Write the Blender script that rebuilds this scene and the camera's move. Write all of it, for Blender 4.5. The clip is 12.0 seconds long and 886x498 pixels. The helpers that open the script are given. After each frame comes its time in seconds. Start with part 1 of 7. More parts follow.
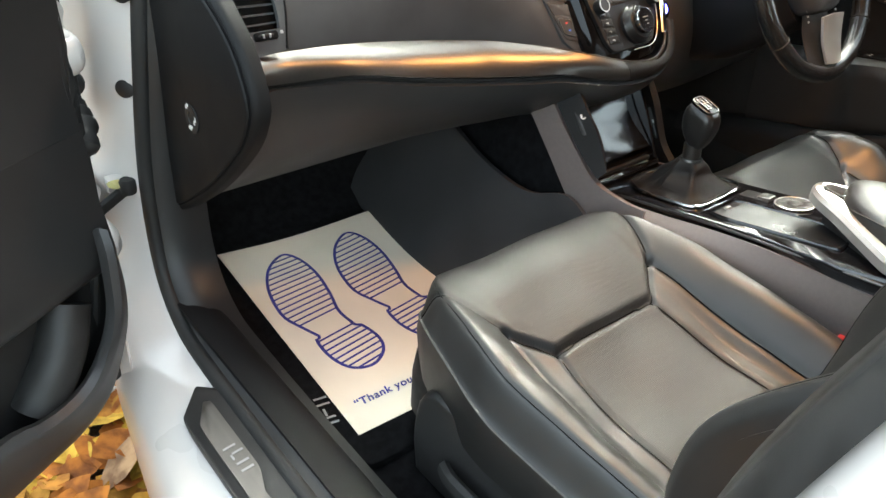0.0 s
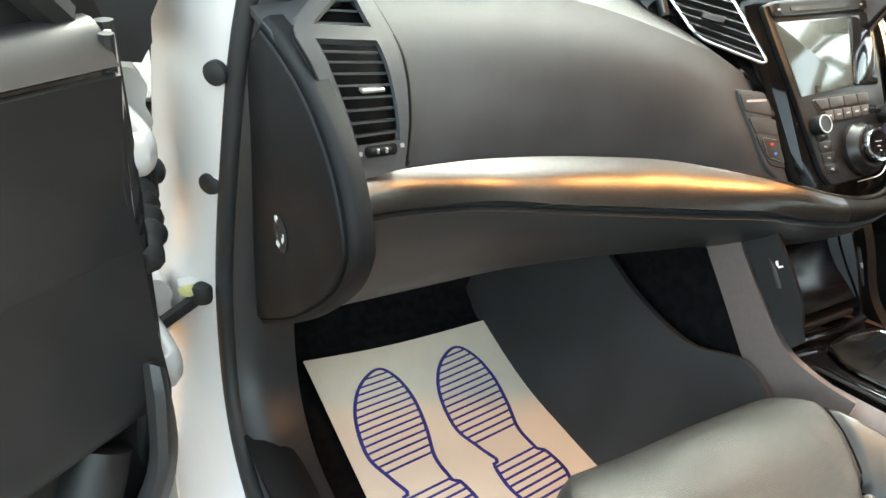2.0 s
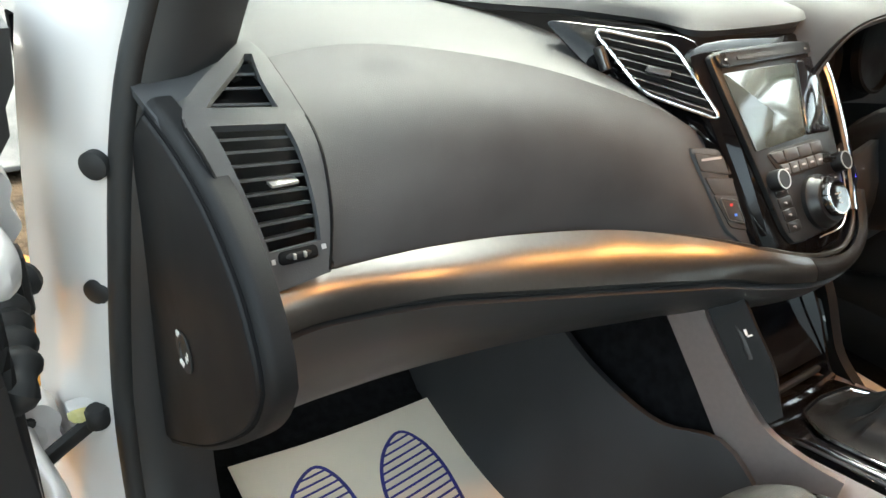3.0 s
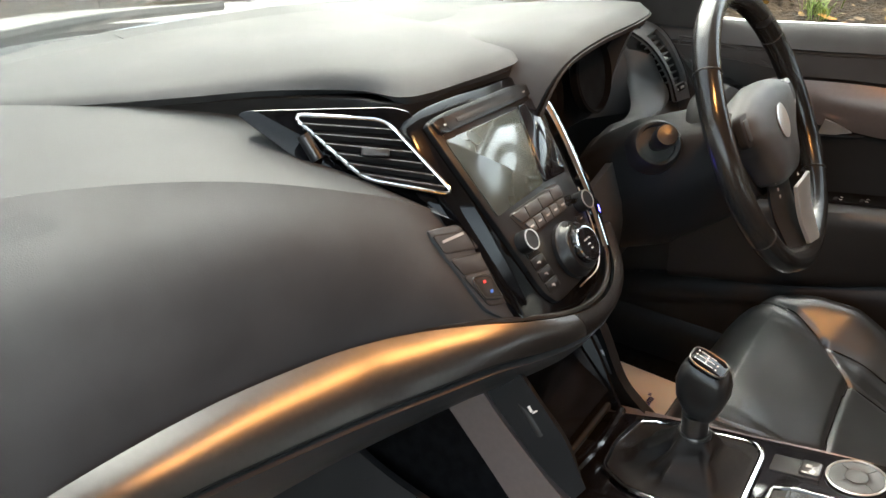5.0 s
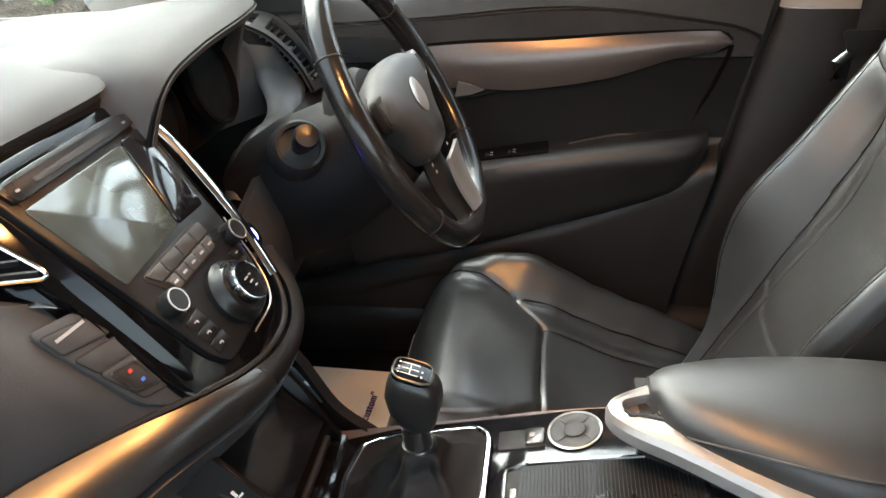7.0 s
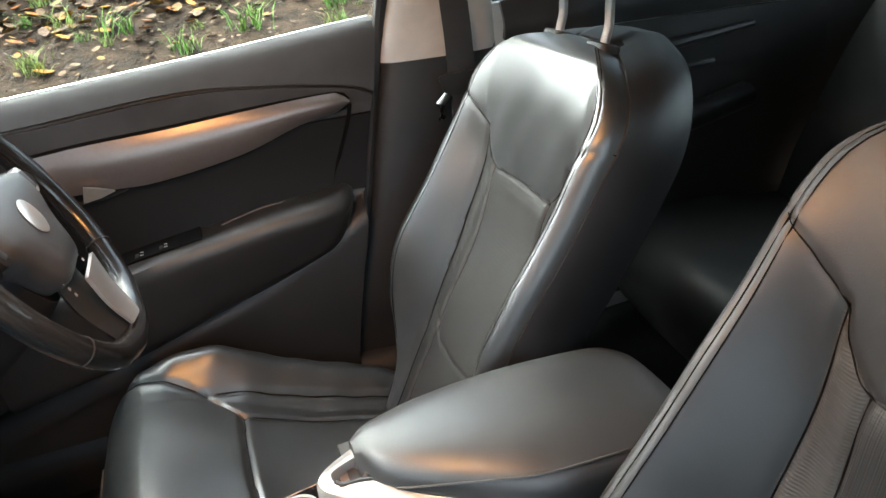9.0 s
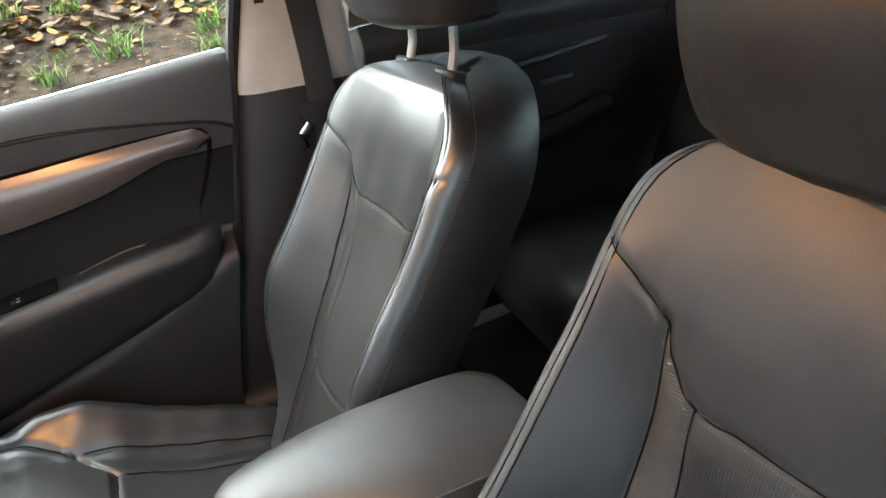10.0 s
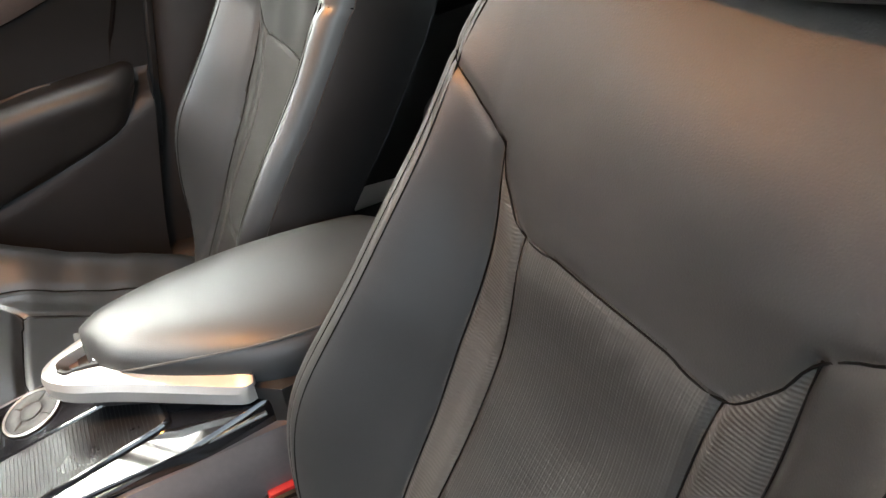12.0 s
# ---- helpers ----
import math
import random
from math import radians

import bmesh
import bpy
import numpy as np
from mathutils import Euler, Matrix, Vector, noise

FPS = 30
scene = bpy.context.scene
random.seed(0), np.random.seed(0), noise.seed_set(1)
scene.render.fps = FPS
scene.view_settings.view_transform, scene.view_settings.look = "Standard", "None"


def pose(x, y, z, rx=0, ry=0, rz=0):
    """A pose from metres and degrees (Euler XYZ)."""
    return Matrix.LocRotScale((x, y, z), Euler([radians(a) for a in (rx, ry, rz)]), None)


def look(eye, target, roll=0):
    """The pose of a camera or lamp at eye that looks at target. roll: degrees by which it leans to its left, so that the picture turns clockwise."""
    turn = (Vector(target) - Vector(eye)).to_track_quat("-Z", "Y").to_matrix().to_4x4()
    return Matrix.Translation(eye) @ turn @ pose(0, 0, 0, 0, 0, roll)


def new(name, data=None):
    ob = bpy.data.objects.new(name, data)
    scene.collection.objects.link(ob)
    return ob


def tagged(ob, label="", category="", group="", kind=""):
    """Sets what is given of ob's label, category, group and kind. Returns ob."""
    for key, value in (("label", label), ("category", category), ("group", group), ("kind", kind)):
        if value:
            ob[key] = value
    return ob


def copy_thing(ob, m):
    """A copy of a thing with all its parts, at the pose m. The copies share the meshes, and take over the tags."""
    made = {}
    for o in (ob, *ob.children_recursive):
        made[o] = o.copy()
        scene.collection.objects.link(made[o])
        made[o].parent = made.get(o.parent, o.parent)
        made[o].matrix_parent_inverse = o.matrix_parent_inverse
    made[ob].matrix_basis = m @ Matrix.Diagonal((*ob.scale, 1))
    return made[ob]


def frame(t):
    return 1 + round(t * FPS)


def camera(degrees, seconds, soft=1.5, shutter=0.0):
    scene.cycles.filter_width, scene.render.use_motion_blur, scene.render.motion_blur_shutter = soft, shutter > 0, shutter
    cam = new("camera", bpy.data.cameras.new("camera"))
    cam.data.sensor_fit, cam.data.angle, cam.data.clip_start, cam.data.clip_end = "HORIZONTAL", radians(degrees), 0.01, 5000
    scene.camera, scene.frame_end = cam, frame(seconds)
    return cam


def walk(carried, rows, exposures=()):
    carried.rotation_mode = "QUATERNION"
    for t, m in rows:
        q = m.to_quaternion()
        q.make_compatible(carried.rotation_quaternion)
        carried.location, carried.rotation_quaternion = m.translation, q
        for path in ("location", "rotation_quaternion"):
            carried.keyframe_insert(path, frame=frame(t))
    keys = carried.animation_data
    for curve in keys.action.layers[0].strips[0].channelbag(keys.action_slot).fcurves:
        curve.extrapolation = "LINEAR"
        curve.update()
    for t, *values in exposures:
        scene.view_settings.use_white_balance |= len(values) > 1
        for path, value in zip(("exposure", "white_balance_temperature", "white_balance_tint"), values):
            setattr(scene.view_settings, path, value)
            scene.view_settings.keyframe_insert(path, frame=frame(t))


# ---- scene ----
cam = camera(61.4, 12.0)
PATH = [
    (0, (-1.066, -0.605, 1.213), (0.056, 0.618, 0.098), 5.2),
    (0.5, (-1.026, -0.492, 1.19), (0.09, 0.73, 0.067), 6.7),
    (1, (-0.973, -0.458, 1.18), (0.032, 0.858, 0.059), 7.5),
    (1.5, (-0.935, -0.411, 1.176), (-0.022, 0.985, 0.073), 6.9),
    (2, (-0.919, -0.349, 1.195), (-0.006, 1.085, 0.141), 6.2),
    (2.5, (-0.893, -0.286, 1.192), (0.098, 1.133, 0.19), 6.0),
    (3, (-0.855, -0.236, 1.192), (0.23, 1.142, 0.231), 5.3),
    (3.2, (-0.839, -0.224, 1.201), (0.277, 1.137, 0.251), 4.9),
    (4.8, (-0.712, -0.169, 1.225), (0.721, 0.893, 0.32), 1.4),
    (5, (-0.699, -0.167, 1.231), (0.772, 0.846, 0.33), 0.8),
    (5.5, (-0.679, -0.167, 1.234), (0.876, 0.707, 0.331), -0.6),
    (6, (-0.644, -0.179, 1.228), (0.991, 0.527, 0.317), -1.8),
    (6.5, (-0.603, -0.172, 1.213), (1.099, 0.314, 0.281), -2.2),
    (7, (-0.572, -0.159, 1.219), (1.168, 0.122, 0.274), -3.2),
    (7.5, (-0.569, -0.161, 1.229), (1.196, -0.109, 0.29), -4.0),
    (7.7, (-0.566, -0.165, 1.229), (1.203, -0.189, 0.295), -4.2),
    (9.3, (-0.562, -0.21, 1.25), (1.13, -0.829, 0.382), -6.5),
    (9.5, (-0.566, -0.223, 1.256), (1.11, -0.888, 0.39), -6.6),
    (10, (-0.574, -0.251, 1.256), (1.051, -1.021, 0.381), -7.1),
    (10.5, (-0.578, -0.289, 1.258), (1.007, -1.106, 0.352), -7.3),
    (11, (-0.586, -0.352, 1.256), (0.97, -1.158, 0.292), -7.2),
    (11.5, (-0.591, -0.378, 1.227), (0.936, -1.119, 0.168), -7.3),
    (12, (-0.616, -0.362, 1.183), (0.875, -1.037, 0.034), -6.1),
]
LIGHTNESS = [(0.0, 3.33, 6700, -3), (0.5, 3.49, 6690, -4), (1.5, 3.68, 6650, -7), (3.0, 3.45, 6650, -5), (5.0, 3.0, 6700, 0), (6.0, 3.05, 6600, 0), (7.5, 3.25, 6350, -2), (9.5, 3.5, 6150, -2), (11.0, 3.37, 6100, -1), (12.0, 3.55, 6600, 2)]
walk(cam, [(t, look(eye, target, roll)) for t, eye, target, roll in PATH], LIGHTNESS)

# world: dull overcast afternoon
world = bpy.data.worlds.new("overcast_sky")
scene.world = world
world.use_nodes = True
wn = world.node_tree
sky = wn.nodes.new("ShaderNodeTexSky")
sky.sky_type = "NISHITA"
sky.sun_disc = False
sky.sun_elevation = radians(47)
sky.sun_rotation = radians(51)
sky.dust_density = 4.0
sky_grey = wn.nodes.new("ShaderNodeHueSaturation")
sky_grey.inputs["Saturation"].default_value = 0.5
wn.links.new(sky.outputs[0], sky_grey.inputs["Color"])
wn.links.new(sky_grey.outputs[0], wn.nodes["Background"].inputs["Color"])
wn.nodes["Background"].inputs["Strength"].default_value = 0.15

sun = new("sun", bpy.data.lights.new("sun", "SUN"))
sun.data.energy, sun.data.angle, sun.data.color = 0.5, radians(60), (1.0, 0.98, 0.95)
sun.matrix_world = look((4.5, 3.6, 6.2), (0, 0, 0))



# ---------------------------------------------------------------- materials
def nodes_of(name):
    m = bpy.data.materials.new(name)
    m.use_nodes = True
    nt = m.node_tree
    return m, nt, nt.nodes["Principled BSDF"]


def surface(name, color, rough=0.5, metal=0.0, vary=0.25, scale=30.0, bump=0.1, bump_scale=900.0, depth=0.0004,
            coat=0.0, spec=0.5, tint=None, rough_vary=0.12, stretch=(1, 1, 1), wear=None):
    """A plain surface with colour and gloss that vary at two scales, and a fine grain."""
    m, nt, p = nodes_of(name)
    tc = nt.nodes.new("ShaderNodeTexCoord")
    mp = nt.nodes.new("ShaderNodeMapping")
    mp.inputs["Scale"].default_value = stretch
    nt.links.new(tc.outputs["Object"], mp.inputs[0])
    big = nt.nodes.new("ShaderNodeTexNoise")
    big.inputs["Scale"].default_value = scale
    big.inputs["Detail"].default_value = 4
    nt.links.new(mp.outputs[0], big.inputs["Vector"])
    fine = nt.nodes.new("ShaderNodeTexNoise")
    fine.inputs["Scale"].default_value = bump_scale
    fine.inputs["Detail"].default_value = 2
    nt.links.new(mp.outputs[0], fine.inputs["Vector"])
    ramp = nt.nodes.new("ShaderNodeValToRGB")
    a = [max(0.0, c * (1 - vary)) for c in color]
    b = [min(1.0, c * (1 + vary)) for c in (tint or color)]
    ramp.color_ramp.elements[0].position, ramp.color_ramp.elements[0].color = 0.3, (*a, 1)
    ramp.color_ramp.elements[1].position, ramp.color_ramp.elements[1].color = 0.7, (*b, 1)
    ramp.color_ramp.interpolation = "EASE"
    nt.links.new(big.outputs["Fac"], ramp.inputs[0])
    nt.links.new(ramp.outputs[0], p.inputs["Base Color"])
    mr = nt.nodes.new("ShaderNodeMapRange")
    mr.interpolation_type = "SMOOTHSTEP"
    mr.inputs["From Min"].default_value, mr.inputs["From Max"].default_value = 0.2, 0.8
    mr.inputs["To Min"].default_value, mr.inputs["To Max"].default_value = max(0.02, rough - rough_vary), min(1, rough + rough_vary)
    nt.links.new(big.outputs["Fac"], mr.inputs[0])
    nt.links.new(mr.outputs[0], p.inputs["Roughness"])
    p.inputs["Metallic"].default_value = metal
    p.inputs["Coat Weight"].default_value = coat
    p.inputs["Coat Roughness"].default_value = 0.06
    p.inputs["Specular IOR Level"].default_value = spec
    if bump:
        bp = nt.nodes.new("ShaderNodeBump")
        bp.inputs["Strength"].default_value, bp.inputs["Distance"].default_value = bump, depth
        nt.links.new(fine.outputs["Fac"], bp.inputs["Height"])
        nt.links.new(bp.outputs[0], p.inputs["Normal"])
    return m


def grained(name, color, rough, cell=420.0, strength=0.35, depth=0.0006, crease=0.0, spec=0.5, vary=0.15):
    """Leather or moulded plastic: cells of grain, soft creases, and worn gloss."""
    m = surface(name, color, rough, vary=vary, scale=9.0, bump=0, rough_vary=0.07, spec=spec)
    nt = m.node_tree
    p = nt.nodes["Principled BSDF"]
    tc = nt.nodes.new("ShaderNodeTexCoord")
    vo = nt.nodes.new("ShaderNodeTexVoronoi")
    vo.feature = "DISTANCE_TO_EDGE"
    vo.inputs["Scale"].default_value = cell
    nt.links.new(tc.outputs["Object"], vo.inputs["Vector"])
    b1 = nt.nodes.new("ShaderNodeBump")
    b1.inputs["Strength"].default_value, b1.inputs["Distance"].default_value = strength, depth
    nt.links.new(vo.outputs["Distance"], b1.inputs["Height"])
    last = b1
    if crease:
        no = nt.nodes.new("ShaderNodeTexNoise")
        no.inputs["Scale"].default_value, no.inputs["Detail"].default_value, no.inputs["Distortion"].default_value = 14.0, 2.0, 0.3
        nt.links.new(tc.outputs["Object"], no.inputs["Vector"])
        b2 = nt.nodes.new("ShaderNodeBump")
        b2.inputs["Strength"].default_value, b2.inputs["Distance"].default_value = crease, 0.02
        nt.links.new(no.outputs["Fac"], b2.inputs["Height"])
        nt.links.new(b1.outputs[0], b2.inputs["Normal"])
        last = b2
    nt.links.new(last.outputs[0], p.inputs["Normal"])
    return m


def ribbed(name, color, rough, rows=520.0, axis=""):
    """Leather in fine raised rows with small pricked holes, or plain cords that step along an axis."""
    m = surface(name, color, rough, vary=0.15, scale=9.0, bump=0, rough_vary=0.06)
    nt = m.node_tree
    p = nt.nodes["Principled BSDF"]
    tc = nt.nodes.new("ShaderNodeTexCoord")
    mp = nt.nodes.new("ShaderNodeMapping")
    mp.inputs["Scale"].default_value = (rows, rows * 0.7, rows * 0.7)
    nt.links.new(tc.outputs["Object"], mp.inputs[0])
    vo = nt.nodes.new("ShaderNodeTexVoronoi")
    vo.inputs["Scale"].default_value = 1.0
    vo.inputs["Randomness"].default_value = 0.0
    nt.links.new(mp.outputs[0], vo.inputs["Vector"])
    bp = nt.nodes.new("ShaderNodeBump")
    bp.inputs["Strength"].default_value, bp.inputs["Distance"].default_value = 0.28, 0.0012
    nt.links.new(vo.outputs["Distance"], bp.inputs["Height"])
    wv = nt.nodes.new("ShaderNodeTexWave")
    wv.bands_direction = axis or "X"
    wv.inputs["Scale"].default_value = 110.0
    nt.links.new(tc.outputs["Object"], wv.inputs["Vector"])
    b2 = nt.nodes.new("ShaderNodeBump")
    b2.inputs["Strength"].default_value, b2.inputs["Distance"].default_value = 0.22 if axis else 0.10, 0.0012
    nt.links.new(wv.outputs["Fac"], b2.inputs["Height"])
    if not axis:
        nt.links.new(bp.outputs[0], b2.inputs["Normal"])
    bp = b2
    nt.links.new(bp.outputs[0], p.inputs["Normal"])
    return m


def glowing(name, color, strength):
    m, nt, p = nodes_of(name)
    p.inputs["Base Color"].default_value = (*color, 1)
    p.inputs["Emission Color"].default_value = (*color, 1)
    p.inputs["Emission Strength"].default_value = strength
    return m


def clear_glass(name, tint=(0.86, 0.885, 0.875), rough=0.0):
    m, nt, p = nodes_of(name)
    p.inputs["Base Color"].default_value = (*tint, 1)
    p.inputs["Transmission Weight"].default_value = 1.0
    p.inputs["Roughness"].default_value = rough
    p.inputs["IOR"].default_value = 1.45
    return m


DASH = grained("dash_soft_plastic", (0.050, 0.051, 0.053), 0.62, cell=520, strength=0.30, depth=0.0005, spec=0.15)
DASH_LOW = grained("dash_hard_plastic", (0.032, 0.032, 0.033), 0.45, cell=600, strength=0.3, depth=0.0005)
TRIM = grained("dark_trim_plastic", (0.018, 0.0175, 0.0175), 0.48, cell=600, strength=0.3, depth=0.0005)
CARD = grained("matt_black_plastic_skin", (0.007, 0.007, 0.0075), 0.6, cell=600, strength=0.3, depth=0.0005, spec=0.22)
VENTGREY = surface("dark_grey_satin_plastic", (0.042, 0.0435, 0.0445), 0.45, vary=0.1, bump=0.05)
LEATHER = grained("black_leather", (0.017, 0.0167, 0.0165), 0.46, cell=480, strength=0.22, depth=0.0005, crease=0.03, spec=0.6)
PERF = ribbed("perforated_black_leather", (0.0160, 0.0156, 0.0150), 0.54)
CORD = ribbed("corded_grey_cloth", (0.030, 0.0285, 0.026), 0.6, axis="Z")
STITCH = surface("dark_grey_thread", (0.06, 0.058, 0.055), 0.7, bump=0)
BRUSHED = surface("brushed_dark_metal", (0.16, 0.15, 0.14), 0.42, metal=0.8, vary=0.1, scale=90, bump=0.1, stretch=(1, 0.05, 1))
SILVER = surface("satin_silver_trim", (0.1066, 0.1014, 0.0975), 0.30, metal=0.9, vary=0.03, scale=160, bump=0, rough_vary=0.01)
BROWNSILVER = surface("warm_grey_metallic_trim", (0.22, 0.185, 0.175), 0.34, metal=0.5, vary=0.03, scale=160, bump=0.04, rough_vary=0.01)
DOORSTRIP = surface("pinkish_grey_metallic_trim", (0.135, 0.116, 0.112), 0.29, metal=0.5, vary=0.03, scale=160, bump=0.04, rough_vary=0.01)
WORN = grained("worn_creased_leather", (0.0145, 0.0156, 0.0164), 0.39, cell=455, strength=0.2, depth=0.0005, spec=1.0)
WORN.node_tree.nodes["Principled BSDF"].inputs["Coat Weight"].default_value = 0.5
WORN.node_tree.nodes["Principled BSDF"].inputs["Coat Roughness"].default_value = 0.38
PADDED = grained("armrest_vinyl", (0.022, 0.0235, 0.0245), 0.42, cell=480, strength=0.2, depth=0.0005, crease=0.02, spec=0.6)
BRIGHT = surface("matt_silver_plastic", (0.52, 0.51, 0.49), 0.32, metal=0.75, vary=0.05, bump=0.03, rough_vary=0.04)
CHROME = surface("chrome", (0.75, 0.75, 0.76), 0.10, metal=1.0, vary=0.04, bump=0, rough_vary=0.04)
PIANO = surface("piano_black", (0.006, 0.006, 0.007), 0.10, vary=0.3, bump=0, rough_vary=0.04, coat=0.6)
STACK = surface("glossy_black_fascia", (0.003, 0.003, 0.0035), 0.08, vary=0.2, bump=0, rough_vary=0.02, spec=0.3)
# near-black for joints and dark faces; behind vent slats it stands for shade
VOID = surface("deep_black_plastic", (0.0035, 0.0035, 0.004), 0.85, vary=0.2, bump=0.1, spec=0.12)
BUTTON = surface("grey_button_plastic", (0.008, 0.0082, 0.0088), 0.36, vary=0.1, bump=0.05, spec=0.35)
BLACK = surface("matt_black_plastic", (0.010, 0.010, 0.010), 0.6, vary=0.2, bump=0.1)
RUBBER = surface("black_rubber", (0.014, 0.014, 0.014), 0.62, vary=0.3, bump=0.2)
CARPET = surface("black_carpet", (0.008, 0.008, 0.009), 0.95, vary=0.5, scale=60, bump=0.9, bump_scale=1500, depth=0.003, spec=0.1)
PAPER = surface("cream_paper", (0.82, 0.715, 0.58), 0.75, vary=0.04, scale=8, bump=0.15, bump_scale=400, spec=0.25)
INK = surface("blue_ink", (0.035, 0.03, 0.22), 0.7, vary=0.2, bump=0)
PAINT = surface("white_car_paint", (0.61, 0.58, 0.555), 0.28, vary=0.008, scale=4, bump=0, coat=0.7, rough_vary=0.01)
CREAM = grained("pale_grey_plastic", (0.50, 0.47, 0.44), 0.55, cell=600, strength=0.2)
ROOF = surface("pale_headliner_cloth", (0.60, 0.58, 0.55), 0.95, vary=0.1, scale=40, bump=0.4, bump_scale=700, spec=0.1)
WEBBING = surface("black_belt_webbing", (0.024, 0.024, 0.024), 0.6, vary=0.2, bump=0.5, bump_scale=700, stretch=(1, 1, 3))
RED = surface("red_button_plastic", (0.55, 0.03, 0.03), 0.4, vary=0.1, bump=0)
WHITEMARK = surface("white_print", (0.75, 0.75, 0.73), 0.6, vary=0.05, bump=0)
GREYMARK = surface("grey_print", (0.30, 0.30, 0.30), 0.6, vary=0.05, bump=0)
SCREEN = surface("dark_display_glass", (0.05, 0.06, 0.056), 0.14, vary=0.1, bump=0, rough_vary=0.02, spec=0.8, coat=0.6)
SCREEN.node_tree.nodes["Principled BSDF"].inputs["Coat Roughness"].default_value = 0.08
BLUELIGHT = glowing("blue_backlight", (0.08, 0.07, 1.0), 4.0)
LAMP = glowing("warm_lamp_lens", (1.0, 0.62, 0.28), 9.0)
GLASS = clear_glass("window_glass")
GREASE = surface("yellow_grease", (0.55, 0.5, 0.2), 0.3, vary=0.2, bump=0.3)


# ---------------------------------------------------------------- mesh helpers
V = lambda *a: np.array(a, float)


def ease(a, b, x):
    t = np.clip((x - a) / (b - a), 0, 1)
    return t * t * (3 - 2 * t)


def part(name, bm, material, parent=None, label="", smooth=True, angle=40):
    """Links a bmesh as one mesh object, under a thing if one is given."""
    me = bpy.data.meshes.new(name)
    bmesh.ops.recalc_face_normals(bm, faces=bm.faces)
    bm.to_mesh(me)
    bm.free()
    if smooth:
        me.shade_smooth()
        me.set_sharp_from_angle(angle=radians(angle))
    me.materials.append(material)
    ob = new(name, me)
    if parent:
        ob.parent = parent
    if label:
        ob["label"] = label
    return ob


def thing(name, label, category, kind="", group=""):
    return tagged(new(name), label, category, group, kind)


def spline(pts, n):
    """n points at even steps along a smooth curve through pts."""
    P = np.array(pts, float)
    if len(P) == 2:
        return P[0] + (P[1] - P[0]) * np.linspace(0, 1, n)[:, None]
    E = np.vstack([2 * P[0] - P[1], P, 2 * P[-1] - P[-2]])
    out = []
    for i in range(1, len(E) - 2):
        a, b, c, d = E[i - 1], E[i], E[i + 1], E[i + 2]
        for t in np.linspace(0, 1, 24, endpoint=False):
            out.append(0.5 * (2 * b + (c - a) * t + (2 * a - 5 * b + 4 * c - d) * t * t + (3 * b - a - 3 * c + d) * t ** 3))
    out.append(P[-1])
    out = np.array(out)
    L = np.concatenate([[0], np.cumsum(np.linalg.norm(np.diff(out, axis=0), axis=1))])
    want = np.linspace(0, L[-1], n)
    return np.stack([np.interp(want, L, out[:, k]) for k in range(out.shape[1])], 1)


def sheet(rows, nu, nv):
    """A smooth grid through rows of control points: nv rows of nu points."""
    A = np.array([spline(r, nu) for r in rows])
    return np.stack([spline(A[:, i], nv) for i in range(nu)], 1)


def normals(G):
    du, dv = np.gradient(G, axis=1), np.gradient(G, axis=0)
    n = np.cross(du, dv)
    return n / np.maximum(np.linalg.norm(n, axis=2, keepdims=True), 1e-9)


def shell(G, thick, hole=None):
    """A solid from a grid: its surface, a second one thick metres behind it, and the rim."""
    G = np.asarray(G, float)
    B = G - normals(G) * thick
    nv, nu = G.shape[:2]
    bm = bmesh.new()
    a = [[bm.verts.new(G[j, i]) for i in range(nu)] for j in range(nv)]
    b = [[bm.verts.new(B[j, i]) for i in range(nu)] for j in range(nv)]
    for j in range(nv - 1):
        for i in range(nu - 1):
            if hole and hole(G[j, i]):
                continue
            bm.faces.new((a[j][i], a[j][i + 1], a[j + 1][i + 1], a[j + 1][i]))
            bm.faces.new((b[j][i], b[j + 1][i], b[j + 1][i + 1], b[j][i + 1]))
    for i in range(nu - 1):
        bm.faces.new((a[0][i], b[0][i], b[0][i + 1], a[0][i + 1]))
        bm.faces.new((a[-1][i], a[-1][i + 1], b[-1][i + 1], b[-1][i]))
    for j in range(nv - 1):
        bm.faces.new((a[j][0], a[j + 1][0], b[j + 1][0], b[j][0]))
        bm.faces.new((a[j][-1], b[j][-1], b[j + 1][-1], a[j + 1][-1]))
    return bm


def loft(rings, caps=True, closed=False):
    """A skin over closed rings of equal point counts."""
    bm = bmesh.new()
    vs = [[bm.verts.new(p) for p in r] for r in rings]
    n = len(vs[0])
    for a, b in zip(vs, vs[1:] + (vs[:1] if closed else [])):
        for i in range(n):
            bm.faces.new((a[i], a[(i + 1) % n], b[(i + 1) % n], b[i]))
    if caps and not closed:
        bm.faces.new(vs[0])
        bm.faces.new(vs[-1][::-1])
    return bm


def frames_along(P, up):
    P = np.asarray(P, float)
    T = np.gradient(P, axis=0)
    T /= np.maximum(np.linalg.norm(T, axis=1, keepdims=True), 1e-9)
    S = np.cross(T, up)
    S /= np.maximum(np.linalg.norm(S, axis=1, keepdims=True), 1e-9)
    return T, S, np.cross(S, T)


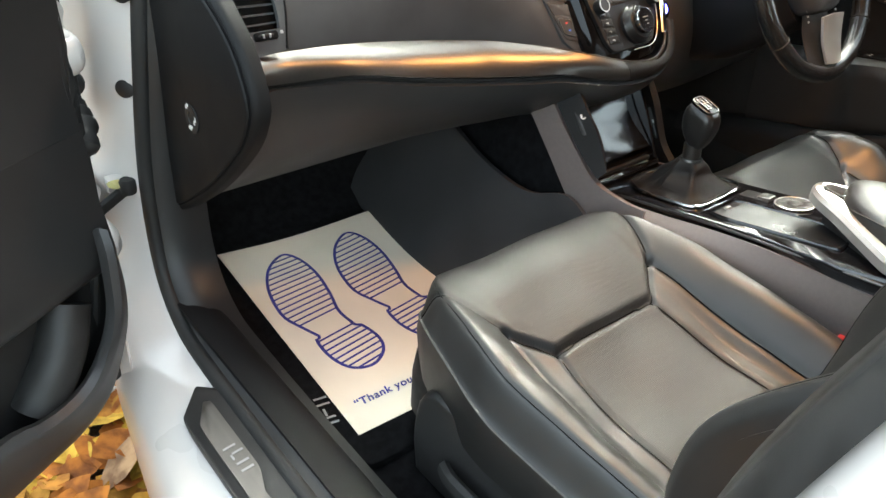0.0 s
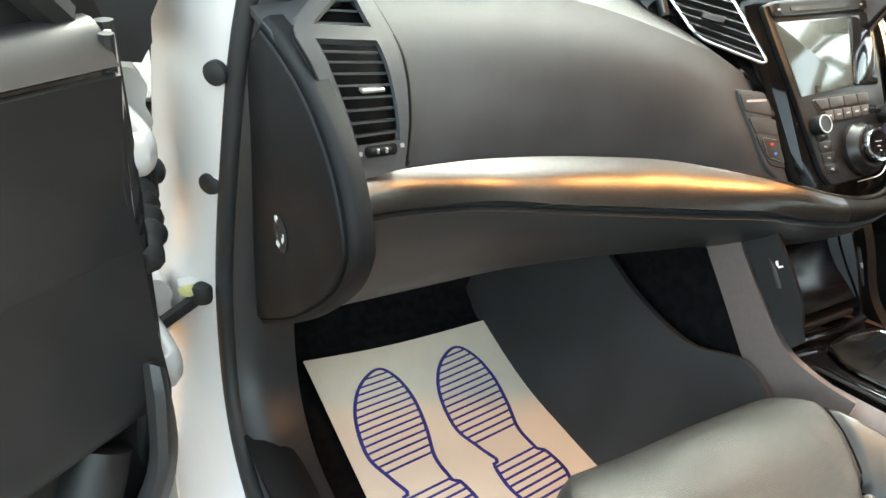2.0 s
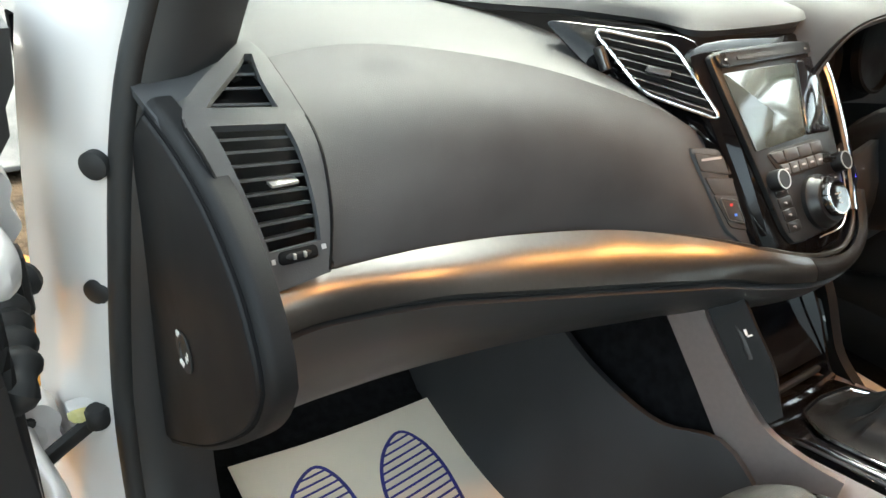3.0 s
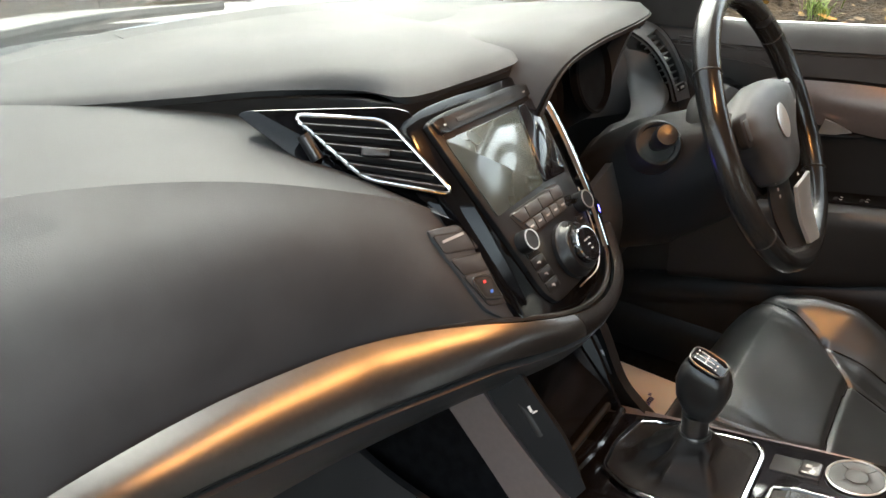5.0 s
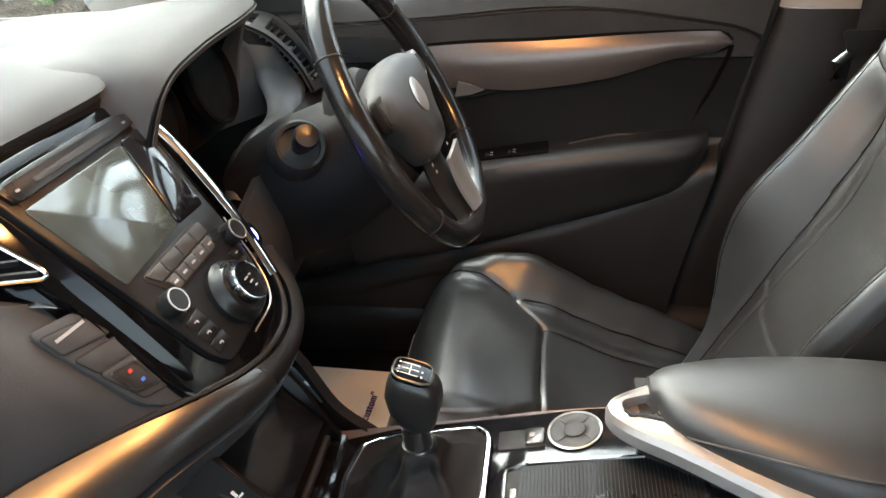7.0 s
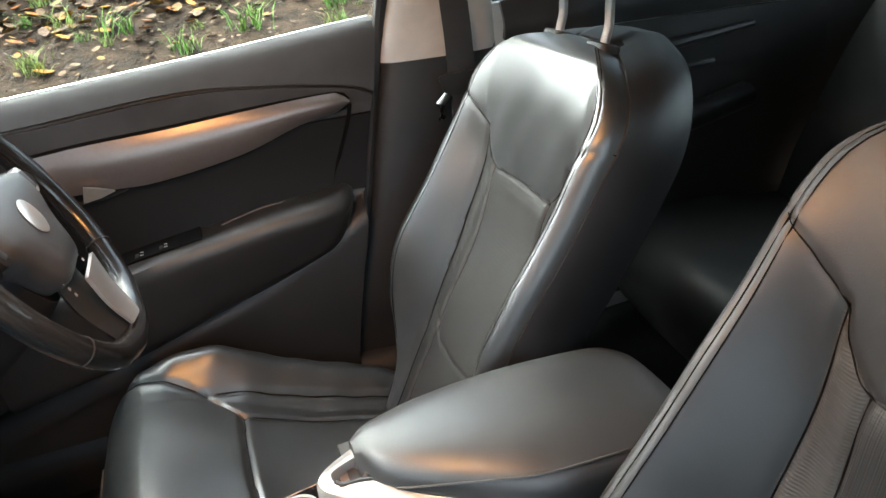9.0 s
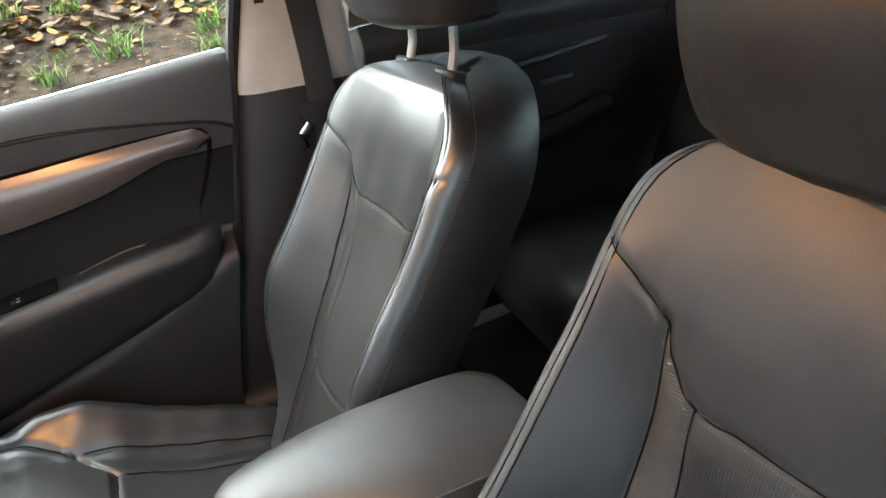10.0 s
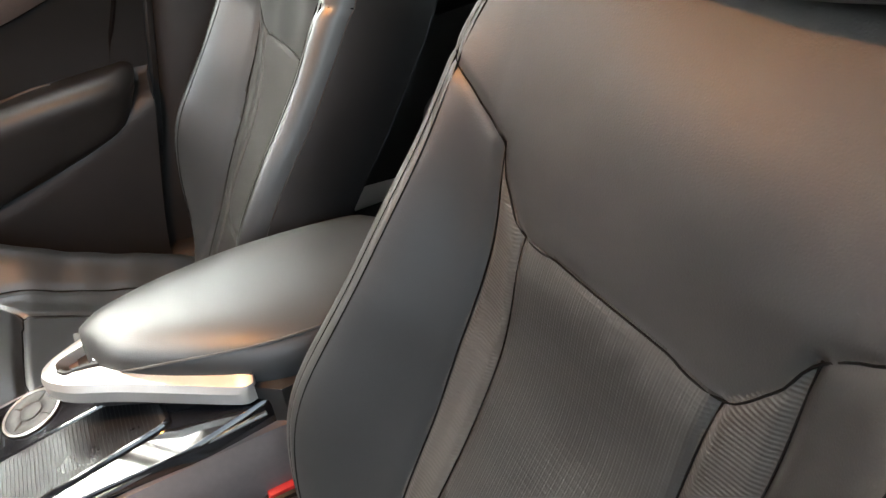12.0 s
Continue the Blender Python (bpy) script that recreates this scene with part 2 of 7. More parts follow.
def tube(P, r, n=8, up=(0, 0, 1), flat=1.0, closed=False):
    """A round or flattened rod along points; r may change along it."""
    P = np.asarray(P, float)
    if closed:
        Q = np.vstack([P[-1:], P, P[:1]])
        T, S, U = (x[1:-1] for x in frames_along(Q, up))
    else:
        T, S, U = frames_along(P, up)
    r = np.broadcast_to(np.asarray(r, float), (len(P),))
    rings = [[P[k] + r[k] * (math.cos(a) * S[k] + flat * math.sin(a) * U[k]) for a in np.linspace(0, 2 * math.pi, n, endpoint=False)] for k in range(len(P))]
    return loft(rings, closed=closed)


def slab(outline, origin, ux, uy, depth, bevel=0.0, seg=2):
    """A plate: a closed outline in the plane of ux, uy, with depth behind it (against ux x uy) and softened front edges."""
    o, ux, uy = V(*origin), V(*ux), V(*uy)
    ux, uy = ux / np.linalg.norm(ux), uy / np.linalg.norm(uy)
    n = np.cross(ux, uy)
    n /= np.linalg.norm(n)
    Q = np.array(outline, float)
    c = Q.mean(0)
    rings = []
    steps = [(0, -depth)] + ([(0, -bevel)] + [(bevel * (1 - math.cos(t)), -bevel * (1 - math.sin(t))) for t in np.linspace(0, math.pi / 2, seg + 1)[1:]] if bevel else [(0, 0)])
    for inset, h in steps:
        d = c - Q
        L = np.maximum(np.linalg.norm(d, axis=1, keepdims=True), 1e-9)
        K = Q + d / L * inset
        rings.append([o + ux * k[0] + uy * k[1] + n * h for k in K])
    return loft(rings)


def round_rect(w, h, r, n=4, cx=0.0, cy=0.0):
    out = []
    for x, y, a0 in ((w / 2 - r, h / 2 - r, 0), (-w / 2 + r, h / 2 - r, 90), (-w / 2 + r, -h / 2 + r, 180), (w / 2 - r, -h / 2 + r, 270)):
        for a in np.linspace(a0, a0 + 90, n + 1):
            out.append((cx + x + r * math.cos(radians(a)), cy + y + r * math.sin(radians(a))))
    return out


def smooth_loop(pts, n=48, r=0.25):
    """A closed outline with rounded corners through the sides of a polygon."""
    P = [V(*p) for p in pts]
    out = []
    k = max(2, n // len(P))
    for i, p in enumerate(P):
        a, b = P[i - 1], P[(i + 1) % len(P)]
        s, e = p + (a - p) * r, p + (b - p) * r
        for t in np.linspace(0, 1, k):
            out.append((1 - t) ** 2 * s + 2 * t * (1 - t) * p + t * t * e)
    return out


def box(lo, hi, bevel=0.004, seg=2):
    bm = bmesh.new()
    bmesh.ops.create_cube(bm, size=1)
    lo, hi = V(*lo), V(*hi)
    for v in bm.verts:
        v.co = Vector((lo + hi) / 2 + (hi - lo) * np.array(v.co))
    if bevel:
        bmesh.ops.bevel(bm, geom=bm.edges, offset=bevel, segments=seg, affect="EDGES", profile=0.5)
    return bm


def drum(centre, axis, profile, n=32):
    """A turned piece: rings of (radius, height) along an axis."""
    c, ax = V(*centre), V(*axis)
    ax /= np.linalg.norm(ax)
    s = np.cross(ax, (0.0, 0.0, 1.0) if abs(ax[2]) < 0.9 else (1.0, 0.0, 0.0))
    s /= np.linalg.norm(s)
    t = np.cross(ax, s)
    return loft([[c + ax * h + max(r, 1e-4) * (math.cos(a) * s + math.sin(a) * t) for a in np.linspace(0, 2 * math.pi, n, endpoint=False)] for r, h in profile])


def at_plane(o, ux, uy, pts, lift=0.0):
    o, ux, uy = V(*o), V(*ux), V(*uy)
    n = np.cross(ux, uy)
    return np.array([o + ux * a + uy * b + n * lift for a, b in pts])


def lettering(body, m, size, material, parent, name="lettering", shear=0.0):
    c = bpy.data.curves.new(name, "FONT")
    c.body, c.size, c.extrude, c.shear, c.offset, c.space_character = body, size, 0.0003, shear, size * 0.016, 1.10
    tmp = bpy.data.objects.new(name, c)
    me = bpy.data.meshes.new_from_object(tmp)
    bpy.data.objects.remove(tmp)
    me.transform(m)
    me.materials.clear()
    me.materials.append(material)
    ob = new(name, me)
    ob.parent = parent
    return ob


def bars(o, ux, uy, rects, material, parent, lift=0.0006, name="print_bar"):
    """Unreadable print as small flat bars: (x, y, width, height) on a face."""
    for x, y, w, h in rects:
        part(name, slab([(x - w / 2, y - h / 2), (x + w / 2, y - h / 2), (x + w / 2, y + h / 2), (x - w / 2, y + h / 2)],
                        V(*o) + np.cross(ux, uy) * lift, ux, uy, 0.0005), material, parent, smooth=False)


# ---------------------------------------------------------------- the ground outside
def ground_height(x, y):
    bank = max(0.0, x - 1.75)
    h = 0.33 * bank + 0.05 * math.sin(1.3 * y + x) * min(1, bank) + 0.03 * noise.noise((x * 1.7, y * 1.7, 0.0)) * min(1.0, bank * 2)
    return min(h, 5.0) + 0.012 * noise.noise((x * 3, y * 3, 3.0))


def earth():
    m = surface("damp_brown_soil", (0.030, 0.0195, 0.0115), 0.95, vary=0.35, scale=9, bump=0.7, bump_scale=45, depth=0.02, tint=(0.044, 0.029, 0.0175), spec=0.1)
    xs = np.concatenate([-np.geomspace(300, 3, 14), np.arange(-2.6, 7.0, 0.12), np.geomspace(7.2, 400, 16)])
    ys = np.concatenate([-np.geomspace(300, 5, 14), np.arange(-4.6, 4.6, 0.14), np.geomspace(4.8, 400, 16)])
    bm = bmesh.new()
    vs = [[bm.verts.new((x, y, ground_height(x, y))) for x in xs] for y in ys]
    for j in range(len(ys) - 1):
        for i in range(len(xs) - 1):
            bm.faces.new((vs[j][i], vs[j][i + 1], vs[j + 1][i + 1], vs[j + 1][i]))
    g = part("ground", bm, m)
    tagged(g, "damp brown soil verge that rises to a bank", "ground", kind="structure")


def road():
    m = surface("worn_asphalt", (0.055, 0.052, 0.050), 0.75, vary=0.35, scale=5, bump=0.8, bump_scale=300, depth=0.006, tint=(0.10, 0.095, 0.09))
    r = part("road", box((-9, 2.6, 0.03), (60, 12.0, 0.055), 0.01), m)
    tagged(r, "worn grey asphalt road ahead of the car", "road", kind="structure")


def scatter(name, count, area, size, mats, label, seed, upright=False, lift=0.006, fade=0.0):
    """Fallen leaves or grass blades, one joined mesh for each colour."""
    rng = random.Random(seed)
    for mi, m in enumerate(mats):
        verts, faces = [], []
        for _ in range(count // len(mats)):
            x, y = rng.uniform(area[0], area[1]), rng.uniform(area[2], area[3])
            if fade:
                x, y = x + rng.gauss(0, fade), y + rng.gauss(0, fade)
            z = ground_height(x, y) + lift
            a, s = rng.uniform(0, 6.28), size * rng.uniform(0.6, 1.4)
            c, d = math.cos(a), math.sin(a)
            k = len(verts)
            if upright:
                for b in range(30):
                    k = len(verts)
                    a2, h, w = rng.uniform(0, 6.28), s * rng.uniform(0.5, 1.2), s * 0.020
                    lx, ly = math.cos(a2), math.sin(a2)
                    ox, oy = x + rng.gauss(0, s * 0.25), y + rng.gauss(0, s * 0.25)
                    for t, ww in ((0, 1), (0.5, 0.8), (1.0, 0.05)):
                        bx, by, bz = ox + lx * h * 0.8 * t * t, oy + ly * h * 0.8 * t * t, z + h * (t - 0.25 * t * t)
                        verts += [(bx - ly * w * ww, by + lx * w * ww, bz), (bx + ly * w * ww, by - lx * w * ww, bz)]
                    faces += [(k, k + 1, k + 3, k + 2), (k + 2, k + 3, k + 5, k + 4)]
            else:
                tx, ty, up = rng.uniform(-0.5, 0.5), rng.uniform(-0.5, 0.5), rng.uniform(0, 0.02)
                for u, v in ((-1, 0), (-0.55, 0.5), (0.1, 0.62), (0.7, 0.32), (1.05, 0), (0.7, -0.32), (0.1, -0.62), (-0.55, -0.5), (0.1, 0)):
                    curl = 0.25 * v * v + 0.12 * u * u
                    px, py = s * u / 2, s * v / 2
                    verts.append((x + c * px - d * py, y + d * px + c * py, z + 0.3 * up + (0.7 * curl + 0.9 * (tx * u + ty * v) + 0.6 * (abs(tx) + abs(ty))) * s / 2))
                faces += [(k + i, k + (i + 1) % 8, k + 8) for i in range(8)]
        me = bpy.data.meshes.new(name)
        me.from_pydata(verts, [], faces)
        me.shade_smooth()
        me.materials.append(m)
        tagged(new(name, me), label, name.replace("_", " "), kind="stuff")


def leaf_mat(name, col, tint):
    return surface(name, col, 0.75, vary=0.35, scale=25, bump=0.3, bump_scale=120, tint=tint, spec=0.2)


earth()
road()


def unseen_trees():
    """An unseen dark wood added beyond the road, a far uneven wall of foliage that blocks low sky."""
    m = surface("unseen_autumn_foliage", (0.030, 0.030, 0.016), 0.9, vary=0.5, scale=0.5, bump=1.0, bump_scale=1.2, depth=0.6, tint=(0.075, 0.055, 0.022), spec=0.1)
    bm = bmesh.new()
    cols = []
    for i, a in enumerate(np.linspace(radians(-35), radians(140), 160)):
        r = 34 + 3 * noise.noise((3 * a, 0.0, 5.0))
        # low on the driver's side, so that more sky light comes in there
        top = 5.5 + 9.0 * float(ease(radians(30), radians(70), a)) + 1.8 * noise.noise((9 * a, 2.0, 1.0)) + 0.9 * noise.noise((40 * a, 7.0, 1.0))
        col = []
        for k in np.linspace(0, 1, 14):
            q = r + 2.2 * noise.noise((14 * a, 9 * k, 2.0)) + 2.5 * k
            col.append(bm.verts.new((q * math.cos(a), q * math.sin(a), 0.2 + top * k)))
        cols.append(col)
    for a, b in zip(cols, cols[1:]):
        for k in range(13):
            bm.faces.new((a[k], b[k], b[k + 1], a[k + 1]))
    w = part("backdrop", bm, m)
    tagged(w, "unseen dark autumn wood added far beyond the road", "trees", kind="structure")


unseen_trees()
LEAVES = [leaf_mat("yellow_leaf", (0.34, 0.19, 0.025), (0.46, 0.28, 0.04)), leaf_mat("orange_leaf", (0.27, 0.10, 0.018), (0.36, 0.16, 0.03)),
          leaf_mat("brown_leaf", (0.18, 0.09, 0.045), (0.28, 0.17, 0.09)), leaf_mat("olive_leaf", (0.20, 0.20, 0.04), (0.36, 0.32, 0.07))]
RUST = leaf_mat("rust_leaf", (0.22, 0.065, 0.014), (0.34, 0.12, 0.02))
GOLD = leaf_mat("golden_leaf", (0.30, 0.13, 0.02), (0.40, 0.20, 0.03))
scatter("fallen_leaves", 4600, (-1.9, -0.55, -1.1, 1.5), 0.085, [RUST, LEAVES[1], GOLD, LEAVES[2], RUST, LEAVES[0]], "thick orange and rust autumn leaves on the ground", 3, fade=0.22)
DULL = [leaf_mat("dull_ochre_leaf", (0.150, 0.082, 0.022), (0.21, 0.125, 0.035)), leaf_mat("dull_brown_leaf", (0.095, 0.050, 0.024), (0.15, 0.09, 0.048)), leaf_mat("dull_tan_leaf", (0.115, 0.072, 0.034), (0.16, 0.105, 0.055))]
scatter("fallen_leaves", 330, (1.9, 4.0, -3.4, 3.4), 0.045, DULL, "few yellow and brown leaves on bare soil", 4)
scatter("fallen_leaves", 3800, (4.0, 6.0, -3.4, 3.4), 0.075, [DULL[0], DULL[1], GOLD, DULL[2], DULL[1], RUST], "drift of yellow and brown leaves on the bank", 8, fade=0.2)
GREENS = [leaf_mat("grass_blade", (0.075, 0.16, 0.02), (0.13, 0.24, 0.04)), leaf_mat("pale_grass_blade", (0.14, 0.19, 0.04), (0.22, 0.27, 0.07))]
scatter("grass_tufts", 130, (3.5, 6.0, -3.4, 3.4), 0.14, GREENS, "green grass tufts growing on the soil bank", 5, upright=True, lift=0.0)
scatter("grass_tufts", 60, (2.5, 3.9, -3.4, 3.4), 0.075, GREENS, "small green grass tufts in bare soil", 9, upright=True, lift=0.0)
scatter("leaf_litter", 4200, (1.7, 6.0, -3.4, 3.4), 0.026, [DULL[2], DULL[1], leaf_mat("dry_litter", (0.055, 0.040, 0.028), (0.095, 0.070, 0.050))], "small dry bits of leaf and twig on the bank", 6)


# ---------------------------------------------------------------- the car's shell
OPENING = [(-0.50, -0.10, 1.36), (-0.545, 0.10, 1.30), (-0.605, 0.29, 1.205), (-0.650, 0.415, 1.125), (-0.674, 0.442, 1.05), (-0.700, 0.452, 0.95), (-0.720, 0.458, 0.80), (-0.735, 0.468, 0.62), (-0.742, 0.445, 0.46),
           (-0.75, 0.36, 0.39), (-0.757, 0.22, 0.385), (-0.76, -0.10, 0.385), (-0.757, -0.36, 0.39), (-0.75, -0.455, 0.43), (-0.745, -0.495, 0.60), (-0.738, -0.520, 0.85),
           (-0.69, -0.585, 1.10), (-0.60, -0.635, 1.28), (-0.53, -0.61, 1.36), (-0.50, -0.42, 1.375)]


def loop_points(n):
    return spline(OPENING + [OPENING[0]], n + 1)[:-1]


def body_side():
    body = thing("car_body_side", "white painted car door frame with sill and pillars", "car body", kind="structure")
    P = loop_points(120)
    mid = V(-0.72, -0.06, 0.85)
    rings = []
    for p in P:
        e = (p - mid) * V(0, 1, 1)
        e /= np.linalg.norm(e)
        w = max(0.0, -e[2]) ** 3
        up = max(0.0, e[2]) ** 2
        post = [(0.0, 0.0), (0.004, -0.012), (0.030, -0.026), (0.046, -0.040), (0.085, -0.046), (0.11, -0.050), (0.15, -0.055), (0.15, 0.02), (0.0, 0.03)] if e[1] > 0.3 and e[2] < 0.75 else [(0.0, 0.0), (0.004, -0.012), (0.030, -0.026), (0.046, -0.042), (0.052, -0.075), (0.065, -0.10), (0.14, -0.115 + 0.03 * up), (0.14, 0.02), (0.0, 0.03)]
        sill = [(0.0, 0.0), (0.006, -0.012), (0.010, -0.05), (0.018, -0.085), (0.030, -0.125), (0.06, -0.15), (0.17, -0.15), (0.17, 0.02), (0.0, 0.03)]
        prof = [(a[0] * (1 - w) + b[0] * w, a[1] * (1 - w) + b[1] * w) for a, b in zip(post, sill)]
        rings.append([p + e * a + V(1, 0, 0) * b for a, b in prof])
    part("painted_frame", loft(rings, closed=True), PAINT, body, angle=60)
    part("door_seal", tube(P + V(0.006, 0, 0), 0.013, 10, up=(1, 0, 0), closed=True), RUBBER, body, "ribbed black rubber door seal")
    inner = []
    for p in P:
        e = (p - mid) * V(0, 1, 1)
        e /= np.linalg.norm(e)
        inner.append([p + e * a + V(b, 0, 0) for a, b in ((-0.008, 0.008), (-0.016, 0.02), (-0.020, 0.05), (0.0, 0.10), (0.02, 0.10), (0.02, 0.012))])
    rear = [k for k, p in enumerate(P) if p[1] < -0.30 and p[2] > 0.42]
    lip = []
    for k in rear:
        e = (P[k] - mid) * V(0, 1, 1)
        e /= np.linalg.norm(e)
        g = max(0.05, min(1.0, (k - rear[0]) / 6.0, (rear[-1] - k) / 6.0))
        lip.append([P[k] + e * a + V(b, 0, 0) for a, b in ((-0.014, 0.012), (-0.010, -0.004), (0.004 * g, -0.018), (0.010 * g, -0.016 - 0.006 * g), (0.014 * g, -0.016 - 0.008 * g), (0.014 * g, -0.018), (0.0, 0.012))])
    part("pillar_seal", loft(lip), RUBBER, body, "wide black rubber seal on the centre pillar")
    part("inner_trim", loft(inner, closed=True), TRIM, body, "black plastic trim behind the seal")
    # front wing ahead of the door gap
    part("front_wing", shell(sheet([[(-0.80, 0.62, 0.30), (-0.88, 0.66, 0.42), (-0.895, 0.64, 0.62), (-0.88, 0.60, 0.86), (-0.80, 0.62, 0.98)],
                                    [(-0.80, 0.95, 0.36), (-0.88, 0.95, 0.50), (-0.895, 0.95, 0.66), (-0.88, 0.95, 0.86), (-0.76, 0.95, 0.97)],
                                    [(-0.78, 1.5, 0.36), (-0.86, 1.5, 0.50), (-0.88, 1.5, 0.66), (-0.85, 1.5, 0.84), (-0.7, 1.5, 0.93)]], 16, 12), 0.01), PAINT, body)
    part("gap_foam", loft([[(x + dx, y, z) for x, z in ((-0.772, 1.03), (-0.776, 0.985), (-0.786, 0.965), (-0.787, 0.94), (-0.80, 0.92), (-0.835, 0.925), (-0.84, 1.03))] for y, dx in ((0.46, 0.0), (0.62, 0.004))]), BLACK, body, "black foam block in the door gap", smooth=False)
    for x, y, z in ((-0.724, 0.459, 0.903), (-0.736, 0.473, 0.762)):
        part("grommet", drum((x, y, z), (-0.72, -0.69, 0), [(0.0, -0.004), (0.014, -0.004), (0.014, 0.005), (0.011, 0.007), (0.0, 0.007)], 18), RUBBER, body, "black rubber plug in the pillar")
    return body


def sill_plate():
    t = thing("sill_scuff_plate", "black plastic sill plate with a brushed metal insert", "scuff plate")
    o, ux, uy = (-0.797, 0.0, 0.386), (1, 0, 0.10), (0, 1, 0)
    out = smooth_loop([(-0.032, 0.175), (0.012, 0.225), (0.036, 0.20), (0.036, -0.42), (-0.032, -0.42)], 50, 0.12)
    part("plate", slab(out, o, ux, uy, 0.014, 0.004), TRIM, t)
    ins = smooth_loop([(-0.018, 0.145), (0.006, 0.185), (0.016, 0.18), (0.016, 0.03), (0.002, -0.01), (0.016, -0.10), (0.016, -0.34), (-0.018, -0.34)], 60, 0.12)
    part("metal_insert", slab(ins, V(*o) + V(0, 0, 0.0025), ux, uy, 0.004, 0.0008), BRUSHED, t, "brushed metal insert")
    bars(V(*o) + V(0, 0, 0.003), V(1, 0, 0.10), V(0, 1, 0), [(-0.002, 0.085, 0.018, 0.004), (0.004, 0.072, 0.016, 0.004), (-0.006, 0.066, 0.003, 0.010), (0.002, 0.052, 0.018, 0.004), (0.002, 0.038, 0.018, 0.004)], GREYMARK, t)


def cabin():
    f = part("floor", shell(sheet([[(-0.72, -1.6, 0.36), (-0.3, -1.6, 0.36), (0.3, -1.6, 0.36), (0.72, -1.6, 0.36)],
                                   [(-0.72, 0.0, 0.315), (-0.3, 0.0, 0.315), (0.3, 0.0, 0.315), (0.72, 0.0, 0.315)],
                                   [(-0.72, 0.55, 0.32), (-0.3, 0.55, 0.32), (0.3, 0.55, 0.32), (0.72, 0.55, 0.32)],
                                   [(-0.72, 0.70, 0.40), (-0.3, 0.70, 0.40), (0.3, 0.70, 0.40), (0.72, 0.70, 0.40)],
                                   [(-0.72, 0.86, 0.62), (-0.3, 0.86, 0.62), (0.3, 0.86, 0.62), (0.72, 0.86, 0.62)],
                                   [(-0.72, 0.88, 0.95), (-0.3, 0.88, 0.95), (0.3, 0.88, 0.95), (0.72, 0.88, 0.95)]], 20, 40), 0.03), CARPET)
    tagged(f, "black carpet on the car floor", "carpet", kind="structure")
    for s, nm, y0 in ((-1, "kick_panel_west", 0.455), (1, "kick_panel_east", 0.36)):
        k = part(nm, shell(sheet([[(s * 0.735, y0, 0.30), (s * 0.715, y0, 0.50), (s * 0.705, y0 + 0.01, 0.75), (s * 0.70, y0 + 0.02, 0.985)],
                                  [(s * 0.70, 0.60, 0.30), (s * 0.69, 0.60, 0.50), (s * 0.69, 0.60, 0.75), (s * 0.69, 0.60, 0.99)],
                                  [(s * 0.69, 0.90, 0.30), (s * 0.69, 0.90, 0.50), (s * 0.69, 0.90, 0.75), (s * 0.69, 0.90, 0.99)]][::s], 10, 10), 0.012), TRIM)
        tagged(k, "black plastic panel beside the footwell", "trim", kind="structure")
    st = part("sill_trim", shell(sheet([[(-0.742, 0.46, 0.42), (-0.735, 0.20, 0.408), (-0.735, -0.5, 0.408)],
                                        [(-0.705, 0.46, 0.415), (-0.700, 0.20, 0.405), (-0.700, -0.5, 0.405)],
                                        [(-0.672, 0.46, 0.39), (-0.672, 0.20, 0.385), (-0.672, -0.5, 0.385)],
                                        [(-0.665, 0.46, 0.31), (-0.665, 0.20, 0.31), (-0.665, -0.5, 0.31)]], 20, 14), 0.008), CARD)
    tagged(st, "matt black plastic inner sill cover", "trim", kind="structure")
    se = part("sill_trim_east", shell(sheet([[(0.665, 0.46, 0.31), (0.665, 0.0, 0.31), (0.665, -0.75, 0.31)], [(0.672, 0.46, 0.39), (0.672, 0.0, 0.385), (0.672, -0.75, 0.385)],
                                             [(0.705, 0.46, 0.415), (0.700, 0.0, 0.405), (0.700, -0.75, 0.405)], [(0.78, 0.46, 0.41), (0.78, 0.0, 0.40), (0.78, -0.75, 0.40)]], 14, 12), -0.008), TRIM)
    tagged(se, "black plastic inner sill cover", "trim", kind="structure")
    sb = part("sill_east", box((0.72, -1.7, 0.20), (0.86, 0.62, 0.395), 0.03), PAINT)
    tagged(sb, "white painted lower sill of the car body", "car body", kind="structure")
    # roof lining, windscreen and far side
    r = part("ceiling", shell(sheet([[(-0.52, 0.06, 1.345), (0, 0.10, 1.375), (0.52, 0.06, 1.345)], [(-0.56, -0.5, 1.385), (0, -0.5, 1.42), (0.56, -0.5, 1.385)],
                                     [(-0.54, -1.6, 1.35), (0, -1.6, 1.385), (0.54, -1.6, 1.35)]], 14, 16), -0.03), ROOF)
    tagged(r, "pale grey cloth roof lining", "headliner", kind="structure")
    w = part("windscreen", shell(sheet([[(-0.66, 0.64, 1.0), (0, 0.86, 1.02), (0.66, 0.64, 1.0)], [(-0.60, 0.36, 1.17), (0, 0.50, 1.20), (0.60, 0.36, 1.17)],
                                        [(-0.52, 0.07, 1.345), (0, 0.11, 1.378), (0.52, 0.07, 1.345)]], 14, 10), 0.005), GLASS)
    w.visible_shadow = False
    tagged(w, "sloping clear glass windscreen", "windscreen", kind="structure")
    for s, nm in ((-1, "pillar_west"), (1, "pillar_east")):
        p = part(nm, tube(spline([(s * 0.695, 0.60, 0.99), (s * 0.645, 0.37, 1.16), (s * 0.545, 0.06, 1.345)], 14), np.linspace(0.055, 0.032, 14) if s > 0 else 0.045, 14, flat=1.7 if s > 0 else 0.6), CREAM)
        tagged(p, "pale grey windscreen pillar cover", "pillar", kind="structure")
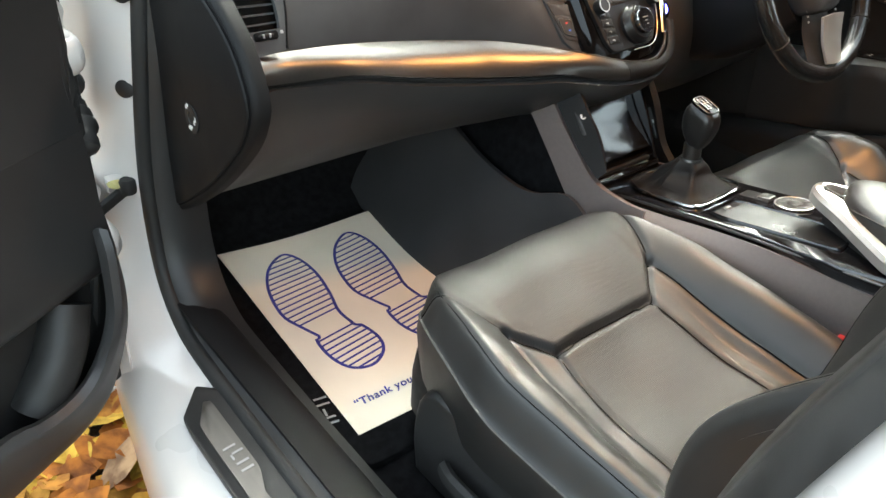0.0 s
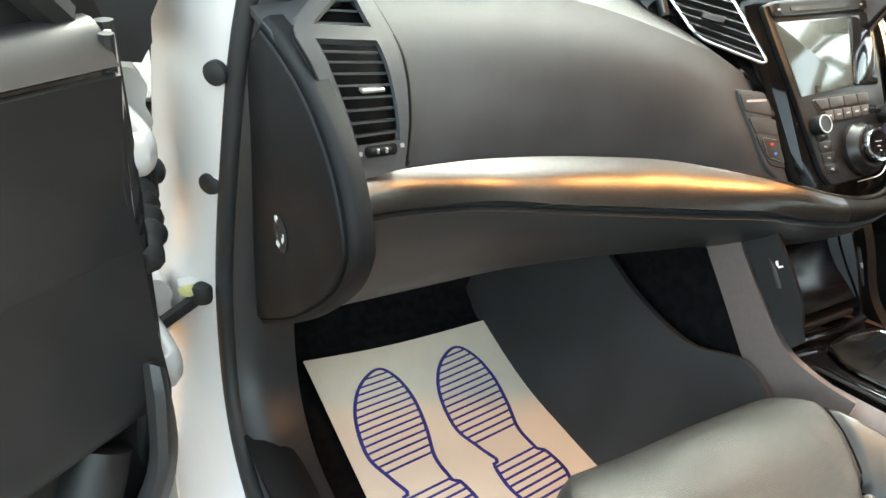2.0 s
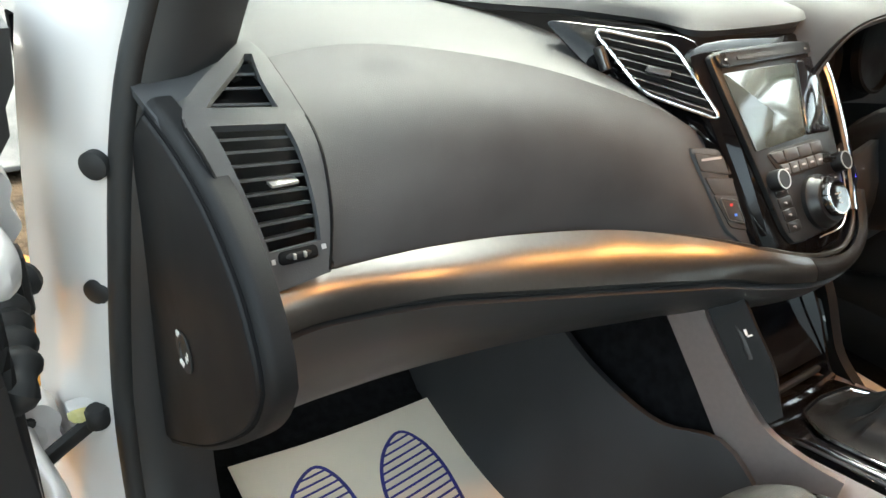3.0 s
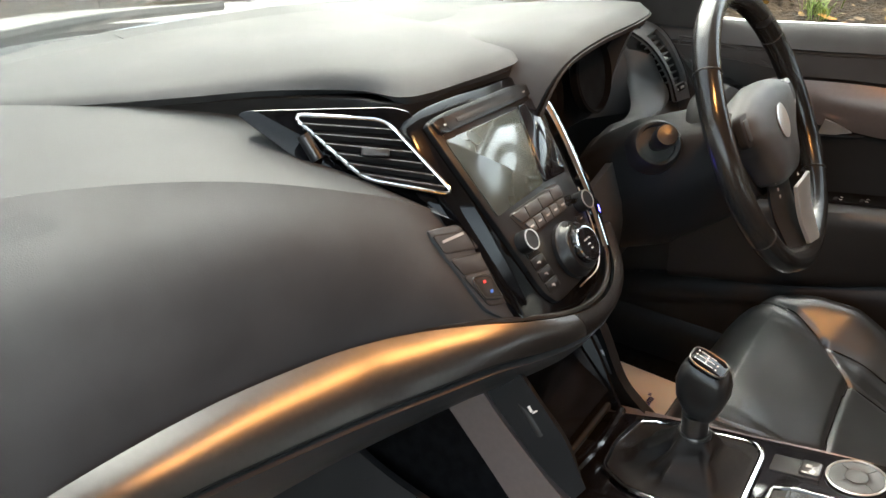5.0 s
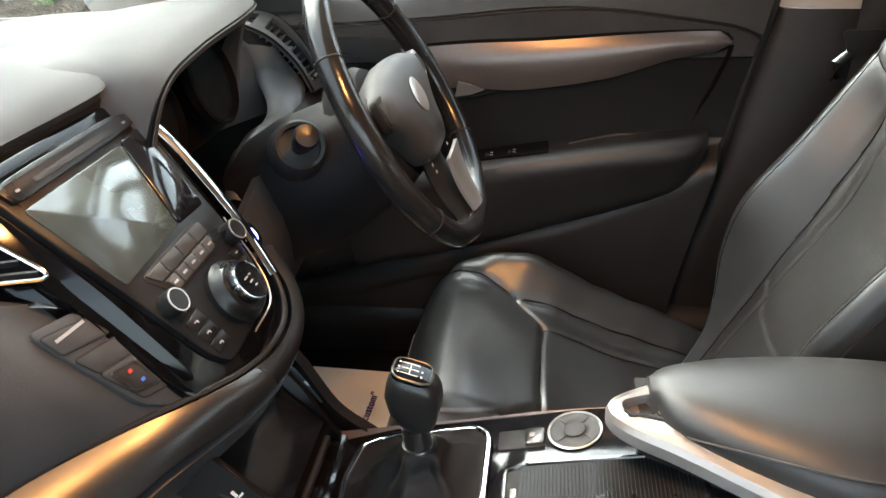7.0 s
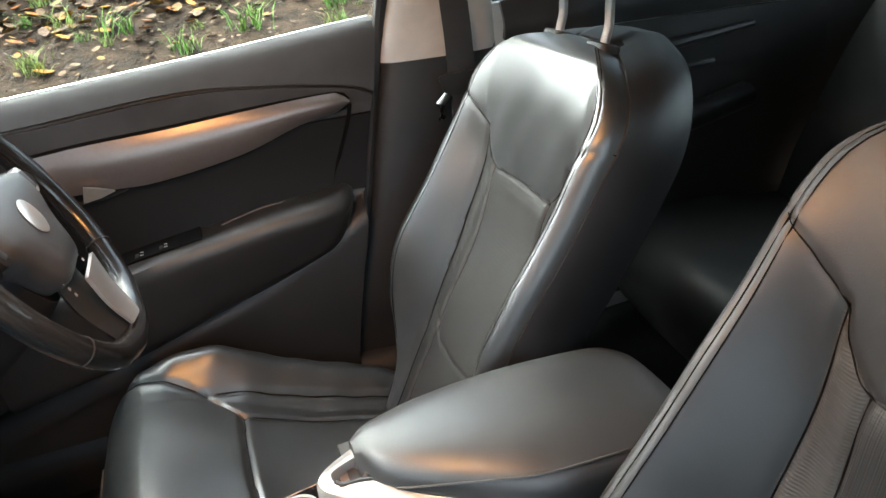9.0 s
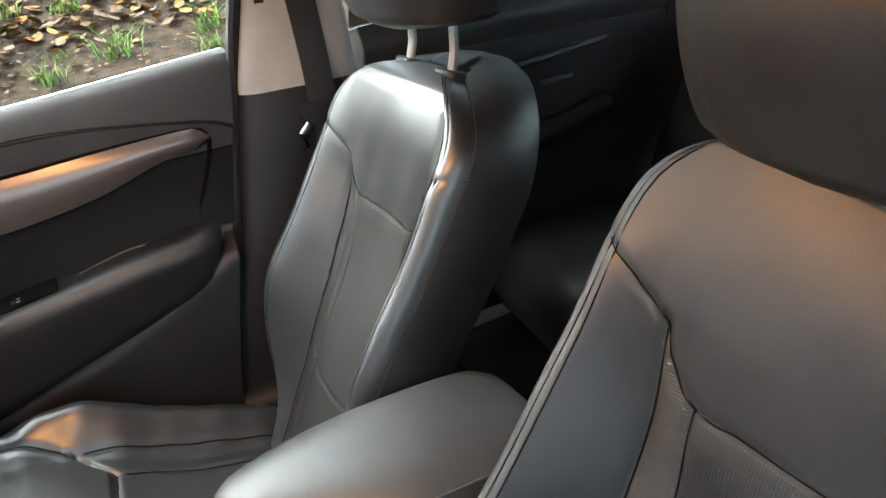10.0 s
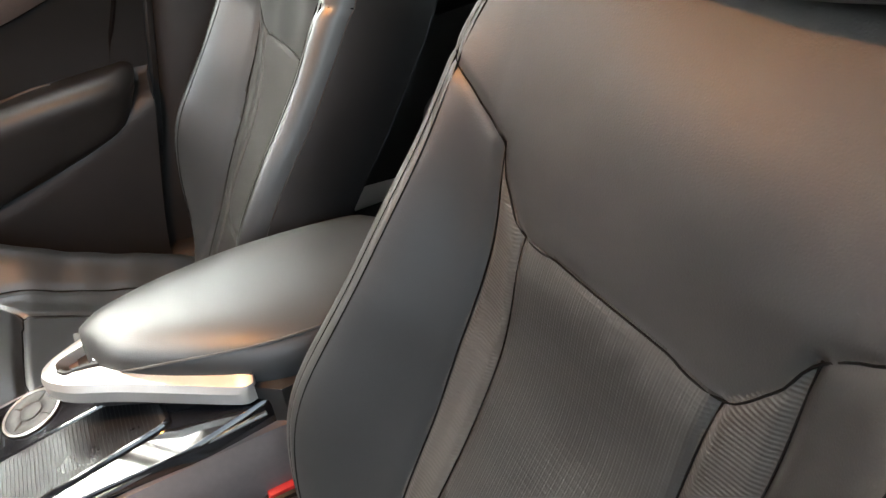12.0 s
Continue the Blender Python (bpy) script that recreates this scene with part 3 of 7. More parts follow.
    b = part("bonnet", shell(sheet([[(-0.72, 0.80, 0.985), (0, 1.02, 1.0), (0.72, 0.80, 0.985)], [(-0.74, 1.2, 0.95), (0, 1.35, 0.98), (0.74, 1.2, 0.95)],
                                    [(-0.66, 1.85, 0.80), (0, 1.95, 0.84), (0.66, 1.85, 0.80)]], 18, 14), 0.02), PAINT)
    tagged(b, "white painted car bonnet beyond the windscreen", "bonnet", kind="structure")
    c = part("scuttle_panel", shell(sheet([[(-0.70, 0.66, 0.975), (0, 0.86, 0.99), (0.70, 0.66, 0.975)], [(-0.72, 0.80, 0.965), (0, 1.03, 0.985), (0.72, 0.80, 0.965)]], 16, 6), 0.02), BLACK)
    tagged(c, "black plastic scuttle panel below the windscreen", "scuttle", kind="structure")
    wi = thing("wiper", "black windscreen wiper resting on the glass", "wiper")
    part("arm", tube(spline([(0.10, 0.93, 1.0), (-0.10, 0.90, 1.025), (-0.32, 0.84, 1.035)], 10), 0.008, 6), BLACK, wi)
    part("blade", tube(spline([(0.16, 0.885, 1.03), (-0.12, 0.875, 1.04), (-0.52, 0.775, 1.035)], 14), 0.008, 6), RUBBER, wi)
    # closing parts behind the camera
    back = part("wall_rear", shell(sheet([[(-0.74, -2.15, 0.35), (0, -2.2, 0.35), (0.74, -2.15, 0.35)], [(-0.70, -2.1, 0.98), (0, -2.16, 0.98), (0.70, -2.1, 0.98)]], 8, 6), 0.03), TRIM)
    tagged(back, "dark plastic lining at the back of the car", "trim", kind="structure")
    shelf = part("rear_shelf", box((-0.66, -2.15, 0.93), (0.66, -1.62, 0.96), 0.01), TRIM)
    tagged(shelf, "dark parcel shelf behind the rear seats", "shelf", kind="structure")
    rr = part("ceiling_rear", shell(sheet([[(-0.54, -1.6, 1.35), (0, -1.6, 1.385), (0.54, -1.6, 1.35)], [(-0.50, -1.85, 1.29), (0, -1.86, 1.32), (0.50, -1.85, 1.29)]], 10, 6), -0.03), ROOF)
    tagged(rr, "pale grey cloth roof lining", "headliner", kind="structure")
    for y in (-1.95,):
        g = part("rear_window", shell(sheet([[(-0.50, -1.86, 1.29), (0, -1.87, 1.32), (0.50, -1.86, 1.29)], [(-0.64, -2.12, 0.98), (0, -2.16, 0.98), (0.64, -2.12, 0.98)]], 8, 6), 0.005), GLASS)
        g.visible_shadow = False
        tagged(g, "clear rear window of the car", "window", kind="structure")


body_side()
sill_plate()
cabin()


def roof_lamp():
    t = thing("roof_lamp_console", "pale roof console with two small warm map lamps switched on", "lamp")
    part("housing", slab(round_rect(0.16, 0.22, 0.03), (0.0, -0.15, 1.364), (1, 0, 0), (0, -1, 0.05), 0.05, 0.01), CREAM, t)
    for s in (-1, 1):
        part("lens", slab(round_rect(0.05, 0.06, 0.012), (s * 0.045, -0.14, 1.3615), (1, 0, 0), (0, -1, 0.05), 0.006, 0.002), LAMP, t, "glowing warm lamp lens")
        l = new("map_light", bpy.data.lights.new("map_light", "AREA"))
        l.data.shape, l.data.size, l.data.size_y = "RECTANGLE", 0.022, 0.03
        l.data.energy, l.data.color = 0.215, (1.0, 0.345, 0.072)
        l.matrix_world = look((s * 0.045, -0.14, 1.352), (s * 0.36, -0.25, 0.5))


roof_lamp()


# ---------------------------------------------------------------- dashboard
STRIP_TOP = [(-0.668, 0.236, 0.866), (-0.6, 0.252, 0.857), (-0.5, 0.258, 0.849), (-0.4, 0.259, 0.838), (-0.3, 0.243, 0.829), (-0.25, 0.225, 0.826), (-0.2, 0.202, 0.820), (-0.15, 0.170, 0.814), (-0.10, 0.138, 0.806), (-0.05, 0.118, 0.794), (0.0, 0.110, 0.785), (0.06, 0.114, 0.781), (0.105, 0.132, 0.795), (0.128, 0.160, 0.828)]
STRIP_BOT = [(-0.664, 0.219, 0.838), (-0.6, 0.236, 0.828), (-0.5, 0.228, 0.820), (-0.4, 0.221, 0.800), (-0.3, 0.2015, 0.7875), (-0.25, 0.1845, 0.7855), (-0.2, 0.166, 0.784), (-0.15, 0.145, 0.785), (-0.10, 0.128, 0.778), (-0.05, 0.112, 0.773), (0.0, 0.106, 0.769), (0.06, 0.110, 0.771), (0.112, 0.130, 0.790), (0.136, 0.162, 0.830)]
PAD = {-0.69: [(0.62, 0.978), (0.48, 0.982), (0.37, 0.972), (0.31, 0.946), (0.268, 0.912), (0.236, 0.868)],
       -0.60: [(0.69, 1.0), (0.54, 1.002), (0.42, 0.992), (0.325, 0.965), (0.270, 0.915), (0.252, 0.858)],
       -0.50: [(0.74, 1.02), (0.56, 1.02), (0.405, 1.010), (0.312, 0.975), (0.268, 0.91), (0.258, 0.850)],
       -0.40: [(0.77, 1.025), (0.56, 1.022), (0.365, 1.006), (0.291, 0.967), (0.260, 0.903), (0.259, 0.839)],
       -0.30: [(0.79, 1.028), (0.54, 1.017), (0.312, 0.990), (0.260, 0.950), (0.238, 0.892), (0.243, 0.830)],
       -0.20: [(0.80, 1.03), (0.52, 1.004), (0.258, 0.958), (0.226, 0.922), (0.204, 0.872), (0.203, 0.821)],
       -0.15: [(0.80, 1.03), (0.52, 0.995), (0.240, 0.934), (0.216, 0.900), (0.187, 0.857), (0.171, 0.815)],
       -0.10: [(0.81, 1.03), (0.54, 0.98), (0.226, 0.905), (0.203, 0.875), (0.165, 0.835), (0.138, 0.806)]}


def vent_hole(s):
    return lambda p: -0.672 < s * -p[0] < -0.588 and 0.24 < p[1] < 0.432 and (p[1] < 0.35 or s * p[0] < 0.588 + 0.084 * (0.432 - p[1]) / 0.082)


def dashboard():
    d = thing("dashboard", "dark grey soft plastic dashboard with a silver strip", "dashboard")
    xs = sorted(PAD)
    for name, i0, i1, m in (("pad_top", 0, 3, 40), ("pad_face", 2, 6, 44)):
        G = sheet([[(x, *q) for q in PAD[x][i0:i1]] for x in xs], m, 130)
        for _ in range(40):
            G[1:-1, 1:-1] = 0.5 * G[1:-1, 1:-1] + 0.125 * (G[:-2, 1:-1] + G[2:, 1:-1] + G[1:-1, :-2] + G[1:-1, 2:])
        part(name, shell(G, 0.010, hole=vent_hole(-1)), DASH, d, "soft passenger side of the dashboard")
    # driver's half of the top
    ec = spline([(0.40, 0.985), (0.30, 0.955), (0.235, 0.90), (0.215, 0.83), (0.23, 0.70), (0.30, 0.62), (0.47, 0.58), (0.60, 0.60), (0.60, 0.97), (0.40, 0.985)], 41)[:-1]
    part("end_cover", slab([(y, z) for y, z in ec], (0.705, 0, 0), (0, 1, 0), (0, 0, 1), 0.03, 0.006, 2), TRIM, d, "black plastic end cover of the dashboard")
    R = {0.69: PAD[-0.69], 0.60: [(0.69, 1.008), (0.54, 1.012), (0.42, 1.0), (0.33, 0.96), (0.30, 0.91), (0.29, 0.85)], 0.45: [(0.75, 1.02), (0.58, 1.02), (0.46, 1.01), (0.40, 0.96), (0.37, 0.91), (0.36, 0.85)],
         0.30: [(0.79, 1.028), (0.58, 1.02), (0.46, 1.01), (0.40, 0.96), (0.37, 0.91), (0.36, 0.85)], 0.15: [(0.80, 1.03), (0.56, 1.0), (0.40, 0.97), (0.33, 0.92), (0.29, 0.87), (0.26, 0.80)],
         -0.10: [(0.81, 1.03), (0.56, 0.99), (0.44, 0.94), (0.34, 0.90), (0.30, 0.85), (0.26, 0.79)]}
    part("driver_pad", shell(sheet([[(x, *q) for q in R[x]] for x in sorted(R)], 80, 130), 0.012, hole=vent_hole(1)), DASH, d)
    # silver strip, swelling between its edges
    n = 60
    a, b = spline(STRIP_TOP, n), spline(STRIP_BOT, n)
    rows = []
    for t in np.linspace(0, 1, 7):
        m = a + (b - a) * t
        swell = np.interp(m[:, 0], [-0.10, 0.03, 0.13], [0.0055, 0.004, 0.003])[:, None]
        rows.append(m + V(0, -1, 0.35) * (0.003 + swell * math.sin(math.pi * t)) + V(0, 0, 0.002))
    rows = np.array(rows)
    k = int(np.searchsorted(a[:, 0], -0.045))
    part("trim_strip", shell(rows[:, :k + 1], 0.008), SILVER, d, "satin silver trim strip")
    part("strip_end", shell(rows[:, k:], 0.008), CARD, d, "dark grey end of the strip round the stack")
    part("strip_gap", tube(a + V(0, 0.004, 0.0065), 0.0032, 6), BLACK, d, "dark joint above the strip")
    part("strip_gap", tube(b + V(0, 0.001, -0.003), 0.0030, 6), BLACK, d, "dark joint below the strip")
    # glovebox and its underside
    c1, c2, c3, c4 = [], [], [], []
    for i, p in enumerate(b):
        k = min(1.0, (p[0] + 0.664) / 0.664)
        c1.append(p + V(0, 0.004, -0.004))
        c2.append(p + V(0, 0.018 + 0.01 * k, -0.055 + 0.02 * k))
        c3.append(p + V(0, 0.075 + 0.02 * k, -0.150 + 0.075 * k))
        c4.append(V(p[0], 0.40 - 0.10 * k, 0.605 + 0.07 * k))
    rows = np.array([c1, c2, c3, c4])
    G = np.stack([spline(rows[:, i], 16) for i in range(n)], 1)
    part("glovebox", shell(G, 0.012), DASH_LOW, d, "dark plastic glovebox below the strip")
    under = np.array([np.array(c4), np.array(c4) + V(0, 0.10, 0.01), np.array(c4) + V(0, 0.30, 0.08)])
    part("lower_panel", shell(under, 0.01), BLACK, d)
    # end cover with a key switch
    out = spline([(0.40, 0.980), (0.33, 0.970), (0.262, 0.950), (0.208, 0.918), (0.178, 0.885), (0.160, 0.846), (0.163, 0.816), (0.195, 0.764), (0.28, 0.678), (0.36, 0.612), (0.465, 0.540), (0.492, 0.560), (0.475, 0.75), (0.445, 0.93), (0.40, 0.980)], 61)[:-1]
    part("end_cover", slab([(-(0.33 + (y - 0.33) * 0.94), 0.80 + (z - 0.80) * 0.925) for y, z in out], (-0.6945, 0, 0), (0, -1, 0), (0, 0, 1), 0.02, 0.003, 3), CARD, d, "black plastic end cover of the dashboard")
    part("end_groove", slab([(-(0.33 + (y - 0.33) * 0.962), 0.80 + (z - 0.80) * 0.947) for y, z in out], (-0.6915, 0, 0), (0, -1, 0), (0, 0, 1), 0.02, 0.001, 1), VOID, d, "dark joint round the cover")
    part("end_rim", slab([(-y, z) for y, z in out], (-0.6905, 0, 0), (0, -1, 0), (0, 0, 1), 0.024, 0.011, 4), CARD, d, "black rim round the end cover")
    sw = part("airbag_switch", drum((-0.695, 0.338, 0.757), (-1, 0, 0), [(0.021, 0), (0.021, 0.0015), (0.018, 0.002), (0.011, 0.002), (0.010, 0.0005), (0.0, 0.0005)], 24), BLACK, d, "round key switch")
    bars((-0.6952, 0.338, 0.757), V(0, -1, 0), V(0, 0, 1), [(-0.012, 0.014, 0.006, 0.005), (-0.008, 0.018, 0.006, 0.004), (0.014, 0.004, 0.004, 0.008), (0.010, -0.002, 0.004, 0.006), (-0.006, -0.016, 0.010, 0.004), (-0.002, -0.012, 0.010, 0.003)], WHITEMARK, sw, 0.0022)
    return d


def side_vent(d, s):
    """The tall vent at one end of the dashboard, its rows of slats and thumb wheel. s: -1 passenger, 1 driver."""
    X = lambda q: [(s * -x, y, z) for x, y, z in q]
    v = thing("side_air_vent", "tall dark grey dashboard air vent with horizontal slats", "air vent", group="side vents")
    # surround, following the pad
    L = X([(-0.656, 0.231, 0.869), (-0.668, 0.255, 0.918), (-0.680, 0.292, 0.962), (-0.683, 0.325, 0.982), (-0.656, 0.365, 0.992), (-0.612, 0.414, 1.000), (-0.582, 0.450, 1.003)])
    Rr = X([(-0.602, 0.238, 0.872), (-0.592, 0.255, 0.918), (-0.585, 0.288, 0.960), (-0.585, 0.330, 0.983), (-0.580, 0.375, 0.993), (-0.575, 0.415, 0.999), (-0.576, 0.450, 1.003)])
    n = 30
    l, r = spline(L, n), spline(Rr, n)
    k0, k1, k2, k3 = 4, 13, 15, 25
    tl = np.interp(np.arange(n), [0, 15, 25, 29], [0.17, 0.19, 0.46, 0.5])
    tr = np.interp(np.arange(n), [0, 4, 13, 15, 25, 29], [0.86, 0.84, 0.79, 0.80, 0.66, 0.6])

    def bar(t0, t1, i0, i1):
        rows = np.array([[l[i] + (r[i] - l[i]) * (t0[i] + (t1[i] - t0[i]) * t) for i in range(i0, i1)] for t in np.linspace(0, 1, 4)])
        return shell(rows if s < 0 else rows[::-1], 0.007)
    zero, one = np.zeros(n), np.ones(n)
    part("surround", bar(zero, tl, 0, n), DASH if s < 0 else VENTGREY, v)
    part("surround", bar(tr, one, 0, n), DASH if s < 0 else VENTGREY, v)
    part("surround", bar(tl, tr, 0, k0), DASH if s < 0 else VENTGREY, v)
    part("surround", bar(tl, tr, k1, k2 + 1), DASH if s < 0 else VENTGREY, v)
    part("surround", bar(tl, tr, k3, n), DASH if s < 0 else VENTGREY, v)
    # sheet close behind the slats, its black stands for shade in the duct
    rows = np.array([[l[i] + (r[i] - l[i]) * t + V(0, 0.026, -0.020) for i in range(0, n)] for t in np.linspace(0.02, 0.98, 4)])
    part("duct", shell(rows if s < 0 else rows[::-1], 0.004), VOID, v, "black sheet standing for the shaded duct behind the slats")
    edge = np.vstack([l, r[::-1]]) + V(0, -0.0050, 0.0036)
    part("joint", tube(edge, 0.0019, 6), VOID, v, "dark joint round the vent")
    idx = np.linspace(k0 - 0.2, k1 - 0.8, 8)
    idx = np.concatenate([idx, np.linspace(k2 + 1.4, k3 - 3.0, 3)])
    for k in idx:
        f = k - int(k)
        a, b = l[int(k)] * (1 - f) + l[int(k) + 1] * f, r[int(k)] * (1 - f) + r[int(k) + 1] * f
        p, q = a + (b - a) * (tl[int(k)] - 0.01), a + (b - a) * (tr[int(k)] + 0.01)
        depth = V(0, 0.014, -0.004)
        G = np.array([[p + V(0, 0.003, 0), q + V(0, 0.003, 0)], [p + depth, q + depth]])
        part("slat", shell(G if s < 0 else G[:, ::-1], 0.0022), VENTGREY, v)
    k = int(idx[4])
    m = l[k] + (r[k] - l[k]) * 0.60
    part("slider", box(m - V(0.011, 0.001, 0.0020), m + V(0.013, 0.010, 0.0015), 0.0013), BRIGHT, v, "silver slider tab")
    # thumb wheel in its slot below
    m = l[2] * 0.48 + r[2] * 0.52 + V(0, -0.0072, 0.0062)
    up = V(0, 0.45, 0.89)
    part("wheel_slot", slab(round_rect(0.034, 0.011, 0.004), m, (1, 0, 0), up, 0.004, 0.001), VOID, v)
    part("thumb_wheel", drum(m + V(-0.011, 0.0045, -0.002), (1, 0, 0), [(0.0, 0), (0.005, 0), (0.0055, 0.003), (0.0055, 0.019), (0.005, 0.022), (0, 0.022)], 20), BUTTON, v, "ridged grey thumb wheel")
    for k in (-0.004, 0.005):
        part("wheel_rib", box(m + V(k - 0.0012, -0.0022, -0.0025), m + V(k + 0.0012, 0.0010, 0.0020), 0.0005), BRIGHT, v, "bright rib")
    bars(m, V(1, 0, 0), up, [(-0.022, -0.001, 0.003, 0.004), (0.022, 0.002, 0.004, 0.004)], GREYMARK, v, 0.0010)
    return v


FO, FX, FY = V(0.0, 0.271, 1.003), V(1, 0, 0), V(0, 0.588, 0.809)   # face of the centre stack
FN = np.cross(FX, FY)


def on_face(x, z, lift=0.0):
    """A point of the centre stack's face by its x and its height."""
    return FO + FX * x + FY * ((z - 1.003) / 0.809) + FN * lift


def face_plate(name, outline, material, parent, depth=0.01, bevel=0.002, lift=0.0, label=""):
    return part(name, slab([(x, (z - 1.003) / 0.809) for x, z in outline], FO + FN * lift, FX, FY, depth, bevel), material, parent, label)


def centre_stack():
    t = thing("centre_stack", "glossy black centre console stack with display, buttons and knobs", "car stereo")
    out = smooth_loop([(-0.125, 1.016), (0.118, 1.016), (0.128, 0.985), (0.118, 0.90), (0.098, 0.835), (0.070, 0.797), (0.0, 0.789), (-0.085, 0.795), (-0.108, 0.82), (-0.118, 0.90), (-0.128, 0.97)], 80, 0.3)
    face_plate("bezel", out, STACK, t, 0.010, 0.006, -0.004)
    face_plate("bezel_back", [(x * 0.985, 0.9 + (z - 0.9) * 0.985) for x, z in out], BLACK, t, 0.05, 0.0, -0.013, "matt black housing")
    # side pillar trims
    part("chrome_edge", tube(spline([on_face(0.118, 1.005, 0.0), on_face(0.127, 0.96, 0.004), on_face(0.118, 0.88, 0.004), on_face(0.098, 0.82, 0.002)], 24), 0.0075, 10, up=FN, flat=0.45), CHROME, t, "chrome edge beside the display")
    inner = smooth_loop([(-0.104, 1.004), (0.104, 1.004), (0.108, 0.97), (0.098, 0.88), (0.085, 0.84), (0.060, 0.812), (-0.045, 0.808), (-0.060, 0.825), (-0.078, 0.90), (-0.098, 0.975)], 80, 0.25)
    face_plate("fascia", inner, BUTTON, t, 0.012, 0.003, 0.003, "dark grey control panel")
    face_plate("disc_slot_panel", smooth_loop([(-0.098, 1.000), (0.098, 1.000), (0.099, 0.988), (-0.093, 0.986)], 24, 0.15), BUTTON, t, 0.006, 0.0015, 0.007)
    face_plate("disc_slot", smooth_loop([(-0.06, 0.9955), (0.06, 0.9955), (0.06, 0.9905), (-0.06, 0.9905)], 24, 0.2), BLACK, t, 0.004, 0.0005, 0.0078, "black disc slot")
    for x in (-0.082, 0.083):
        bars(on_face(x, 0.993), FX, FY, [(0, 0, 0.005, 0.0022)], GREYMARK, t, 0.0082)
    face_plate("display", smooth_loop([(-0.090, 0.981), (0.060, 0.981), (0.035, 0.907), (-0.071, 0.903)], 40, 0.04), SCREEN, t, 0.004, 0.0006, 0.0045, "dark glossy display screen")
    face_plate("display_side", smooth_loop([(0.061, 0.983), (0.098, 0.985), (0.090, 0.905), (0.037, 0.907)], 32, 0.12), PIANO, t, 0.006, 0.002, 0.006, "glossy black panel beside the display")
    # presets under the display
    face_plate("button_bed", smooth_loop([(-0.054, 0.900), (0.062, 0.902), (0.060, 0.882), (0.048, 0.873), (-0.030, 0.871), (-0.040, 0.880)], 42, 0.2), BLACK, t, 0.006, 0.001, 0.0042)
    for i, (x0, x1) in enumerate(((-0.050, -0.024), (-0.022, 0.006), (0.008, 0.034), (0.036, 0.059))):
        k = 0.010 * (1 if i == 0 else 0)
        face_plate("button", smooth_loop([(x0, 0.8985), (x1, 0.8985), (x1, 0.8875), (x0 + k, 0.8875)], 24, 0.12), VENTGREY, t, 0.006, 0.0012, 0.0068)
    for i in range(5):
        x0 = -0.036 + i * 0.0185
        b = face_plate("button", smooth_loop([(x0, 0.8855), (x0 + 0.017, 0.8855), (x0 + 0.017 - (0.004 if i == 4 else 0), 0.8745), (x0 + (0.006 if i == 0 else 0), 0.8745)], 24, 0.12), VENTGREY, t, 0.006, 0.0012, 0.0068)
        bars(on_face(x0 + 0.0085, 0.880), FX, FY, [(0, 0, 0.007, 0.0022)], GREYMARK, b, 0.0072)
    part("fascia_edge", tube(spline([on_face(x, z, 0.0035) for x, z in ((0.100, 0.885), (0.086, 0.839), (0.060, 0.811), (0.005, 0.807))], 24), 0.0009, 6), BRIGHT, t, "thin bright edge line")
    # knobs
    for x, z in ((-0.054, 0.872), (0.084, 0.872)):
        k = part("knob", drum(on_face(x, z, 0.003), FN, [(0.0125, 0), (0.0125, 0.012), (0.0115, 0.0145), (0.0, 0.0145)], 28), BUTTON, t, "small round knob")
        part("knob_ring", drum(on_face(x, z, 0.0165), FN, [(0.0117, 0), (0.0117, 0.0016), (0.0104, 0.0016), (0.0104, 0)], 28), BRIGHT, k, "chrome ring")
    k = part("dial_base", drum(on_face(0.022, 0.840, 0.003), FN, [(0.034, 0), (0.034, 0.006), (0.030, 0.010), (0.029, 0.016), (0.027, 0.018), (0.0, 0.018)], 40), BUTTON, t, "large round dial")
    part("dial_ring", drum(on_face(0.022, 0.840, 0.0085), FN, [(0.0325, 0), (0.0325, 0.002), (0.0300, 0.0035), (0.0285, 0.002)], 40), SILVER, k, "satin ring")
    part("dial_knob", drum(on_face(0.022, 0.840, 0.018), FN, [(0.0215, 0), (0.021, 0.010), (0.019, 0.0125), (0.0, 0.0115)], 36), PIANO, k, "turning knob")
    part("dial_chrome", drum(on_face(0.022, 0.840, 0.0285), FN, [(0.0212, 0), (0.0206, 0.0022), (0.0188, 0.0022), (0.0185, 0)], 36), CHROME, k, "chrome ring")
    bars(on_face(0.022, 0.840), FX, FY, [(-0.003, 0.005, 0.008, 0.0014), (0.005, 0.005, 0.003, 0.0014), (0, -0.001, 0.006, 0.0014), (0.002, -0.007, 0.004, 0.0014)], GREYMARK, k, 0.0303)
    for i, z in enumerate((0.862, 0.850, 0.838, 0.826)):
        x = -0.046 + 0.002 * i
        b = face_plate("climate_button", smooth_loop([(x - 0.013, z + 0.0052), (x + 0.013, z + 0.0052), (x + 0.013, z - 0.0052), (x - 0.012, z - 0.0052)], 24, 0.1), BUTTON, t, 0.004, 0.0012, 0.0045)
        bars(on_face(x, z), FX, FY, [(-0.002, 0.0, 0.004, 0.0014), (0.001, -0.001, 0.0014, 0.003)], GREYMARK, b, 0.0049)
    for i, z in enumerate((0.858, 0.847, 0.836)):
        x = 0.072 - 0.002 * i
        b = face_plate("climate_button", smooth_loop([(x - 0.010, z + 0.0048), (x + 0.010, z + 0.0048), (x + 0.009, z - 0.0048), (x - 0.010, z - 0.0048)], 24, 0.1), BUTTON, t, 0.004, 0.0012, 0.0045)
        bars(on_face(x, z), FX, FY, [(0.0, 0.0, 0.005, 0.0014)], GREYMARK, b, 0.0049)
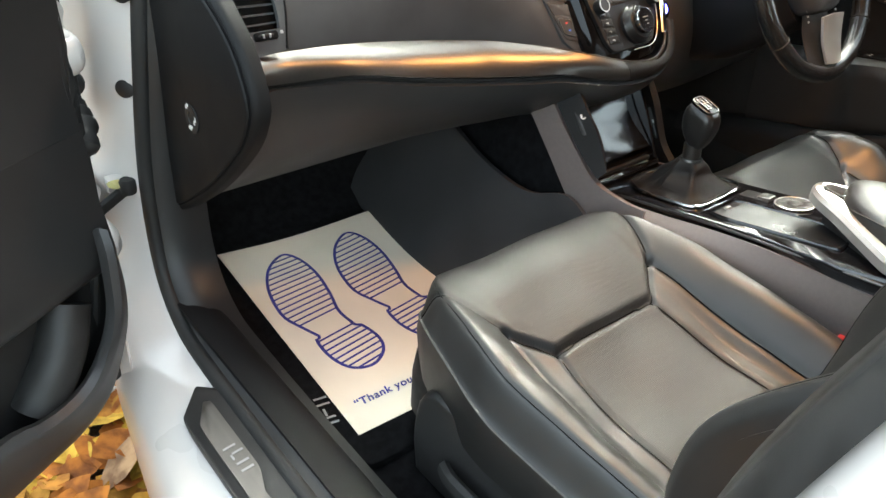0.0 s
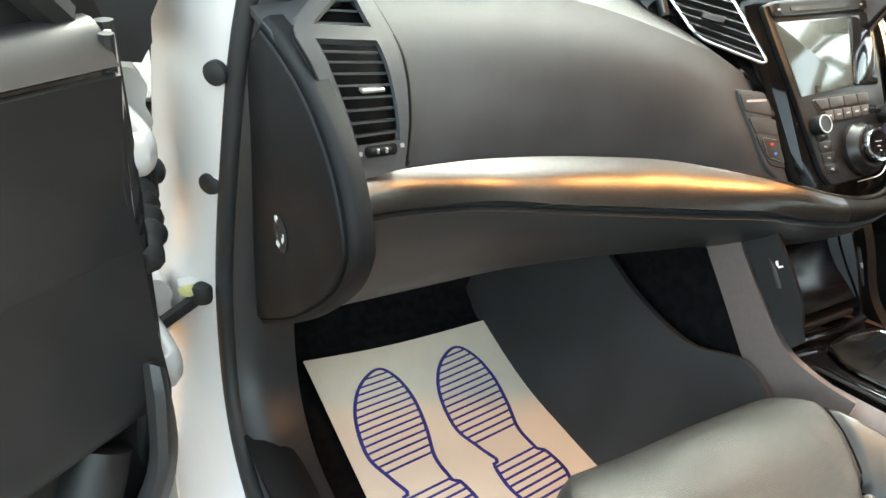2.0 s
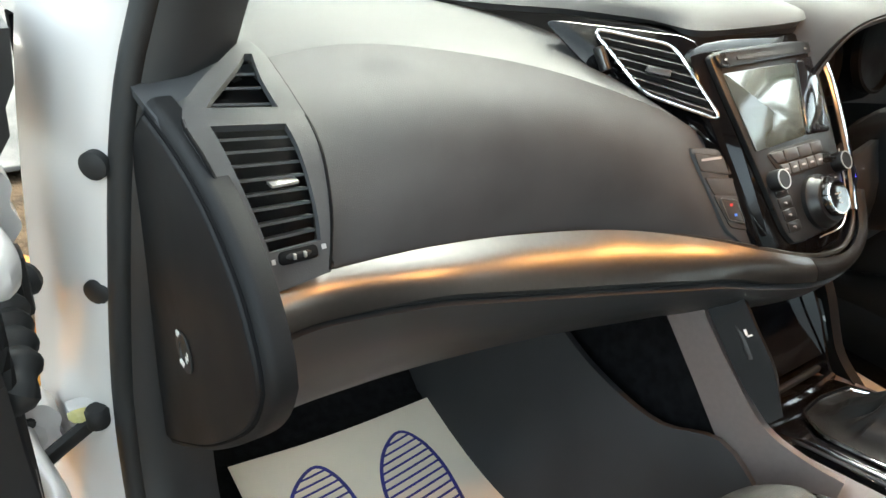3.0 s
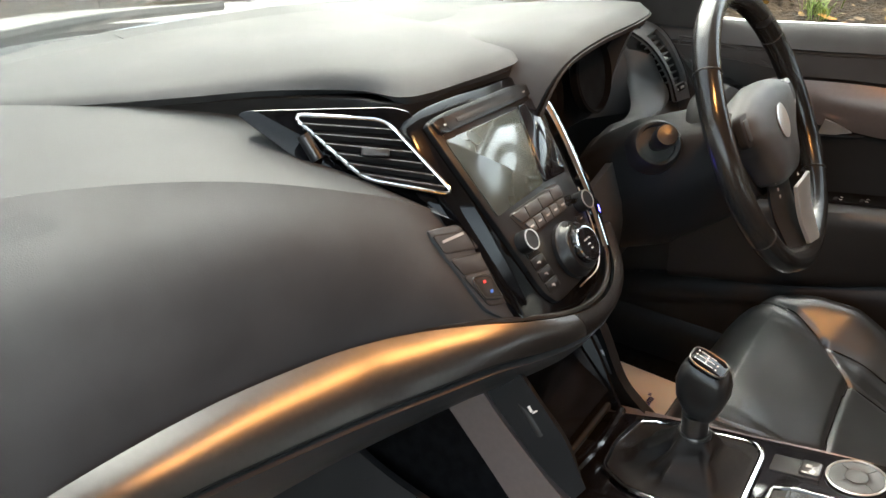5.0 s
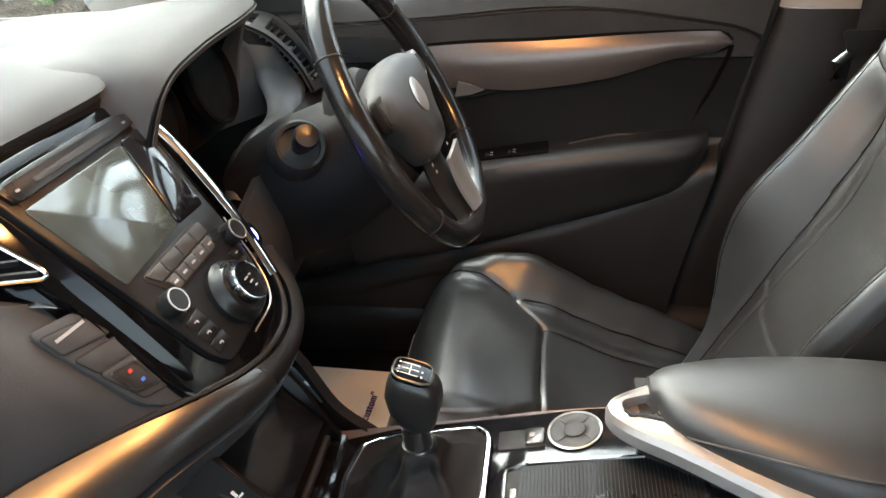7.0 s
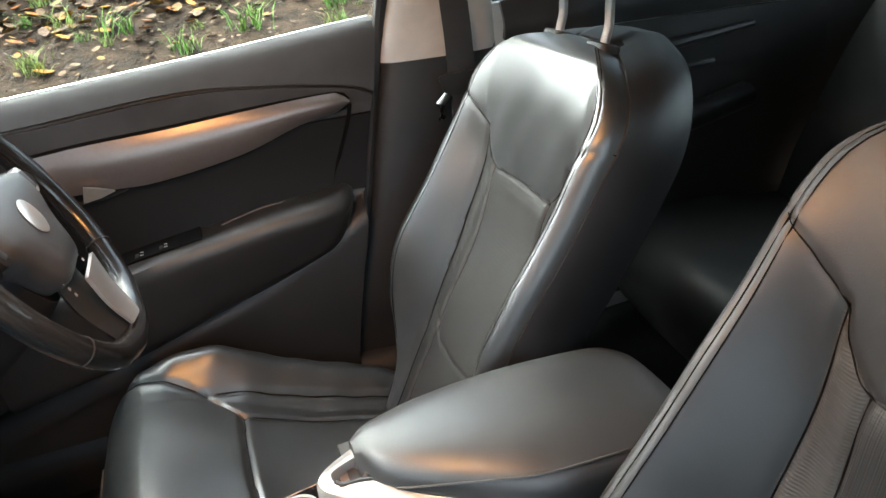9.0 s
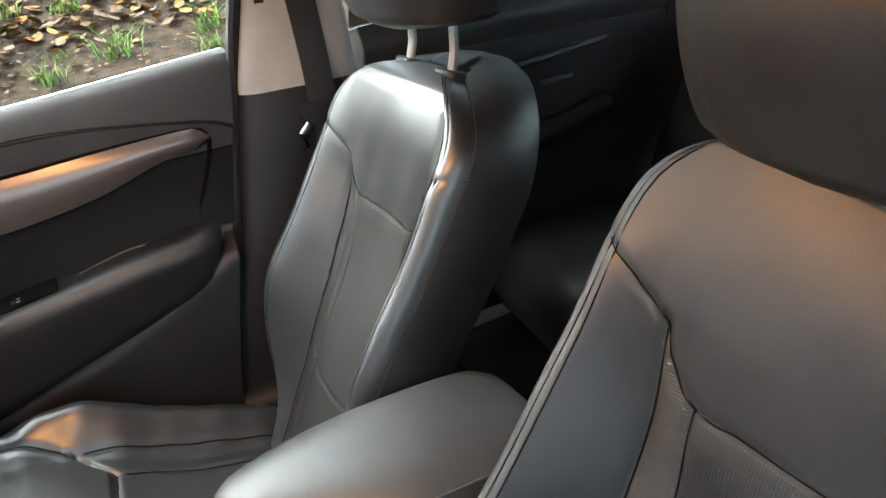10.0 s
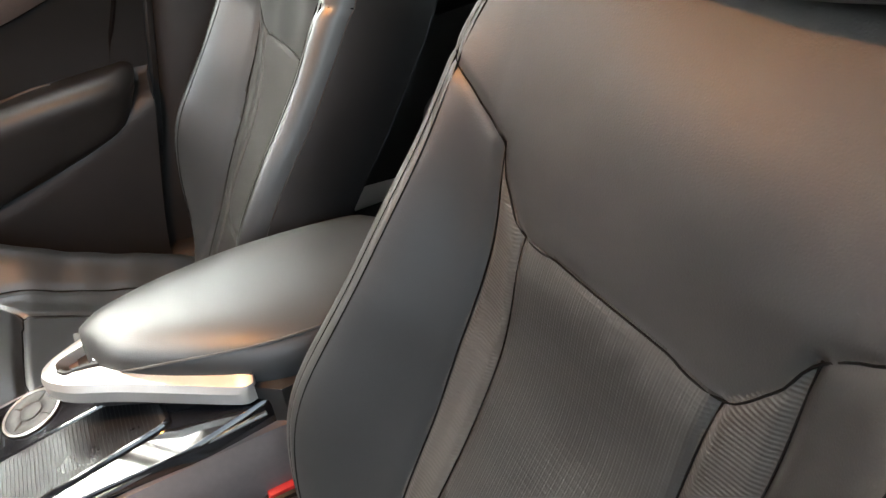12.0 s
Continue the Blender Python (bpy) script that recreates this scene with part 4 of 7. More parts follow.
    # start button on the driver's side
    k = part("start_button", drum((0.128, 0.176, 0.846), (0.10, -0.85, 0.5), [(0.0175, 0), (0.0175, 0.008), (0.0145, 0.010), (0.0, 0.0095)], 28), PIANO, t, "round engine start button")
    part("start_ring", drum((0.128, 0.1695, 0.850), (0.10, -0.85, 0.5), [(0.0178, 0), (0.0175, 0.0022), (0.0155, 0.0022), (0.0150, 0)], 28), CHROME, k, "chrome ring")
    part("start_light", drum((0.1285, 0.1672, 0.8515), (0.10, -0.85, 0.5), [(0.009, 0), (0.009, 0.0008), (0, 0.0008)], 20), BLUELIGHT, k, "blue lit centre")
    return t


def centre_vent(s):
    """The slanted air vent beside the stack, in its glossy black wing. s: -1 passenger side."""
    v = thing("centre_air_vent", "slanted air vent in a chrome ring on a glossy black wing", "air vent")
    P = [V(-0.222, 0.421, 1.016), V(-0.119, 0.298, 1.018), V(-0.106, 0.285, 1.012), V(-0.098, 0.20, 0.915), V(-0.090, 0.140, 0.825), V(-0.108, 0.160, 0.826), V(-0.119, 0.207, 0.912), V(-0.168, 0.280, 0.945), V(-0.205, 0.352, 0.975)]
    lp = smooth_loop(P, 90, 0.18)
    c = sum(lp) / len(lp)
    n = V(-0.62, -0.70, 0.35)
    n /= np.linalg.norm(n)
    part("wing", loft([[c + (p - c) * 0.86 - n * 0.04 for p in lp], [p for p in lp], [p + (c - p) * 0.012 + n * 0.0012 for p in lp], [c + (p - c) * 0.2 + n * 0.0012 for p in lp]]), STACK, v, "glossy black wing")
    q = [V(-0.187, 0.374, 1.0115), V(-0.128, 0.301, 1.0055), V(-0.1165, 0.222, 0.9395), V(-0.168, 0.2965, 0.955)]
    ring = smooth_loop(q, 80, 0.16)
    ring = [p + n * 0.009 for p in ring]
    part("vent_ring", tube(ring, 0.0021, 8, up=n, closed=True), CHROME, v, "chrome ring round the vent")
    # shallow plate, the dark of the vent's depth is put into its colour
    part("duct", loft([[p - n * 0.0042 for p in ring], [sum(ring) / len(ring) + (p - sum(ring) / len(ring)) * 0.1 - n * 0.0042 for p in ring]]), VOID, v, "black plate standing for the shaded depth of the vent")
    q = [p + n * 0.011 for p in q]
    for t in np.linspace(0.12, 0.88, 6):
        a, b = q[0] + (q[3] - q[0]) * t, q[1] + (q[2] - q[1]) * t
        a, b = a + (b - a) * 0.03, a + (b - a) * 0.97
        d = -n * 0.006 + V(0, 0, -0.006)
        part("slat", shell(np.array([[a, b], [a + d, b + d]]), 0.002), TRIM, v)
    m = (q[0] + q[1] + q[2] + q[3]) / 4 + n * 0.002
    u = (q[1] - q[0]) / np.linalg.norm(q[1] - q[0])
    w = np.cross(n, u)
    part("slider", slab(round_rect(0.028, 0.008, 0.002), m + n * 0.004, u, w, 0.008, 0.002), VENTGREY, v, "small slider tab")
    m = V(-0.190, 0.3465, 0.984) + n * 0.005
    w2 = V(0.10, -0.55, -0.83)
    w2 /= np.linalg.norm(w2)
    part("thumb_wheel", tube([m - w2 * 0.014, m + w2 * 0.014], 0.007, 10), BUTTON, v, "ridged thumb wheel")
    # highlight on the thumb wheel, modelled as a thin silver rod
    part("wheel_glint", tube([m - w2 * 0.011 + n * 0.006, m + w2 * 0.011 + n * 0.006], 0.0016, 6), SILVER, v, "silver rod standing for a glint on the wheel")
    return v


def hood():
    t = thing("display_hood", "grey soft plastic hood over the display and vents", "dashboard")
    rows = [[(-0.40, 0.62, 1.020), (-0.31, 0.552, 1.018), (-0.225, 0.492, 1.018), (-0.155, 0.44, 1.019), (-0.10, 0.365, 1.020), (-0.088, 0.300, 1.021), (0.0, 0.284, 1.023), (0.08, 0.275, 1.027), (0.112, 0.282, 1.028)],
            [(-0.39, 0.63, 1.024), (-0.31, 0.57, 1.026), (-0.215, 0.51, 1.029), (-0.145, 0.46, 1.033), (-0.09, 0.39, 1.038), (-0.06, 0.335, 1.040), (0.01, 0.315, 1.041), (0.08, 0.305, 1.041), (0.125, 0.30, 1.038)],
            [(-0.36, 0.67, 1.026), (-0.29, 0.63, 1.030), (-0.19, 0.58, 1.036), (-0.12, 0.54, 1.042), (-0.05, 0.49, 1.048), (0.0, 0.46, 1.050), (0.05, 0.45, 1.051), (0.12, 0.43, 1.049), (0.17, 0.40, 1.042)],
            [(-0.30, 0.74, 1.026), (-0.23, 0.74, 1.030), (-0.15, 0.73, 1.034), (-0.08, 0.72, 1.038), (-0.02, 0.70, 1.040), (0.04, 0.69, 1.041), (0.10, 0.68, 1.041), (0.16, 0.66, 1.040), (0.22, 0.62, 1.036)]]
    part("hood_top", shell(sheet(rows, 60, 26), 0.014), DASH, t)
    rows = [[(x, y + 0.012, z - 0.008) for x, y, z in rows[0]], [(x, y + 0.02, 0.985) for x, y, z in rows[0]]]
    part("hood_lip", shell(sheet(rows, 60, 4), 0.006), BLACK, t, "dark recess below the hood")


def passenger_switches(d):
    t = thing("passenger_switch_panel", "dark grey switch panel with a seat heater rocker", "switch panel")
    n = V(-0.14, -0.84, 0.52)
    n /= np.linalg.norm(n)
    o = V(-0.15, 0.2125, 0.9005) + n * 0.0030
    ux = np.cross((0, 0, 1.0), n)
    ux /= np.linalg.norm(ux)
    uy = np.cross(n, ux)
    bed = smooth_loop([(-0.016, 0.018), (0.028, 0.012), (0.046, -0.014), (0.070, -0.058), (0.088, -0.108), (0.052, -0.110), (0.020, -0.080)], 56, 0.16)
    part("bed", slab(bed, o, ux, uy, 0.025, 0.004), DASH, t, "grey panel bed")
    for q in ([(-0.0103, 0.0102), (0.031, 0.002), (0.0399, -0.0189), (-0.0045, -0.0096)], [(0.0002, -0.0186), (0.0445, -0.0249), (0.0553, -0.0448), (0.0091, -0.0379)], [(0.0081, -0.0388), (0.0553, -0.0455), (0.0662, -0.0872), (0.0257, -0.0776)]):
        q = smooth_loop(q, 32, 0.12)
        p = part("switch_blank", slab(q, o + n * 0.0015, ux, uy, 0.006, 0.001), DASH, t, "dark grey cover plate")
        part("switch_gap", tube(at_plane(o, ux, uy, q, 0.0006), 0.0011, 6, up=n, closed=True), BLACK, p, "dark gap")
    bars(o, ux, uy, [(0.0128, 0.0012, 0.030, 0.0028)], GREYMARK, t, 0.0020)
    rk = smooth_loop([(0.0157, -0.0445), (0.0395, -0.0495), (0.0459, -0.0766), (0.0229, -0.0692)], 32, 0.12)
    part("rocker_frame", tube(at_plane(o, ux, uy, rk, 0.0025), 0.0013, 6, up=n, closed=True), SILVER, t, "silver frame")
    part("rocker", slab(rk, o + n * 0.003, ux, uy, 0.006, 0.001), BLACK, t, "black rocker switch")
    bars(o, ux, uy, [(0.0295, -0.0530, 0.004, 0.003)], RED, t, 0.0036)
    bars(o, ux, uy, [(0.0340, -0.0650, 0.004, 0.003)], surface("blue_print", (0.05, 0.15, 0.6), 0.6, bump=0), t, 0.0036)
    bars(o, ux, uy, [(0.0565, -0.0703, 0.005, 0.004)], GREYMARK, t, 0.0020)


def binnacle():
    t = thing("instrument_binnacle", "dark hooded instrument cluster behind the steering wheel", "instrument panel")
    arch = [(0.085, 0.255, 0.90), (0.095, 0.235, 0.98), (0.125, 0.222, 1.025), (0.20, 0.215, 1.043), (0.30, 0.208, 1.052), (0.38, 0.220, 1.052), (0.44, 0.247, 1.046), (0.472, 0.275, 1.018), (0.485, 0.30, 0.96), (0.48, 0.31, 0.90)]
    rows = [arch, [(x, y + 0.02, z + 0.012) for x, y, z in arch], [(x * 1.06 - 0.03, y + 0.12, 0.5 * z + 0.53) for x, y, z in arch], [(x * 1.10 - 0.07, y + 0.34, min(z, 1.02) * 0.4 + 0.61) for x, y, z in arch]]
    part("cowl", shell(sheet(rows, 50, 16), 0.01), DASH, t, "grey soft plastic cowl")
    rows = [[(x, y + 0.001, z - 0.001) for x, y, z in arch], [(0.33 + (x - 0.33) * 0.82, y + 0.09, 0.965 + (z - 0.965) * 0.72) for x, y, z in arch]]
    part("cowl_inside", shell(sheet(rows, 50, 8), -0.004), VOID, t)
    part("dial_panel", slab(round_rect(0.40, 0.15, 0.05), (0.285, 0.335, 0.945), (1, 0, 0), (0, 0.25, 0.97), 0.02, 0.01), VOID, t, "black instrument face")
    for x in (0.21, 0.38):
        part("dial_rim", drum((x, 0.308, 0.955), (0, -1, 0.25), [(0.062, 0), (0.062, 0.012), (0.058, 0.014), (0.056, 0.004), (0.0, 0.004)], 32), VOID, t, "round instrument dial")
    # inner lip that runs from the stack up round the dials
    lip_in = [(0.580, 0.325, 0.958), (0.574, 0.306, 0.915), (0.548, 0.284, 0.888), (0.508, 0.266, 0.875), (0.453, 0.255, 0.872), (0.379, 0.250, 0.880), (0.324, 0.248, 0.871), (0.285, 0.245, 0.856), (0.262, 0.245, 0.832)]
    lip_out = [(0.598, 0.286, 0.945), (0.600, 0.252, 0.888), (0.560, 0.244, 0.872), (0.510, 0.242, 0.854), (0.455, 0.241, 0.857), (0.385, 0.239, 0.866), (0.330, 0.237, 0.858), (0.293, 0.236, 0.842), (0.272, 0.236, 0.815)]
    a, b = np.array(lip_in), np.array(lip_out)
    part("grey_lip", shell(sheet([a + V(0, 0.012, -0.004), a, a * 0.5 + b * 0.5 + V(0, -0.004, 0.002), b, b + V(0, 0.012, -0.006)][::-1], 60, 14), 0.004), VENTGREY, t, "grey lip round the dials and the vent")
    part("knee_panel", shell(sheet([[(0.10, 0.20, 0.84), (0.35, 0.225, 0.87), (0.60, 0.26, 0.86), (0.70, 0.27, 0.85)], [(0.11, 0.19, 0.78), (0.35, 0.195, 0.78), (0.60, 0.22, 0.78), (0.70, 0.24, 0.78)],
                                    [(0.12, 0.24, 0.66), (0.35, 0.25, 0.64), (0.60, 0.27, 0.64), (0.70, 0.28, 0.64)], [(0.12, 0.42, 0.60), (0.35, 0.42, 0.58), (0.60, 0.42, 0.58), (0.70, 0.42, 0.58)]], 20, 16), 0.012), DASH_LOW, t, "dark knee panel")
    return t


DASHBOARD = dashboard()
side_vent(DASHBOARD, -1)
side_vent(DASHBOARD, 1)
centre_stack()
centre_vent(-1)
hood()
passenger_switches(DASHBOARD)
binnacle()


# ---------------------------------------------------------------- steering wheel and column
def steering_wheel():
    t = thing("steering_wheel", "black leather steering wheel with silver lower spokes", "steering wheel")
    c, R, a = V(0.362, 0.030, 0.926), 0.186, radians(28)
    ux, uy = V(1, 0, 0), V(0, math.sin(a), math.cos(a))
    n = np.cross(ux, uy)          # towards the driver
    P = [c + R * (math.cos(k) * ux + math.sin(k) * uy) * (0.985 if math.sin(k) < -0.9 else 1) for k in np.linspace(0, 2 * math.pi, 72, endpoint=False)]
    part("rim", tube(P, 0.0165, 14, up=n, closed=True), grained("worn_shiny_leather", (0.012, 0.012, 0.012), 0.22, cell=500, strength=0.12), t, "shiny worn leather rim")
    for k in (35, 145, 215, 325):
        k = radians(k)
        e = math.cos(k) * ux + math.sin(k) * uy
        g = math.cos(k + 0.02) * ux + math.sin(k + 0.02) * uy
        part("rim_joint", tube([c + R * e + 0.0168 * (math.cos(q) * e + math.sin(q) * n) for q in np.linspace(0, 2 * math.pi, 16, endpoint=False)], 0.001, 5, up=np.cross(e, n), closed=True), BLACK, t, "stitched joint in the rim")
    hub = []
    for h, k in ((-0.032, 0.78), (-0.014, 0.97), (0.0, 1.0), (0.010, 0.985), (0.018, 0.93), (0.024, 0.75), (0.026, 0.4)):
        o = smooth_loop([(-0.120, 0.040), (-0.06, 0.058), (0.0, 0.064), (0.06, 0.058), (0.120, 0.040), (0.122, 0.008), (0.082, -0.022), (0.052, -0.075), (-0.052, -0.075), (-0.082, -0.022), (-0.122, 0.008)], 77, 0.3)
        hub.append([c + ux * p[0] * k + uy * p[1] * k + n * (h - 0.004) for p in o])
    part("hub", loft(hub), DASH_LOW, t, "dark grey airbag cover")
    e = part("emblem", drum(c + n * 0.0215 + uy * 0.004, n, [(0.022, 0), (0.024, 0.002), (0.021, 0.003), (0.0, 0.0025)], 28), BRIGHT, t, "plain oval chrome badge")
    for s in (-1, 1):
        sp = [c + ux * s * x + uy * y + n * h for x, y, h in ((0.10, 0.022, -0.012), (0.135, 0.020, -0.012), (0.172, 0.015, -0.004))]
        part("spoke", tube(spline(sp, 10), np.linspace(0.030, 0.020, 10), 10, up=n, flat=0.42), BLACK, t, "black side spoke")
        bx = c + ux * s * 0.112 + uy * 0.022 + n * 0.012
        pd = part("button_pad", slab(round_rect(0.040, 0.042, 0.010), bx, ux, uy, 0.01, 0.003), BRIGHT if s > 0 else CARD, t, "silver edged control pad" if s > 0 else "")
        part("pad_button", slab(round_rect(0.028, 0.028, 0.005), bx + n * 0.002, ux, uy, 0.006, 0.002), BLACK, pd, "black buttons")
        bars(c + ux * s * 0.052 + uy * -0.085 + n * 0.004, ux, uy, [(0.0, 0.01 * k, 0.006, 0.004) for k in range(3)], GREYMARK, t, 0.001)
    lo = [[c + ux * x + uy * y + n * h for x, y, h in r] for r in (((-0.032, -0.082, 0.018), (-0.028, -0.125, 0.010), (-0.022, -0.166, 0.009)), ((0.005, -0.080, 0.021), (0.005, -0.125, 0.014), (0.005, -0.169, 0.014)), ((0.044, -0.082, 0.018), (0.038, -0.125, 0.010), (0.030, -0.166, 0.009)))]
    part("lower_spoke", shell(sheet(lo, 14, 10), -0.005), BRIGHT, t, "satin silver lower spoke")
    pl = [c + ux * x + uy * y + n * h for x, y, h in ((0, -0.062, -0.006), (0, -0.11, -0.012), (0, -0.172, -0.004))]
    part("spoke_infill", tube(spline(pl, 10), np.linspace(0.045, 0.052, 10), 10, up=n, flat=0.2), BLACK, t, "black panel between the lower spokes")
    # column
    col = thing("steering_column", "black plastic steering column shroud with stalks", "steering column")
    d = -n
    rings = []
    for h, s in ((0.02, 0.75), (0.05, 0.9), (0.10, 1.0), (0.17, 1.12), (0.24, 1.05)):
        o = smooth_loop([(-0.062, 0.04), (0.0, 0.055), (0.062, 0.04), (0.068, -0.02), (0.04, -0.075), (-0.04, -0.075), (-0.068, -0.02)], 42, 0.3)
        rings.append([c + d * h + ux * (p[0] * s * 1.3 - 0.01) + uy * (p[1] * s * 1.3 - 0.01) for p in o])
    part("shroud", loft(rings), CARD, col)
    part("switch_collar", drum(c + d * 0.012, d, [(0.040, 0.016), (0.068, 0.020), (0.076, 0.030), (0.078, 0.060), (0.072, 0.070), (0.0, 0.070)], 40), CARD, col, "round black collar behind the wheel")
    bars(c + d * 0.052 - ux * 0.0785, uy, -d, [(-0.018, 0.0, 0.008, 0.005), (-0.034, 0.0, 0.008, 0.005)], GREYMARK, col, 0.001)
    part("tilt_lever", tube(spline([c + d * 0.20 - ux * 0.05 - uy * 0.10, c + d * 0.17 - ux * 0.03 - uy * 0.115, c + d * 0.14 - uy * 0.112], 12), 0.006, 8), VENTGREY, col, "dark grey tilt lever")
    b = c + d * 0.085 + ux * 0.07
    st = part("stalk", tube([b, b + ux * 0.06 - d * 0.01, b + ux * 0.10 - d * 0.016], [0.009, 0.010, 0.012], 10), BLACK, col, "black control stalk")
    part("stalk_knob", tube([b + ux * 0.10 - d * 0.016, b + ux * 0.125 - d * 0.02], [0.0165, 0.015], 14), BLACK, st, "round end knob")
    k = V(0.236, 0.137, 0.915)
    ax = V(-0.72, -0.46, 0.52)
    bs = part("stalk_boot", drum(k, ax, [(0.036, -0.03), (0.033, 0.0), (0.029, 0.006), (0.025, 0.004), (0.024, -0.004), (0.0, -0.004)], 32), BLACK, col, "round black stalk collar")
    part("stalk_knob", drum(k, ax, [(0.009, -0.004), (0.010, 0.022), (0.014, 0.026), (0.015, 0.046), (0.013, 0.053), (0.0, 0.055)], 28), BUTTON, bs, "grey turning end of the stalk")
    return t


steering_wheel()


# ---------------------------------------------------------------- centre console
def top_z(y):
    return 0.60 - 0.2 * y


CO, CX, CY = V(0, 0, 0.60), V(1, 0, 0), V(0, 0.9806, -0.1961)   # its sloping top


def on_top(x, y, lift=0.0):
    return V(x, y, top_z(y)) + np.cross(CX, CY) * lift


def top_plate(name, outline, material, parent, depth=0.01, bevel=0.002, lift=0.0, label=""):
    return part(name, slab([(x, y / 0.9806) for x, y in outline], CO + np.cross(CX, CY) * lift, CX, CY, depth, bevel), material, parent, label)


def console():
    t = thing("centre_console", "glossy black centre console with grey side panels", "console")
    # glossy deck, open under the gaiter
    deck = smooth_loop([(-0.095, 0.115), (0.10, 0.115), (0.116, 0.02), (0.117, -0.235), (0.04, -0.33), (-0.085, -0.42), (-0.092, -0.33), (-0.068, -0.18), (-0.066, 0.03)], 90, 0.14)
    top_plate("deck", deck, PIANO, t, 0.05, 0.008, 0.0, "glossy black deck")
    part("deck_edge", tube(spline([on_top(-0.070, 0.10, -0.004), on_top(-0.068, -0.10, -0.006), on_top(-0.078, -0.24, -0.006), on_top(-0.094, -0.40, -0.006)], 24), 0.0025, 6), SILVER, t, "thin bright edge line")
    # side panels
    for s, x0 in ((-1, -0.085), (1, 0.125)):
        A = [[(x0, 0.12, 0.570), (x0, -0.05, 0.602), (x0 - 0.005, -0.25, 0.640), (x0 - 0.02, -0.62, 0.665)], [(x0 + s * 0.022, 0.12, 0.545), (x0 + s * 0.022, -0.05, 0.575), (x0 + s * 0.018, -0.25, 0.60), (x0 + s * 0.010, -0.62, 0.62)],
             [(x0 + s * 0.026, 0.12, 0.49), (x0 + s * 0.026, -0.05, 0.51), (x0 + s * 0.02, -0.25, 0.54), (x0 + s * 0.01, -0.62, 0.56)]]
        part("side_panel", shell(sheet(A if s > 0 else A[::-1], 24, 10), 0.01), BROWNSILVER, t, "warm grey metallic side panel")
        B = [[(x0 + s * 0.024, 0.12, 0.49), (x0 + s * 0.024, -0.05, 0.51), (x0 + s * 0.018, -0.25, 0.54), (x0 + s * 0.01, -0.62, 0.56)], [(x0 + s * 0.035, 0.12, 0.40), (x0 + s * 0.03, -0.05, 0.40), (x0 + s * 0.03, -0.25, 0.40), (x0 + s * 0.02, -0.62, 0.40)],
             [(x0 + s * 0.055, 0.12, 0.31), (x0 + s * 0.05, -0.05, 0.31), (x0 + s * 0.05, -0.25, 0.31), (x0 + s * 0.04, -0.62, 0.31)]]
        part("lower_side", shell(sheet(B if s > 0 else B[::-1], 16, 10), 0.01), TRIM, t, "black lower side panel")
    # front legs that climb to the dashboard, warm grey bands
    for s, x0 in ((-1, -0.128), (1, 0.150)):
        inn = -s
        A = [[(x0, 0.222, 0.712), (x0, 0.150, 0.665), (x0, 0.085, 0.605), (x0 - inn * 0.0, 0.030, 0.545)], [(x0 + inn * 0.012, 0.200, 0.745), (x0 + inn * 0.012, 0.120, 0.690), (x0 + inn * 0.014, 0.045, 0.628), (x0 + inn * 0.024, -0.040, 0.590)]]
        if s < 0:
            A = [[(-0.130, 0.218, 0.701), (-0.130, 0.158, 0.640), (-0.130, 0.101, 0.580), (-0.130, 0.057, 0.542), (-0.126, 0.015, 0.525), (-0.118, -0.04, 0.53)], [(-0.118, 0.182, 0.736), (-0.120, 0.156, 0.707), (-0.120, 0.100, 0.657), (-0.119, 0.054, 0.623), (-0.110, 0.006, 0.610), (-0.098, -0.035, 0.604)]]
        if s > 0:
            A = [[(0.152, 0.215, 0.70), (0.152, 0.160, 0.615), (0.150, 0.125, 0.553), (0.148, 0.06, 0.52)], [(0.146, 0.205, 0.715), (0.146, 0.153, 0.640), (0.144, 0.116, 0.572), (0.14, 0.05, 0.545)]]
        part("leg_band", shell(sheet(A if s > 0 else A[::-1], 24, 6), 0.012), BROWNSILVER, t, "warm grey band rising to the dashboard")
        B = [[(x0 + inn * 0.013, 0.200, 0.742), (x0 + inn * 0.014, 0.120, 0.688), (x0 + inn * 0.016, 0.045, 0.626), (x0 + inn * 0.03, -0.03, 0.596)], [(x0 + inn * 0.038, 0.155, 0.775), (x0 + inn * 0.045, 0.080, 0.715), (x0 + inn * 0.052, 0.040, 0.650), (x0 + inn * 0.058, 0.015, 0.605)]]
        if s < 0:
            B = [[(-0.1175, 0.181, 0.738), (-0.1195, 0.155, 0.709), (-0.1195, 0.100, 0.659), (-0.1185, 0.056, 0.626)], [(-0.101, 0.150, 0.762), (-0.101, 0.115, 0.724), (-0.104, 0.075, 0.686), (-0.108, 0.050, 0.640)]]
        if s > 0:
            B = [[(0.145, 0.204, 0.714), (0.145, 0.152, 0.638), (0.143, 0.115, 0.570), (0.139, 0.05, 0.543)], [(0.124, 0.185, 0.742), (0.124, 0.142, 0.686), (0.124, 0.102, 0.612), (0.122, 0.055, 0.572)]]
        side = part("leg_cheek", shell(sheet(B if s > 0 else B[::-1], 24, 6), 0.012), CARD, t, "black cheek with seat heater switch")
        o = V(-0.1135, 0.1155, 0.7135) if s < 0 else V(0.136, 0.135, 0.640)
        uy = V(0.07, 0.69, 0.72) if s < 0 else V(0, 0.62, 0.78)
        uy /= np.linalg.norm(uy)
        face = V(-0.86, -0.33, 0.40) if s < 0 else V(-0.8, -0.4, 0.45)
        ux = np.cross(uy, face)
        ux /= np.linalg.norm(ux)
